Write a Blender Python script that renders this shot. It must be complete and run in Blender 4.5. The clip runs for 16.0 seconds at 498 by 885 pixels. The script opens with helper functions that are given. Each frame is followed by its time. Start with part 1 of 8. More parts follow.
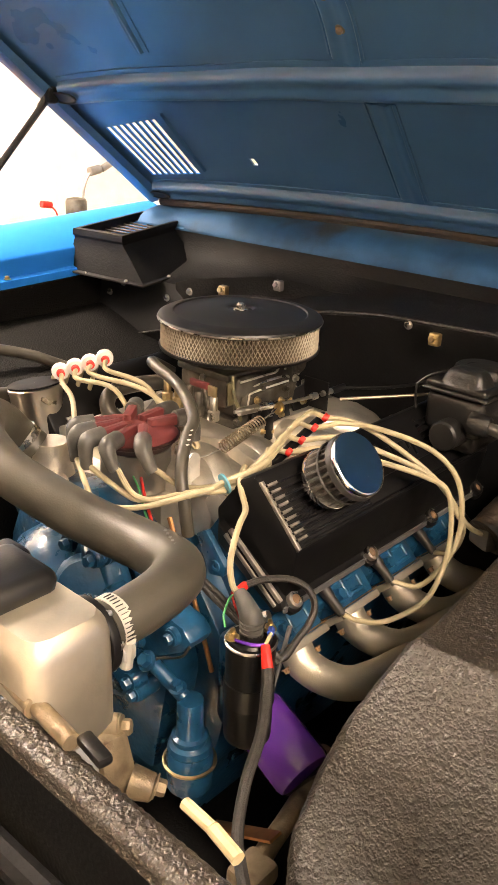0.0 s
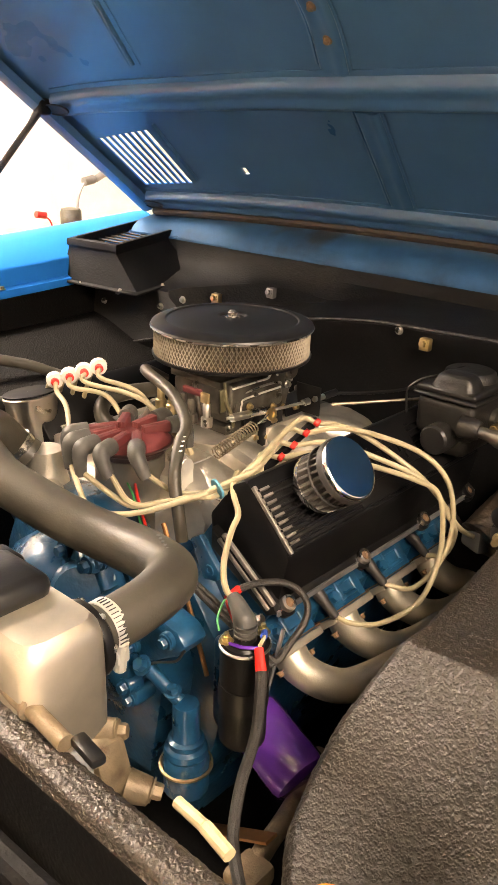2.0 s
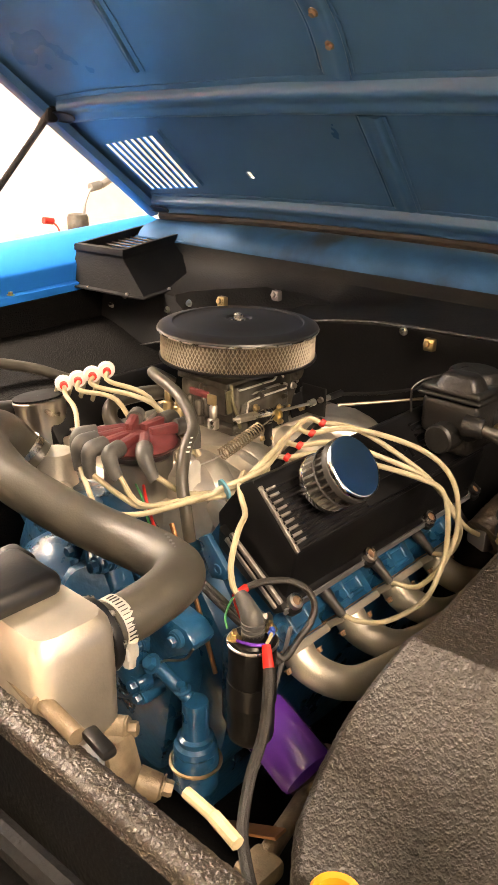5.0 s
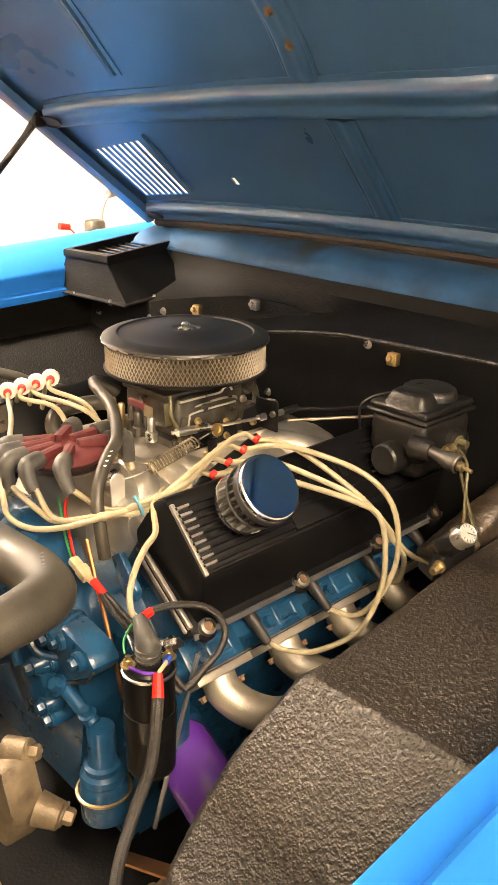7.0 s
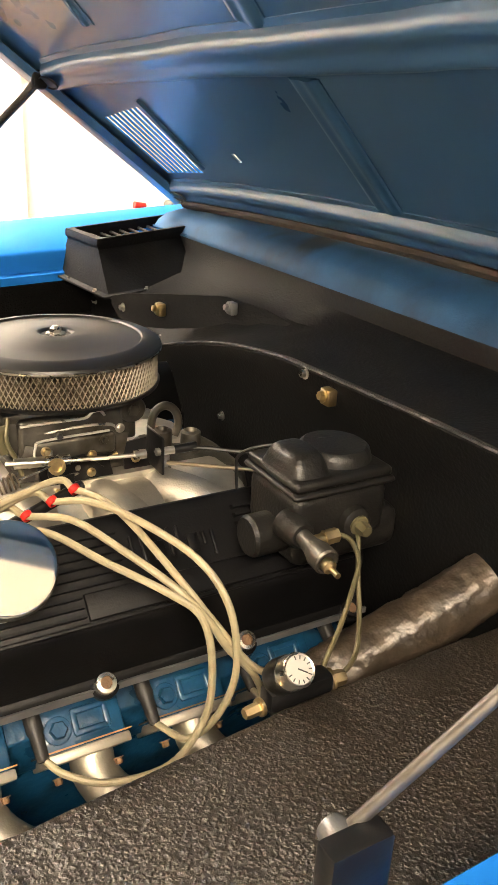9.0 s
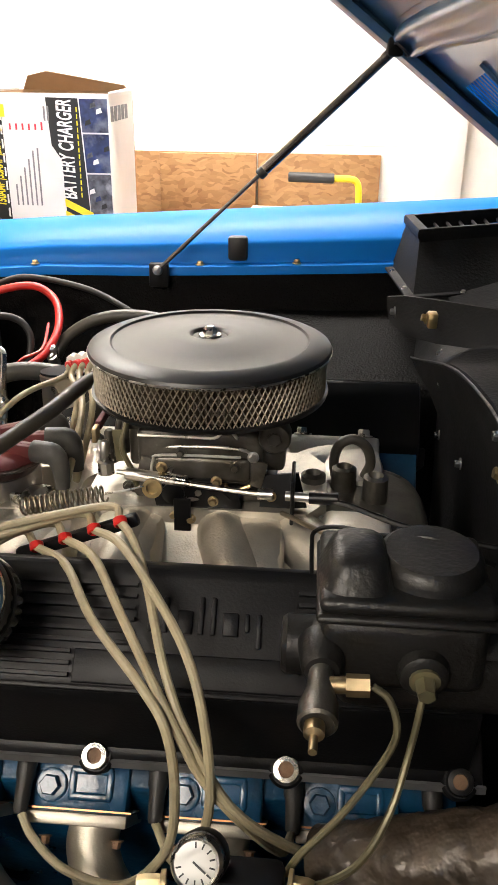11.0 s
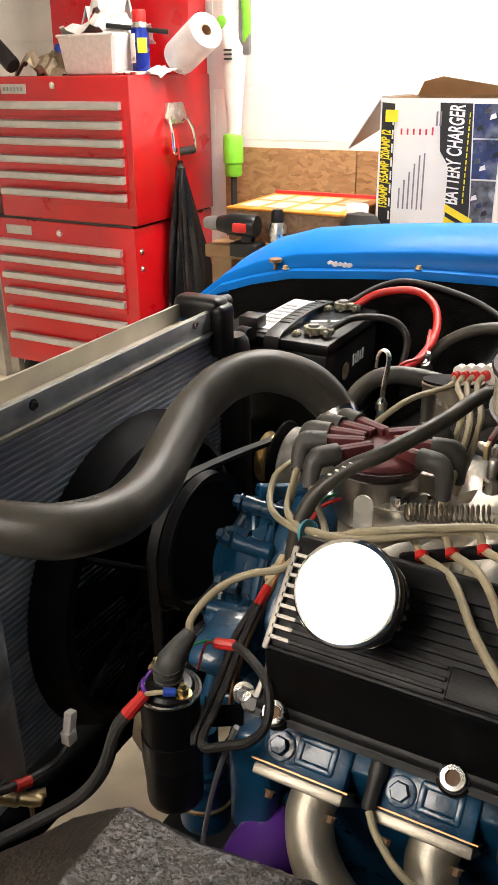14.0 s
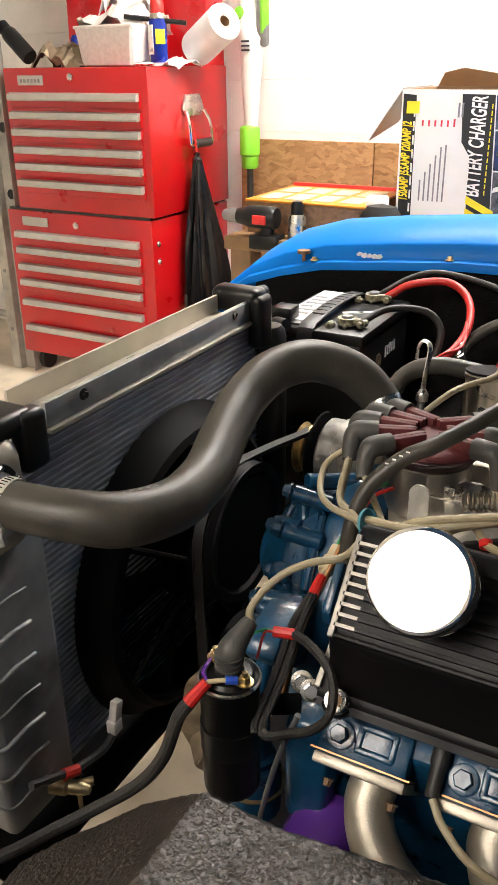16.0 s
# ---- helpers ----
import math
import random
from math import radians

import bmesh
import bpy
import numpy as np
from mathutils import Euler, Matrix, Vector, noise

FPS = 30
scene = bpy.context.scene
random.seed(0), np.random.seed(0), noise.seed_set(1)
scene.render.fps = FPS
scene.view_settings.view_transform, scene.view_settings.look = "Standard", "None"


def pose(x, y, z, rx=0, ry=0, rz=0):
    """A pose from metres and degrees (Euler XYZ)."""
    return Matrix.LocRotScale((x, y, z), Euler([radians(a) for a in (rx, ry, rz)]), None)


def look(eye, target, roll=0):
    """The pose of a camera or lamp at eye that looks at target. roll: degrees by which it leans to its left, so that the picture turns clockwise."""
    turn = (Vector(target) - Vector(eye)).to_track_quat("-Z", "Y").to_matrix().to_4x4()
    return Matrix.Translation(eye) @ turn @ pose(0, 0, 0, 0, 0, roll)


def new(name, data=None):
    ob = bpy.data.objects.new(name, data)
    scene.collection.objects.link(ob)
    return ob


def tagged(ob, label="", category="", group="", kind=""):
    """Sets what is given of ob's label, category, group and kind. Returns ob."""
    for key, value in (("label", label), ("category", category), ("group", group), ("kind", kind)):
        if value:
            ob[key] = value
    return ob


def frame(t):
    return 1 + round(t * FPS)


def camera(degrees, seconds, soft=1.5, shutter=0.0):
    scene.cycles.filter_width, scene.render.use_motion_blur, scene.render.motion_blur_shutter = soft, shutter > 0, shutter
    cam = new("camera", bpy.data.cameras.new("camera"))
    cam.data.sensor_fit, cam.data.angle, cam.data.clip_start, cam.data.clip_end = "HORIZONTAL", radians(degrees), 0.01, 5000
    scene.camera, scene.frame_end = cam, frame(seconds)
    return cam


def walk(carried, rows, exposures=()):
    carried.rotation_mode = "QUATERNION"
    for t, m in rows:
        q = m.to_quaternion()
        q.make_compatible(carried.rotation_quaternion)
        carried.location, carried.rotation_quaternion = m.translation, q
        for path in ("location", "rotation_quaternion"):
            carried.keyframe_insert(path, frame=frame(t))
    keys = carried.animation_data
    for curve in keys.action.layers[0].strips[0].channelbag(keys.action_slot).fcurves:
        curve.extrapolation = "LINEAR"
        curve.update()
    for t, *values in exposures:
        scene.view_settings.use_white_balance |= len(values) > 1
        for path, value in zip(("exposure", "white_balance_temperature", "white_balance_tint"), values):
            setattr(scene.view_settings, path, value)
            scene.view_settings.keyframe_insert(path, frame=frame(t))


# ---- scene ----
cam = camera(33.6, 16.0)
PATH = [
    (0, (-0.706, -0.552, 1.332), (0.68, 0.671, 0.568), 2.4),
    (0.5, (-0.706, -0.559, 1.333), (0.678, 0.67, 0.576), 2.0),
    (1, (-0.71, -0.564, 1.335), (0.676, 0.666, 0.583), 1.9),
    (1.5, (-0.71, -0.565, 1.334), (0.68, 0.663, 0.586), 1.8),
    (2, (-0.71, -0.566, 1.335), (0.684, 0.659, 0.587), 1.8),
    (2.5, (-0.711, -0.565, 1.337), (0.678, 0.661, 0.583), 1.5),
    (3, (-0.712, -0.564, 1.335), (0.673, 0.666, 0.582), 1.4),
    (3.5, (-0.716, -0.566, 1.334), (0.669, 0.667, 0.585), 1.4),
    (4, (-0.719, -0.575, 1.338), (0.665, 0.662, 0.592), 1.2),
    (6.3, (-0.719, -0.581, 1.329), (0.657, 0.672, 0.596), 1.1),
    (6.5, (-0.701, -0.589, 1.325), (0.66, 0.679, 0.588), 0.9),
    (7, (-0.557, -0.668, 1.331), (0.729, 0.68, 0.606), 1.1),
    (7.5, (-0.422, -0.72, 1.329), (0.784, 0.701, 0.604), 0.6),
    (8, (-0.345, -0.696, 1.326), (0.852, 0.733, 0.6), 0.2),
    (8.2, (-0.3, -0.687, 1.319), (0.88, 0.755, 0.592), 0.9),
    (10.3, (0.245, -0.61, 1.298), (0.579, 1.182, 0.476), 0.8),
    (10.5, (0.263, -0.591, 1.295), (0.512, 1.215, 0.473), 0.7),
    (11, (0.337, -0.534, 1.292), (0.195, 1.28, 0.463), 0.7),
    (11.5, (0.351, -0.516, 1.293), (-0.121, 1.233, 0.446), -0.6),
    (12, (0.315, -0.511, 1.291), (-0.343, 1.176, 0.443), -1.1),
    (12.5, (0.302, -0.518, 1.294), (-0.452, 1.132, 0.451), -1.2),
    (13, (0.29, -0.526, 1.297), (-0.52, 1.102, 0.463), -1.1),
    (13.5, (0.279, -0.535, 1.299), (-0.568, 1.078, 0.473), -0.9),
    (14, (0.266, -0.548, 1.299), (-0.605, 1.053, 0.475), -0.7),
    (14.5, (0.253, -0.559, 1.299), (-0.64, 1.028, 0.472), -0.7),
    (15, (0.246, -0.561, 1.296), (-0.658, 1.017, 0.463), -0.7),
    (15.5, (0.231, -0.57, 1.296), (-0.683, 1.0, 0.46), -0.5),
    (16, (0.218, -0.576, 1.295), (-0.656, 1.016, 0.458), -0.7),
]
walk(cam, [(t, look(eye, target, roll)) for t, eye, target, roll in PATH], exposures=[(0, 1.56, 7700, 19), (4.2, 1.62, 7900, 19), (6.5, 1.65, 8100, 21), (7.0, 1.78, 8300, 17), (7.5, 1.68, 7700, 9), (8.2, 1.85, 8000, 13), (10.3, 0.85, 6300, 11), (11, 0.62, 6300, 12), (12, 0.05, 5900, 14), (13.5, 0.2, 6250, 12), (15, 0.34, 6250, 12), (16, 0.34, 6250, 12)])

# ---- world and light ----
world = bpy.data.worlds.new("garage_air")
scene.world = world
world.use_nodes = True
world.node_tree.nodes["Background"].inputs[0].default_value = (0.9, 0.95, 1.0, 1)
world.node_tree.nodes["Background"].inputs[1].default_value = 0.05
LAMP = 12.0
# strength of the panel added only to brighten the far wall
WALL_FILL = 38.0

# ---- small tools ----
BASE = {}


def shade(name, color, rough=0.5, metal=0.0, var=0.15, scale=18.0, bump=0.1, fine=250.0, rvar=0.12, coat=0.0, spec=0.5, pick=0.0, dirt=None, dirt_at=0.62):
    """A surface: colour with grain and stains, varied gloss, fine relief."""
    m = bpy.data.materials.new(name)
    m.use_nodes = True
    nt = m.node_tree
    b = nt.nodes["Principled BSDF"]
    tc = nt.nodes.new("ShaderNodeTexCoord")
    big = nt.nodes.new("ShaderNodeTexNoise")
    big.inputs["Scale"].default_value, big.inputs["Detail"].default_value = scale, 5
    small = nt.nodes.new("ShaderNodeTexNoise")
    small.inputs["Scale"].default_value, small.inputs["Detail"].default_value = fine, 2
    for n in (big, small):
        nt.links.new(tc.outputs["Object"], n.inputs["Vector"])
    ramp = nt.nodes.new("ShaderNodeMapRange")
    ramp.inputs["From Min"].default_value, ramp.inputs["From Max"].default_value = 0.3, 0.7
    ramp.inputs["To Min"].default_value, ramp.inputs["To Max"].default_value = 1 - var, 1 + var
    nt.links.new(big.outputs["Fac"], ramp.inputs["Value"])
    hsv = nt.nodes.new("ShaderNodeHueSaturation")
    hsv.inputs["Color"].default_value = (*color, 1)
    nt.links.new(ramp.outputs["Result"], hsv.inputs["Value"])
    out = hsv.outputs["Color"]
    if pick:
        info = nt.nodes.new("ShaderNodeObjectInfo")
        mr = nt.nodes.new("ShaderNodeMapRange")
        mr.inputs["To Min"].default_value, mr.inputs["To Max"].default_value = 1 - pick, 1 + pick
        nt.links.new(info.outputs["Random"], mr.inputs["Value"])
        h2 = nt.nodes.new("ShaderNodeHueSaturation")
        nt.links.new(out, h2.inputs["Color"])
        nt.links.new(mr.outputs["Result"], h2.inputs["Value"])
        out = h2.outputs["Color"]
    if dirt:
        blot = nt.nodes.new("ShaderNodeTexNoise")
        blot.inputs["Scale"].default_value, blot.inputs["Detail"].default_value = scale * 0.6, 8
        nt.links.new(tc.outputs["Object"], blot.inputs["Vector"])
        edge = nt.nodes.new("ShaderNodeMapRange")
        edge.inputs["From Min"].default_value, edge.inputs["From Max"].default_value = dirt_at - 0.06, dirt_at + 0.1
        nt.links.new(blot.outputs["Fac"], edge.inputs["Value"])
        mix = nt.nodes.new("ShaderNodeMixRGB")
        mix.inputs[2].default_value = (*dirt, 1)
        nt.links.new(edge.outputs["Result"], mix.inputs[0])
        nt.links.new(out, mix.inputs[1])
        out = mix.outputs["Color"]
    nt.links.new(out, b.inputs["Base Color"])
    rr = nt.nodes.new("ShaderNodeMapRange")
    rr.inputs["To Min"].default_value, rr.inputs["To Max"].default_value = max(0.02, rough - rvar), min(1, rough + rvar)
    nt.links.new(big.outputs["Fac"], rr.inputs["Value"])
    nt.links.new(rr.outputs["Result"], b.inputs["Roughness"])
    b.inputs["Metallic"].default_value = metal
    b.inputs["Specular IOR Level"].default_value = spec
    b.inputs["Coat Weight"].default_value = coat
    b.inputs["Coat Roughness"].default_value = 0.06
    if bump:
        bp = nt.nodes.new("ShaderNodeBump")
        bp.inputs["Strength"].default_value, bp.inputs["Distance"].default_value = bump, 0.002
        nt.links.new(small.outputs["Fac"], bp.inputs["Height"])
        nt.links.new(bp.outputs["Normal"], b.inputs["Normal"])
    return m


def liner(name, color, rough, scale=170.0, depth=0.004, spec=1.0):
    """Sprayed-on pebbled coating: rounded grains of two sizes with dull pits between them."""
    m = shade(name, color, rough, 0, 0.12, 11, 0, 300, 0.04, spec=spec)
    nt = m.node_tree
    b = nt.nodes["Principled BSDF"]
    tc = nt.nodes.new("ShaderNodeTexCoord")
    warp = nt.nodes.new("ShaderNodeTexNoise")
    warp.inputs["Scale"].default_value, warp.inputs["Detail"].default_value = scale * 0.5, 2
    nt.links.new(tc.outputs["Object"], warp.inputs["Vector"])
    bend = nt.nodes.new("ShaderNodeVectorMath")
    bend.operation = "MULTIPLY_ADD"
    bend.inputs[1].default_value = (1.6 / scale,) * 3
    nt.links.new(warp.outputs["Color"], bend.inputs[0])
    nt.links.new(tc.outputs["Object"], bend.inputs[2])
    cell = nt.nodes.new("ShaderNodeTexVoronoi")
    cell.feature = "SMOOTH_F1"
    cell.inputs["Scale"].default_value, cell.inputs["Smoothness"].default_value = scale * 0.8, 0.7
    nt.links.new(bend.outputs[0], cell.inputs["Vector"])
    dome = nt.nodes.new("ShaderNodeMapRange")
    dome.interpolation_type = "SMOOTHSTEP"
    dome.inputs["From Min"].default_value, dome.inputs["From Max"].default_value = 0.12, 0.62
    dome.inputs["To Min"].default_value, dome.inputs["To Max"].default_value = 1.0, 0.0
    nt.links.new(cell.outputs["Distance"], dome.inputs["Value"])
    grit = nt.nodes.new("ShaderNodeTexNoise")
    grit.inputs["Scale"].default_value, grit.inputs["Detail"].default_value = scale * 2.4, 2
    nt.links.new(tc.outputs["Object"], grit.inputs["Vector"])
    mix = nt.nodes.new("ShaderNodeMath")
    mix.operation = "MULTIPLY_ADD"
    mix.inputs[1].default_value = 0.5
    nt.links.new(grit.outputs["Fac"], mix.inputs[0])
    nt.links.new(dome.outputs["Result"], mix.inputs[2])
    bp = nt.nodes.new("ShaderNodeBump")
    bp.inputs["Strength"].default_value, bp.inputs["Distance"].default_value = 1.0, depth
    nt.links.new(mix.outputs[0], bp.inputs["Height"])
    nt.links.new(bp.outputs["Normal"], b.inputs["Normal"])
    return m


def glow(name, color, strength):
    m = bpy.data.materials.new(name)
    m.use_nodes = True
    b = m.node_tree.nodes["Principled BSDF"]
    b.inputs["Base Color"].default_value = (0.9, 0.9, 0.9, 1)
    b.inputs["Emission Color"].default_value = (*color, 1)
    b.inputs["Emission Strength"].default_value = strength
    return m


def thing(name, at, label, category, group="", kind=""):
    ob = new(name)
    ob.empty_display_size = 0.02
    ob.location = at
    BASE[ob] = Vector(at)
    return tagged(ob, label, category, group, kind)


def mesh_of(name, bm, material, base):
    bmesh.ops.remove_doubles(bm, verts=bm.verts, dist=1e-6)
    bmesh.ops.recalc_face_normals(bm, faces=bm.faces)
    for f in bm.faces:
        f.smooth = True
    for e in bm.edges:
        e.smooth = len(e.link_faces) == 2 and e.calc_face_angle(9) < 0.62
    bmesh.ops.translate(bm, verts=bm.verts, vec=-base)
    me = bpy.data.meshes.new(name)
    bm.to_mesh(me)
    bm.free()
    me.materials.append(material)
    return me


def part(name, bm, material, parent, label=""):
    """Links bm, built in world places, as one mesh under a thing or a part."""
    base = BASE[parent]
    ob = new(name, mesh_of(name, bm, material, base))
    ob.parent = parent
    BASE[ob] = base
    return tagged(ob, label)


def single(name, bm, material, label, category, group="", kind="", at=None):
    """A thing that is one mesh."""
    base = Vector(at) if at else sum((v.co for v in bm.verts), Vector()) / len(bm.verts)
    ob = new(name, mesh_of(name, bm, material, base))
    ob.location = base
    BASE[ob] = base
    return tagged(ob, label, category, group, kind)


def B():
    return bmesh.new()


def frame_of(axis):
    a = Vector(axis).normalized()
    u = a.orthogonal().normalized()
    if abs(a.z) > 0.99:
        u = Vector((1, 0, 0))
    return a, u, a.cross(u)


def box(bm, c, s, bevel=0.0, rot=None, seg=2):
    m = Matrix.Translation(c) @ (rot.to_4x4() if rot else Matrix()) @ Matrix.Diagonal((*s, 1))
    vs = bmesh.ops.create_cube(bm, size=1, matrix=m)["verts"]
    if bevel:
        es = list({e for v in vs for e in v.link_edges})
        bmesh.ops.bevel(bm, geom=es, offset=bevel, segments=seg, profile=0.5, affect="EDGES")
    return bm


def bounds(bm, lo, hi, bevel=0.0, seg=2):
    lo, hi = Vector(lo), Vector(hi)
    return box(bm, (lo + hi) / 2, hi - lo, bevel, None, seg)


def lathe(bm, at, axis, profile, seg=24, arc=None):
    """Turns (radius, height) pairs about axis from at."""
    a, u, v = frame_of(axis)
    rings = []
    for r, h in profile:
        c = Vector(at) + a * h
        if r < 1e-5:
            rings.append([bm.verts.new(c)])
        else:
            rings.append([bm.verts.new(c + r * (math.cos(6.28318531 * k / seg) * u + math.sin(6.28318531 * k / seg) * v)) for k in range(seg)])
    for p, q in zip(rings, rings[1:]):
        for k in range(seg):
            j = (k + 1) % seg
            if len(p) == 1 and len(q) == 1:
                continue
            if len(p) == 1:
                bm.faces.new((p[0], q[k], q[j]))
            elif len(q) == 1:
                bm.faces.new((p[k], q[0], p[j]))
            else:
                bm.faces.new((p[k], q[k], q[j], p[j]))
    for ring in (rings[0], rings[-1]):
        if len(ring) > 1:
            bm.faces.new(ring)
    return bm


def rod(bm, p, q, r, r2=None, seg=16, round_end=0.0):
    p, q = Vector(p), Vector(q)
    n = (q - p).length
    r2 = r if r2 is None else r2
    e = round_end
    prof = [(r - e, 0), (r, e), (r2, n - e), (r2 - e, n)] if e else [(r, 0), (r2, n)]
    return lathe(bm, p, q - p, prof, seg)


def smooth_line(pts, n=6):
    pts = [Vector(p) for p in pts]
    if len(pts) < 3:
        return pts
    out = []
    ext = [2 * pts[0] - pts[1]] + pts + [2 * pts[-1] - pts[-2]]
    for i in range(1, len(ext) - 2):
        a, b, c, d = ext[i - 1 : i + 3]
        for k in range(n):
            t = k / n
            out.append(0.5 * (2 * b + (c - a) * t + (2 * a - 5 * b + 4 * c - d) * t * t + (3 * b - a - 3 * c + d) * t**3))
    return out + [pts[-1]]


def tube(bm, pts, r, seg=10, n=6, wobble=0.0, flat=1.0):
    """A round hose or wire along smoothed points; r may be a function of the way along (0 to 1)."""
    line = smooth_line(pts, n)
    rings, u = [], None
    for i, p in enumerate(line):
        d = (line[min(i + 1, len(line) - 1)] - line[max(i - 1, 0)]).normalized()
        u = d.orthogonal() if u is None else u - d * u.dot(d)
        u.normalize()
        v = d.cross(u)
        rr = r(i / (len(line) - 1)) if callable(r) else r
        if wobble:
            rr *= 1 + wobble * noise.noise(p * 40)
        rings.append([bm.verts.new(p + rr * (math.cos(6.28318531 * k / seg) * u + flat * math.sin(6.28318531 * k / seg) * v)) for k in range(seg)])
    for p, q in zip(rings, rings[1:]):
        for k in range(seg):
            j = (k + 1) % seg
            bm.faces.new((p[k], p[j], q[j], q[k]))
    bm.faces.new(rings[0])
    bm.faces.new(rings[-1])
    return bm


def loft(bm, rows, closed=False, caps=False):
    vs = [[bm.verts.new(p) for p in row] for row in rows]
    n = len(rows[0])
    for a, b in zip(vs, vs[1:]):
        for k in range(n if closed else n - 1):
            j = (k + 1) % n
            bm.faces.new((a[k], a[j], b[j], b[k]))
    if caps:
        bm.faces.new(vs[0])
        bm.faces.new(vs[-1])
    return bm


def sheet(bm, rows, thick, way):
    """A curved sheet of metal with thickness."""
    way = Vector(way).normalized() * thick
    top = [[Vector(p) for p in r] for r in rows]
    ring = []
    for r in top:
        ring.append(r + [p + way for p in reversed(r)])
    return loft(bm, ring, closed=True, caps=True)


def pebbles(p, size=0.0047, height=0.0013):
    """Height of the sprayed coating at a place: rounded grains, uneven in size."""
    q = p / size
    h = noise.noise(q) + 0.45 * noise.noise(q * 2.1 + Vector((7, 3, 1)))
    h = max(0.0, min(1.0, 0.5 + 1.15 * h))
    return height * h * h * (3 - 2 * h) * (0.75 + 0.5 * noise.noise(p / 0.05))


def relief(name, lines, step, material, parent, label="", lift=0.0012):
    """A pebbled skin over a sheet given as rows of places, finely divided."""
    rows = [[Vector(p) for p in r] for r in lines]

    counts = [max(1, round(max((r[k + 1] - r[k]).length for r in rows) / step)) for k in range(len(rows[0]) - 1)]
    fine = []
    for r in rows:
        line = [r[0]]
        for k, n in enumerate(counts):
            line += [r[k].lerp(r[k + 1], (j + 1) / n) for j in range(n)]
        fine.append(line)
    full = [fine[0]]
    for a, b in zip(fine, fine[1:]):
        n = max(1, round(max((p - q).length for p, q in zip(a, b)) / step))
        full += [[p.lerp(q, (j + 1) / n) for p, q in zip(a, b)] for j in range(n)]
    w, base, verts = len(full[0]), BASE[parent], []
    for i, r in enumerate(full):
        up, dn = full[max(i - 1, 0)], full[min(i + 1, len(full) - 1)]
        for j, p in enumerate(r):
            nrm = (dn[j] - up[j]).cross(r[min(j + 1, w - 1)] - r[max(j - 1, 0)]).normalized()
            if nrm.z < 0:
                nrm = -nrm
            verts.append(p + nrm * (lift + pebbles(p)) - base)
    faces = [(i * w + j, i * w + j + 1, (i + 1) * w + j + 1, (i + 1) * w + j) for i in range(len(full) - 1) for j in range(w - 1)]
    me = bpy.data.meshes.new(name)
    me.from_pydata(verts, [], faces)
    me.polygons.foreach_set("use_smooth", [True] * len(faces))
    me.materials.append(material)
    ob = new(name, me)
    ob.parent = parent
    BASE[ob] = base
    return tagged(ob, label)


def prism(bm, poly, vec, bevel=0.0):
    vec = Vector(vec)
    a = [bm.verts.new(p) for p in poly]
    b = [bm.verts.new(Vector(p) + vec) for p in poly]
    fs = [bm.faces.new(a), bm.faces.new(b)]
    for k in range(len(a)):
        j = (k + 1) % len(a)
        fs.append(bm.faces.new((a[k], a[j], b[j], b[k])))
    if bevel:
        es = list({e for f in fs for e in f.edges})
        bmesh.ops.bevel(bm, geom=es, offset=bevel, segments=2, profile=0.5, affect="EDGES")
    return bm


def bolt(bm, at, axis, r=0.007, h=0.006, washer=True):
    a = Vector(axis).normalized()
    at = Vector(at)
    if washer:
        lathe(bm, at, a, [(r * 1.45, 0), (r * 1.45, h * 0.2), (r, h * 0.25)], 14)
    lathe(bm, at + a * h * 0.2, a, [(r, 0), (r, h * 0.7), (r * 0.85, h)], 6)
    return bm


def ringclamp(bm, at, axis, r, w=0.012, t=0.0012):
    a = Vector(axis).normalized()
    at = Vector(at) - a * w / 2
    return lathe(bm, at, a, [(r, 0), (r + t, 0), (r + t, w), (r, w), (r, 0)], 28)


def words(name, body, size, m, material, parent, extrude=0.0005, align="CENTER", shear=0.0, space=1.0, bold=0.0):
    cu = bpy.data.curves.new(name, "FONT")
    cu.body, cu.size, cu.extrude, cu.align_x, cu.align_y, cu.shear, cu.space_character, cu.offset = body, size, extrude, align, "CENTER", shear, space, bold
    tmp = new(name, cu)
    bpy.context.view_layer.update()
    me = bpy.data.meshes.new_from_object(tmp.evaluated_get(bpy.context.evaluated_depsgraph_get()))
    bpy.data.objects.remove(tmp)
    me.transform(Matrix.Translation(-BASE[parent]) @ m)
    me.materials.clear()
    me.materials.append(material)
    ob = new(name, me)
    ob.parent = parent
    BASE[ob] = BASE[parent]
    return ob


# ---- materials ----
BLACK = shade("black_paint", (0.006, 0.006, 0.0065), 0.58, 0, 0.25, 14, 0.4, 210, 0.08, spec=0.15, dirt=(0.014, 0.013, 0.012), dirt_at=0.7)
SATIN = shade("satin_black", (0.007, 0.007, 0.0075), 0.34, 0, 0.2, 20, 0.05, 300, spec=0.35)
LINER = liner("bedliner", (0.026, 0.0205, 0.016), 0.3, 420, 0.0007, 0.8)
# same coating for the far side, its shade put into a blacker colour
LINER_SHADE = liner("bedliner_shaded", (0.0045, 0.0043, 0.0042), 0.6, 300, 0.0008, 0.06)
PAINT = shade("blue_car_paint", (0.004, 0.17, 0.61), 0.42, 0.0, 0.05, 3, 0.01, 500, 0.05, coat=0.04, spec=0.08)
# the same blue paint under the hood, shade mixed in as darker, greyer blue
UNDER = shade("shaded_blue_underside", (0.034, 0.098, 0.19), 0.3, 0.0, 0.14, 5, 0.04, 300, 0.06, coat=0.2, spec=0.45, dirt=(0.04, 0.09, 0.16), dirt_at=0.7)
ENGINE = shade("engine_blue", (0.0055, 0.058, 0.13), 0.3, 0, 0.3, 25, 0.45, 110, 0.12, coat=0.45, dirt=(0.006, 0.02, 0.035), dirt_at=0.6)
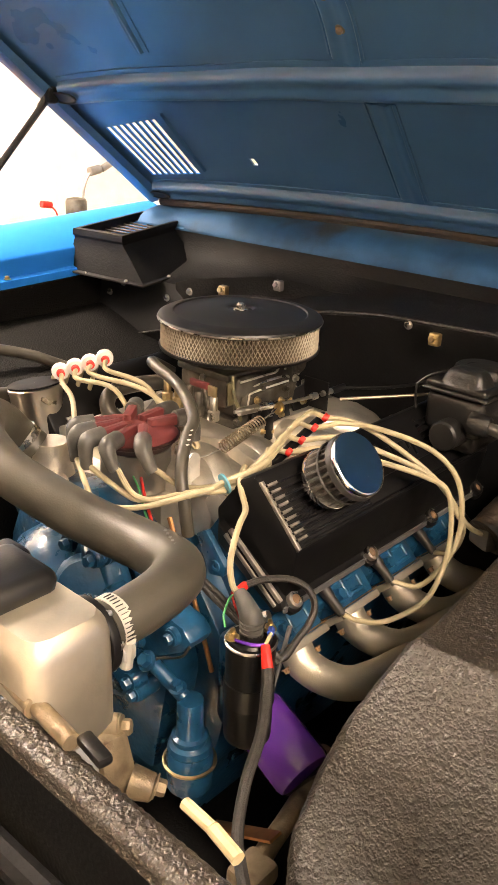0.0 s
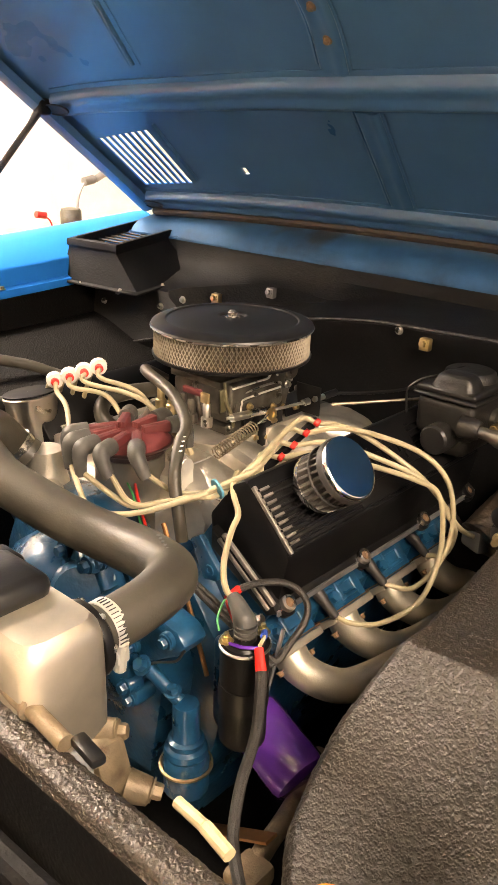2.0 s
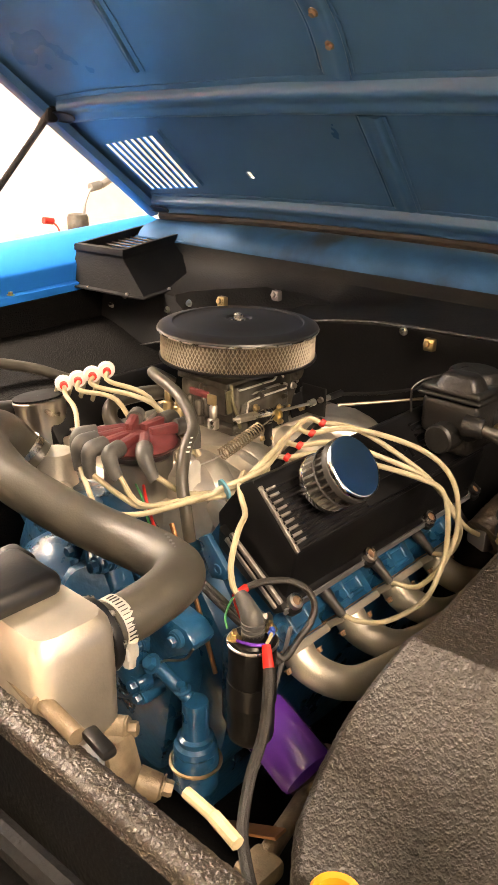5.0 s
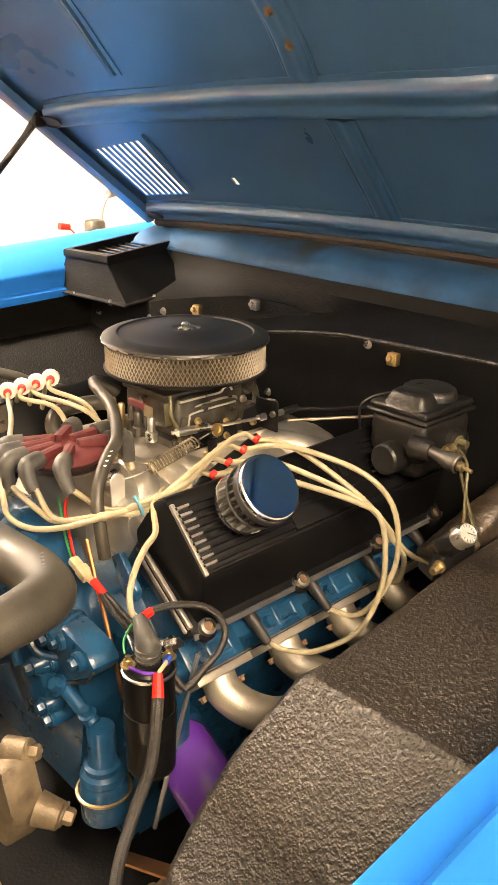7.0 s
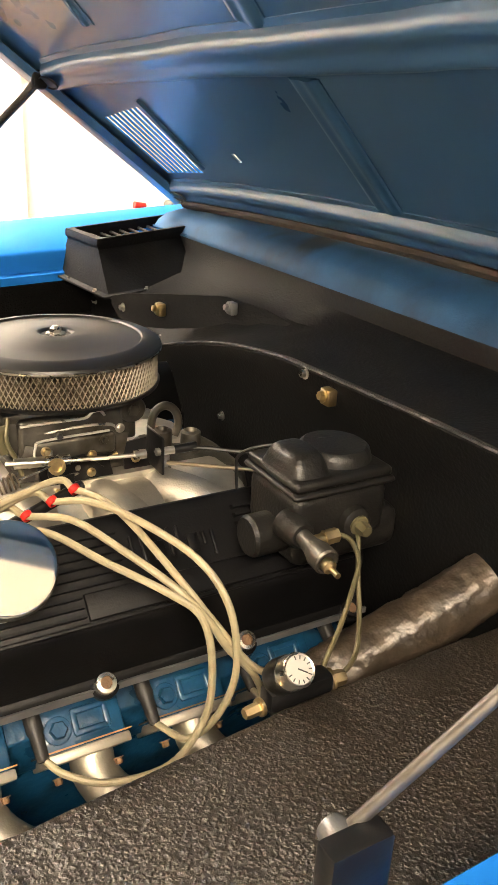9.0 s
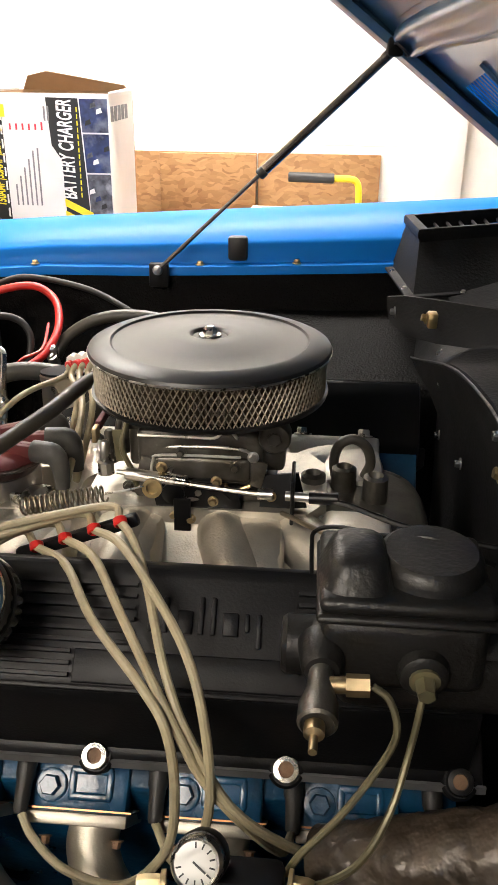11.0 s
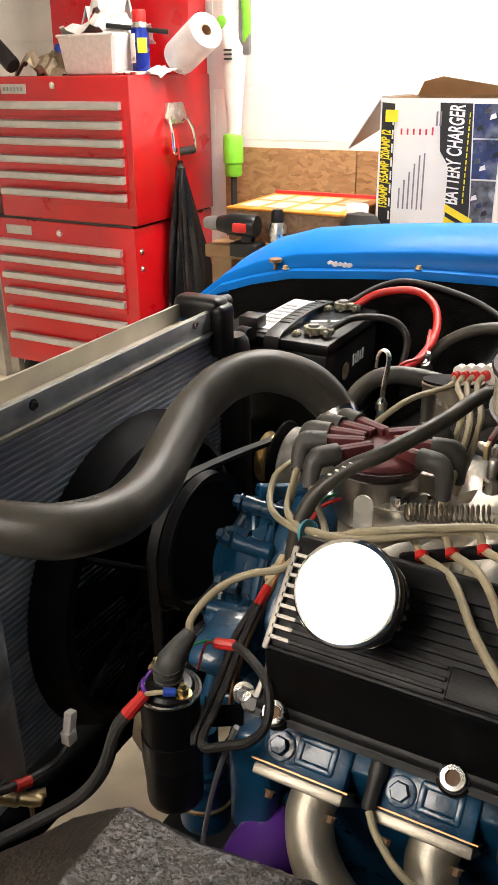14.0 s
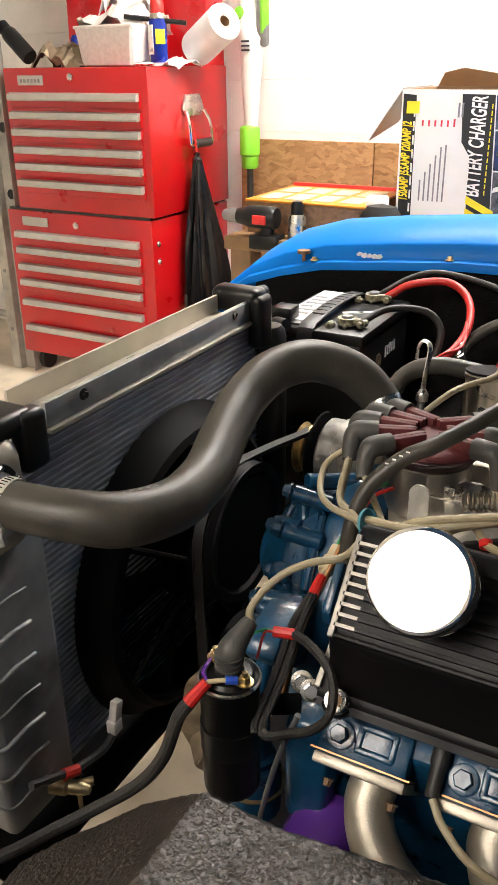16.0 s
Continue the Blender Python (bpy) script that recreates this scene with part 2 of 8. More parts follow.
CAST = shade("cast_aluminium", (0.6, 0.56, 0.49), 0.42, 0.85, 0.2, 22, 0.3, 420, 0.12, dirt=(0.32, 0.28, 0.2), dirt_at=0.68)
BARE = shade("plain_aluminium", (0.58, 0.54, 0.46), 0.42, 0.6, 0.14, 16, 0.08, 300, 0.1)
TANKM = shade("cast_tank_aluminium", (0.56, 0.51, 0.42), 0.42, 0.8, 0.2, 16, 0.08, 420, dirt=(0.26, 0.22, 0.16), dirt_at=0.62)
HEADER = shade("header_coating", (0.5, 0.46, 0.38), 0.46, 0.8, 0.16, 14, 0.15, 380)
CHROME = shade("chrome", (0.9, 0.9, 0.9), 0.05, 1.0, 0.02, 10, 0.0, 100, 0.02)
RODM = shade("oiled_rod_steel", (0.12, 0.11, 0.1), 0.4, 0.7, 0.2, 40, 0.05, 300)
STEEL = shade("bright_steel", (0.62, 0.6, 0.56), 0.28, 1.0, 0.15, 40, 0.05, 300)
POLISH = shade("polished_casting", (0.33, 0.31, 0.28), 0.5, 0.9, 0.3, 70, 0.15, 400)
WORN = shade("worn_black_edge", (0.05, 0.05, 0.05), 0.45, 0.4, 0.7, 90, 0.3, 300, dirt=(0.22, 0.21, 0.2), dirt_at=0.62)
SPRINGM = shade("spring_wire", (0.34, 0.29, 0.22), 0.35, 1.0, 0.2, 60, 0.05, 300)
CLAMPM = shade("bright_zinc_band", (0.72, 0.7, 0.64), 0.32, 0.55, 0.12, 40, 0.05, 300)
GOLD = shade("zinc_gold", (0.55, 0.42, 0.22), 0.38, 1.0, 0.25, 60, 0.05, 300)
GLOSSK = shade("gloss_black", (0.16, 0.135, 0.12), 0.17, 0.75, 0.2, 12, 0.02, 300)
OLIVE = shade("olive_line_coating", (0.14, 0.125, 0.07), 0.4, 0.4, 0.2, 60, 0.05, 300)
BRASS = shade("brass", (0.52, 0.41, 0.24), 0.42, 1.0, 0.2, 60, 0.05, 300)
RUST = shade("rusty_brown", (0.22, 0.13, 0.075), 0.7, 0.3, 0.35, 60, 0.4, 300)
TAN = shade("tan_cast", (0.24, 0.185, 0.12), 0.5, 0.4, 0.25, 45, 0.35, 350, dirt=(0.12, 0.08, 0.05), dirt_at=0.6)
COPPER = shade("copper", (0.42, 0.21, 0.1), 0.38, 1.0, 0.2, 60, 0.05, 300)
RUBBER = shade("black_rubber", (0.022, 0.021, 0.02), 0.5, 0, 0.3, 30, 0.12, 350, dirt=(0.06, 0.055, 0.048), dirt_at=0.68)
HOSE = shade("hose_rubber", (0.05, 0.045, 0.035), 0.42, 0, 0.3, 22, 0.1, 420, dirt=(0.075, 0.068, 0.055), dirt_at=0.64)
BOOT = shade("grey_boot_rubber", (0.065, 0.063, 0.058), 0.5, 0, 0.25, 60, 0.15, 400)
LEAD = shade("beige_ignition_lead", (0.37, 0.32, 0.205), 0.45, 0, 0.14, 60, 0.05, 400, dirt=(0.25, 0.2, 0.13), dirt_at=0.7)
CAPRED = shade("oxide_red_plastic", (0.115, 0.02, 0.021), 0.6, 0, 0.2, 60, 0.1, 300)
RED = shade("red_plastic", (0.6, 0.02, 0.015), 0.4, 0, 0.1, 60, 0.02, 300)
CLEARISH = shade("milky_plastic", (0.75, 0.7, 0.66), 0.35, 0, 0.1, 60, 0.05, 200)
PURPLE = shade("purple_enamel", (0.12, 0.03, 0.32), 0.2, 0, 0.08, 20, 0.02, 200, coat=1.0)
MESH = shade("filter_mesh_wire", (0.3, 0.26, 0.2), 0.5, 0.6, 0.2, 60, 0.05, 300)
PLEAT = shade("filter_paper", (0.12, 0.095, 0.065), 0.85, 0, 0.25, 80, 0.2, 200)
LID = shade("black_satin_lid", (0.011, 0.0105, 0.0105), 0.37, 0.0, 0.08, 7, 0.02, 600, 0.02, spec=0.5)
COVER = shade("black_powder_coat", (0.005, 0.005, 0.0055), 0.42, 0, 0.2, 25, 0.1, 450, spec=0.2)
MCAST = shade("black_cast_iron", (0.01, 0.0095, 0.009), 0.36, 0.0, 0.3, 30, 0.3, 260, spec=0.4, dirt=(0.03, 0.027, 0.024), dirt_at=0.68)
CORE = shade("radiator_core", (0.3, 0.31, 0.345), 0.5, 0.3, 0.25, 14, 0.2, 400)
RADGREY = shade("grey_tank_plastic", (0.36, 0.37, 0.38), 0.32, 0.1, 0.3, 12, 0.1, 300, dirt=(0.1, 0.1, 0.09), dirt_at=0.6)
FINS = shade("radiator_tubes", (0.58, 0.6, 0.66), 0.4, 0.5, 0.2, 25, 0.05, 300)
GREYM = shade("grey_metal", (0.25, 0.25, 0.255), 0.42, 0.7, 0.2, 20, 0.1, 300)
CHEST = shade("tool_chest_red", (0.46, 0.004, 0.007), 0.3, 0, 0.08, 6, 0.02, 300, 0.08, coat=0.35)
PULL = shade("drawer_pull_grey", (0.45, 0.43, 0.4), 0.4, 0.5, 0.08, 30, 0.05, 300)
WALLM = shade("white_block_paint", (0.82, 0.8, 0.76), 0.75, 0, 0.05, 6, 0.5, 120, pick=0.02)
# dull zinc parts; also darkens the manifold's rear for shade
ZINC = shade("zinc_and_shaded_cast", (0.115, 0.107, 0.092), 0.4, 0.7, 0.4, 30, 0.2, 300, dirt=(0.06, 0.05, 0.035), dirt_at=0.6)
MORTAR = shade("white_mortar_paint", (0.79, 0.77, 0.73), 0.85, 0, 0.08, 10, 0.6, 150)
PLAIN = shade("plain_wall_paint", (0.78, 0.76, 0.72), 0.8, 0, 0.06, 3, 0.2, 120)
CEIL = shade("ceiling_board", (0.8, 0.79, 0.76), 0.85, 0, 0.05, 3, 0.2, 120)
FLOORM = shade("concrete_floor", (0.7, 0.62, 0.48), 0.75, 0, 0.2, 3, 0.35, 60, dirt=(0.25, 0.22, 0.18), dirt_at=0.6)
CARD = shade("brown_cardboard", (0.34, 0.22, 0.125), 0.85, 0, 0.1, 12, 0.15, 90)
PRINTW = shade("white_print", (0.8, 0.79, 0.77), 0.55, 0, 0.03, 12, 0.02, 90)
PRINTK = shade("black_print", (0.015, 0.015, 0.016), 0.5, 0, 0.1, 30, 0.02, 90)
PRINTY = shade("yellow_print", (0.85, 0.7, 0.02), 0.5, 0, 0.05, 30, 0.02, 90)
PRINTR = shade("red_print", (0.65, 0.05, 0.08), 0.5, 0, 0.05, 30, 0.02, 90)
PRINTB = shade("blue_photo_print", (0.02, 0.035, 0.12), 0.45, 0, 0.7, 30, 0.02, 90, dirt=(0.16, 0.18, 0.24), dirt_at=0.6)
GREYPR = shade("grey_photo_print", (0.09, 0.095, 0.11), 0.45, 0, 0.8, 40, 0.02, 90, dirt=(0.35, 0.36, 0.4), dirt_at=0.6)
LIME = shade("lime_green_plastic", (0.2, 0.55, 0.03), 0.4, 0, 0.06, 30, 0.03, 200)
WHITEP = shade("off_white_plastic", (0.75, 0.74, 0.68), 0.4, 0, 0.06, 30, 0.03, 200)
PAPER = shade("tissue_paper", (0.85, 0.84, 0.82), 0.9, 0, 0.05, 20, 0.3, 120)
CANBLUE = shade("can_blue", (0.01, 0.03, 0.3), 0.25, 0.2, 0.06, 30, 0.02, 200)
BAG = shade("black_bag_plastic", (0.01, 0.01, 0.011), 0.22, 0, 0.2, 40, 0.4, 35)
PEACH = shade("peach_print", (0.6, 0.46, 0.33), 0.6, 0, 0.1, 30, 0.03, 200)
ORANGE = shade("orange_tray", (0.62, 0.23, 0.015), 0.5, 0, 0.08, 20, 0.03, 200)
WOOD = shade("pale_wood", (0.24, 0.14, 0.06), 0.6, 0, 0.2, 12, 0.2, 90)
LABELW = shade("white_label", (0.8, 0.79, 0.76), 0.5, 0, 0.1, 60, 0.02, 90, dirt=(0.25, 0.25, 0.25), dirt_at=0.6)
LADDERM = shade("dull_ladder_aluminium", (0.42, 0.4, 0.36), 0.5, 0.5, 0.3, 12, 0.1, 200)
ALTCAST = shade("grey_alternator_casting", (0.24, 0.23, 0.21), 0.5, 0.6, 0.3, 30, 0.25, 350, dirt=(0.07, 0.06, 0.05), dirt_at=0.6)
DISTM = shade("turned_steel", (0.34, 0.32, 0.29), 0.36, 0.9, 0.3, 14, 0.1, 350)
STRAPM = shade("strap_plastic", (0.02, 0.02, 0.021), 0.42, 0, 0.2, 40, 0.1, 300)
SLEEVE = shade("braided_sleeve", (0.016, 0.014, 0.012), 0.5, 0, 0.5, 260, 0.6, 500)
BAREWIRE = shade("grey_wire_sleeve", (0.03, 0.028, 0.026), 0.6, 0, 0.4, 200, 0.5, 700)
GREEN = shade("green_wire", (0.02, 0.25, 0.07), 0.4, 0, 0.05, 60, 0.0)
BLUEW = shade("blue_terminal", (0.03, 0.09, 0.5), 0.35, 0, 0.05, 60, 0.0)
DIAL = shade("gauge_face", (0.46, 0.46, 0.43), 0.3, 0, 0.06, 40, 0.0, coat=0.6)
CORRODE = shade("corroded_lead", (0.2, 0.185, 0.12), 0.7, 0.2, 0.5, 120, 0.8, 300, dirt=(0.42, 0.42, 0.36), dirt_at=0.58)
CREAM = shade("cream_connector", (0.48, 0.4, 0.24), 0.45, 0, 0.2, 60, 0.1, 300)
# cowl blue a little darker than the hood's underside, with darker blotches
COWL = shade("dark_cowl_blue", (0.02, 0.08, 0.18), 0.6, 0, 0.3, 12, 0.15, 250, spec=0.2, dirt=(0.02, 0.03, 0.045), dirt_at=0.64)
FANK = shade("matte_fan_plastic", (0.004, 0.004, 0.0045), 0.6, 0, 0.2, 20, 0.05, 200, spec=0.12)
DARK = shade("deep_shadow_black", (0.006, 0.006, 0.007), 0.6, 0, 0.2, 20, 0.05, 200)
STRIPE = shade("aged_rubber_seal", (0.035, 0.025, 0.02), 0.7, 0, 0.35, 40, 0.3, 200)


def osb():
    m = shade("strand_board", (0.42, 0.23, 0.09), 0.7, 0, 0.15, 10, 0.2, 200)
    nt = m.node_tree
    b = nt.nodes["Principled BSDF"]
    tc = nt.nodes.new("ShaderNodeTexCoord")
    vo = nt.nodes.new("ShaderNodeTexVoronoi")
    vo.inputs["Scale"].default_value = 34
    wv = nt.nodes.new("ShaderNodeTexNoise")
    wv.inputs["Scale"].default_value = 12
    mp = nt.nodes.new("ShaderNodeMixRGB")
    mp.inputs[0].default_value = 0.06
    st = nt.nodes.new("ShaderNodeMapping")
    st.inputs["Scale"].default_value = (1, 1, 2.6)
    ramp = nt.nodes.new("ShaderNodeValToRGB")
    ramp.color_ramp.elements[0].color, ramp.color_ramp.elements[1].color = (0.2, 0.095, 0.035, 1), (0.4, 0.22, 0.09, 1)
    nt.links.new(tc.outputs["Object"], mp.inputs[1])
    nt.links.new(tc.outputs["Object"], wv.inputs["Vector"])
    nt.links.new(wv.outputs["Color"], mp.inputs[2])
    nt.links.new(mp.outputs["Color"], st.inputs["Vector"])
    nt.links.new(st.outputs["Vector"], vo.inputs["Vector"])
    nt.links.new(vo.outputs["Color"], ramp.inputs["Fac"])
    nt.links.new(ramp.outputs["Color"], b.inputs["Base Color"])
    return m


OSB = osb()

# ---- the garage ----
YW = 2.72  # far wall
ob = single("floor", bounds(B(), (-3.6, -3.2, -0.1), (3.2, YW + 0.1, 0)), FLOORM, "bare pale concrete garage floor", "floor", kind="structure")
ob = single("ceiling", bounds(B(), (-3.6, -3.2, 2.62), (3.2, YW + 0.1, 2.72)), CEIL, "white painted garage ceiling", "ceiling", kind="structure")
wall_far = single("wall_far", bounds(B(), (-3.6, YW, 0), (3.2, YW + 0.1, 2.62)), MORTAR, "white painted concrete block garage wall", "wall", kind="structure")
single("wall_front", bounds(B(), (-3.7, -3.2, 0), (-3.6, YW + 0.1, 2.62)), PLAIN, "plain white garage wall", "wall", kind="structure")
single("wall_rear", bounds(B(), (3.2, -3.2, 0), (3.3, YW + 0.1, 2.62)), PLAIN, "plain white garage wall", "wall", kind="structure")
single("wall_near", bounds(B(), (-3.6, -3.3, 0), (3.2, -3.2, 2.62)), PLAIN, "plain white garage wall", "wall", kind="structure")
door_trim = single("trim", bounds(B(), (0.76, YW - 0.04, 0), (0.86, YW, 2.62), 0.004), PLAIN, "white painted vertical door trim on the wall", "trim", kind="structure")

LIGHTM = glow("lamp_diffuser", (1.0, 0.9, 0.76), LAMP)


def ceiling_light(at, sx, sy, lit):
    t = thing("ceiling_light", at, "white flat panel ceiling light, switched on, out of view", "ceiling light", "ceiling lights")
    x, y, z = at
    part("frame", bounds(bounds(bounds(bounds(B(), (x - sx / 2 - 0.03, y - sy / 2 - 0.03, z - 0.05), (x - sx / 2, y + sy / 2 + 0.03, z)), (x + sx / 2, y - sy / 2 - 0.03, z - 0.05), (x + sx / 2 + 0.03, y + sy / 2 + 0.03, z)), (x - sx / 2, y - sy / 2 - 0.03, z - 0.05), (x + sx / 2, y - sy / 2, z)), (x - sx / 2, y + sy / 2, z - 0.05), (x + sx / 2, y + sy / 2 + 0.03, z)), WHITEP, t)
    part("diffuser", bounds(B(), (x - sx / 2, y - sy / 2, z - 0.04), (x + sx / 2, y + sy / 2, z - 0.01)), lit, t)


ceiling_light((-0.95, -2.05, 2.62), 1.75, 1.15, LIGHTM)
# added fill panel with no known source: whitens the far wall and fender
ceiling_light((-0.25, 1.95, 2.62), 1.7, 0.5, glow("wall_fill_diffuser", (1.0, 0.93, 0.82), WALL_FILL))

# ---- car body: x runs to the rear, y to the far side, middle at YC ----
YC = 0.2925


def hood_z(x, y):
    return 1.163 + (0.763 - x) * 0.93 - (0.034 + 0.17 * max(0.0, 0.763 - x)) * ((y - YC) / 0.78) ** 2


def between(xs, zs, x):
    return float(np.interp(x, xs, zs))


hood = thing("hood", (0.78, YC, 1.12), "raised blue car hood, underside darkened for shade, with pressed ribs and vent slots", "car hood")
xs = [-0.25 + 0.075 * k for k in range(11)] + [0.587, 0.69, 0.706, 0.7305, 0.77, 0.79, 0.812]
xs = sorted(set(round(v, 4) for v in xs))
SLOT = 0.0155
slots = [0.903 + 0.0222 * k for k in range(8)]
ys = [-0.545, -0.5, -0.4, -0.25, -0.1, 0.05, 0.2, 0.3, 0.4, 0.5, 0.6, 0.7, 0.714, 0.8]
for y in slots:
    ys += [y, y + SLOT]
ys += [1.1, 1.13]
NS = Vector((0.68, 0, 0.733))
bm, rim = B(), B()
grid = {(i, j): (bm.verts.new((x, y, hood_z(x, y))), bm.verts.new(Vector((x, y, hood_z(x, y))) + NS * 0.0035)) for i, x in enumerate(xs) for j, y in enumerate(ys)}


def y_in_slots(a, b):
    return any(s < (a + b) / 2 < s + SLOT for s in slots)


def open_cell(i, j):
    x, y = (xs[i] + xs[i + 1]) / 2, (ys[j] + ys[j + 1]) / 2
    if 0.587 < x < 0.7305 and y_in_slots(ys[j], ys[j + 1]):
        return True
    return 0.69 < x < 0.706 and 0.7 < y < 0.714


for i in range(len(xs) - 1):
    for j in range(len(ys) - 1):
        if open_cell(i, j):
            continue
        q = [(i, j), (i + 1, j), (i + 1, j + 1), (i, j + 1)]
        bm.faces.new([grid[k][0] for k in q])
        bm.faces.new([grid[k][1] for k in reversed(q)])
        for a, b, di, dj in ((q[0], q[1], 0, -1), (q[1], q[2], 1, 0), (q[2], q[3], 0, 1), (q[3], q[0], -1, 0)):
            ii, jj = i + di, j + dj
            if not (0 <= ii < len(xs) - 1 and 0 <= jj < len(ys) - 1) or open_cell(ii, jj):
                if 0 <= ii < len(xs) - 1 and 0 <= jj < len(ys) - 1 and y_in_slots(ys[jj], ys[jj + 1]):
                    lo, hi = grid[a][0].co, grid[b][0].co
                    rim.faces.new([rim.verts.new(p) for p in (lo, hi, hi + NS * 0.0035, lo + NS * 0.0035)])
                else:
                    bm.faces.new((grid[a][0], grid[b][0], grid[b][1], grid[a][1]))
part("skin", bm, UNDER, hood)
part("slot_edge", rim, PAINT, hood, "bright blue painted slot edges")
for s in (0, 1):
    rows = []
    for x in np.linspace(-0.25, 0.775, 12):
        y0 = 1.128 if s else -0.543
        d = -1 if s else 1
        z = hood_z(x, y0)
        rows.append([(x, y0 + d * 0.035, z - 0.008), (x, y0 + d * 0.026, z - 0.026), (x, y0, z - 0.034), (x, y0 - d * 0.012, z - 0.03), (x, y0 - d * 0.012, z + 0.002), (x, y0, z + 0.004)])
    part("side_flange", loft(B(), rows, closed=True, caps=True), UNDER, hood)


def hat_rib(name, line, width, height, mat=UNDER, lip=0.012):
    """A pressed hat-section rib under the hood along (x, y) points."""
    pts = smooth_line([Vector((x, y, 0)) for x, y in line], 5)
    rows = []
    for k, p in enumerate(pts):
        d = (pts[min(k + 1, len(pts) - 1)] - pts[max(k - 1, 0)]).normalized()
        s = Vector((-d.y, d.x, 0))
        w = width / 2
        prof = [(-w - lip, 0.0), (-w - lip, 0.002), (-w * 1.08, 0.0024), (-w, 0.0035), (-w * 0.93, height * 0.18), (-w * 0.84, height * 0.5), (-w * 0.74, height * 0.8), (-w * 0.6, height * 0.96), (-w * 0.45, height), (-w * 0.28, height * 0.95), (-w * 0.12, height * 0.86)]
        prof += [(-o, h) for o, h in reversed(prof)]
        row = []
        for o, h in prof:
            q = p + s * o
            row.append(Vector((q.x, q.y, hood_z(q.x, q.y) - 0.0003)) - NS * h)
        rows.append(row)
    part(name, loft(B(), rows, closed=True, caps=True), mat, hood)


hat_rib("cross_rib", [(0.49, -0.5), (0.518, -0.07), (0.531, 0.07), (0.54, 0.3), (0.536, 0.5), (0.526, 0.73), (0.486, 1.075)], 0.056, 0.022, lip=0.006)
hat_rib("rear_rib", [(0.772, -0.5), (0.781, -0.1), (0.786, 0.35), (0.782, 0.7), (0.77, 1.09)], 0.046, 0.022, lip=0.004)
hat_rib("front_rib", [(-0.16, -0.5), (-0.16, 0.3), (-0.16, 1.09)], 0.07, 0.024)
hat_rib("centre_rib", [(0.758, 0.338), (0.68, 0.327), (0.572, 0.314)], 0.056, 0.009, lip=0.006)
hat_rib("centre_rib", [(0.505, 0.338), (0.456, 0.322), (0.41, 0.315), (0.3, 0.315), (0.1, 0.3), (-0.11, 0.3)], 0.058, 0.01, lip=0.005)
hat_rib("diagonal_rib", [(0.455, 0.795), (0.4, 0.78), (0.334, 0.763), (0.1, 0.72), (-0.1, 0.69)], 0.018, 0.007)
hat_rib("diagonal_rib", [(0.455, -0.21), (0.3, -0.17), (0.1, -0.13), (-0.1, -0.1)], 0.018, 0.007)
hat_rib("slot_flange", [(0.575, 0.868), (0.64, 0.872), (0.72, 0.875)], 0.003, 0.006, lip=0.001)
for x in (0.456, 0.41):
    part("bolt", bolt(B(), Vector((x, 0.314, hood_z(x, 0.314))) - NS * 0.009, -NS, 0.0062, 0.006), RUST, hood, "rusty hood bolt")


def oval(x, y, h, ax, ay, label=""):
    """A dark oval opening in the pressed frame, on its raised face."""
    c = Vector((x, y, hood_z(x, y))) - NS * h
    u, v = Vector((0.75, 0, -0.66)), Vector((0, 1, 0))
    rows = [[c + u * ax * s * math.cos(6.28318531 * k / 28) + v * ay * s * math.sin(6.28318531 * k / 28) - NS * o for k in range(28)] for s, o in ((1.0, -0.002), (1.0, 0.0015), (0.9, 0.002), (0.86, -0.001))]
    part("oval_opening", loft(B(), rows, closed=True, caps=True), DARK, hood, label)


oval(0.486, 1.072, 0.024, 0.017, 0.044, "dark drain opening in the hood frame")
oval(0.772, 1.075, 0.024, 0.014, 0.036)
part("striker_bracket", bounds(B(), (0.446, 1.092, 1.31), (0.476, 1.116, 1.346), 0.008), BLACK, hood, "grey strut bracket")


def hood_strut(low, high, mid, group):
    t = thing("gas_strut", low, "black gas strut with a dull steel rod holding the hood up", "gas strut", group)
    low, high = Vector(low), Vector(high)
    m = low.lerp(high, mid)
    part("rod", rod(B(), low, m, 0.0038, seg=14), RODM, t, "dull oiled steel rod")
    part("cylinder", rod(B(), m, high, 0.0095, seg=20, round_end=0.002), GLOSSK, t)
    part("end_cap", rod(B(), m - (high - low).normalized() * 0.006, m + (high - low).normalized() * 0.01, 0.0105, seg=18, round_end=0.002), RUBBER, t)
    bm = lathe(B(), low + Vector((0, -0.008, 0)), (0, 1, 0), [(0, -0.004), (0.008, 0), (0.01, 0.008), (0.008, 0.016), (0, 0.02)], 14)
    part("ball_joint", bm, GREYM, t)
    bm = lathe(B(), high + Vector((0, -0.008, 0)), (0, 1, 0), [(0, -0.004), (0.009, 0), (0.011, 0.008), (0.009, 0.016), (0, 0.02)], 14)
    part("ball_joint", bm, GREYM, t)
    part("foot_bracket", bounds(B(), low + Vector((-0.018, 0.004 if low.y > 0 else -0.02, -0.035)), low + Vector((0.02, 0.02 if low.y > 0 else -0.004, 0.012)), 0.003), SATIN, t)


hood_strut((0.031, 1.044, 0.93), (0.458, 1.115, 1.322), 0.46, "hood struts")
hood_strut((0.14, -0.43, 0.968), (0.458, -0.53, 1.322), 0.46, "hood struts")

FX = [-0.86, -0.83, -0.79, -0.74, -0.68, -0.6, -0.5, -0.35, -0.2, 0, 0.2, 0.4, 0.6, 0.85]
CREST = ([-0.86, -0.79, -0.74, -0.68, -0.6, -0.47, -0.2, 0.07, 0.51, 0.85], [0.70, 0.80, 0.845, 0.895, 0.94, 0.978, 1.0, 1.018, 1.046, 1.07])
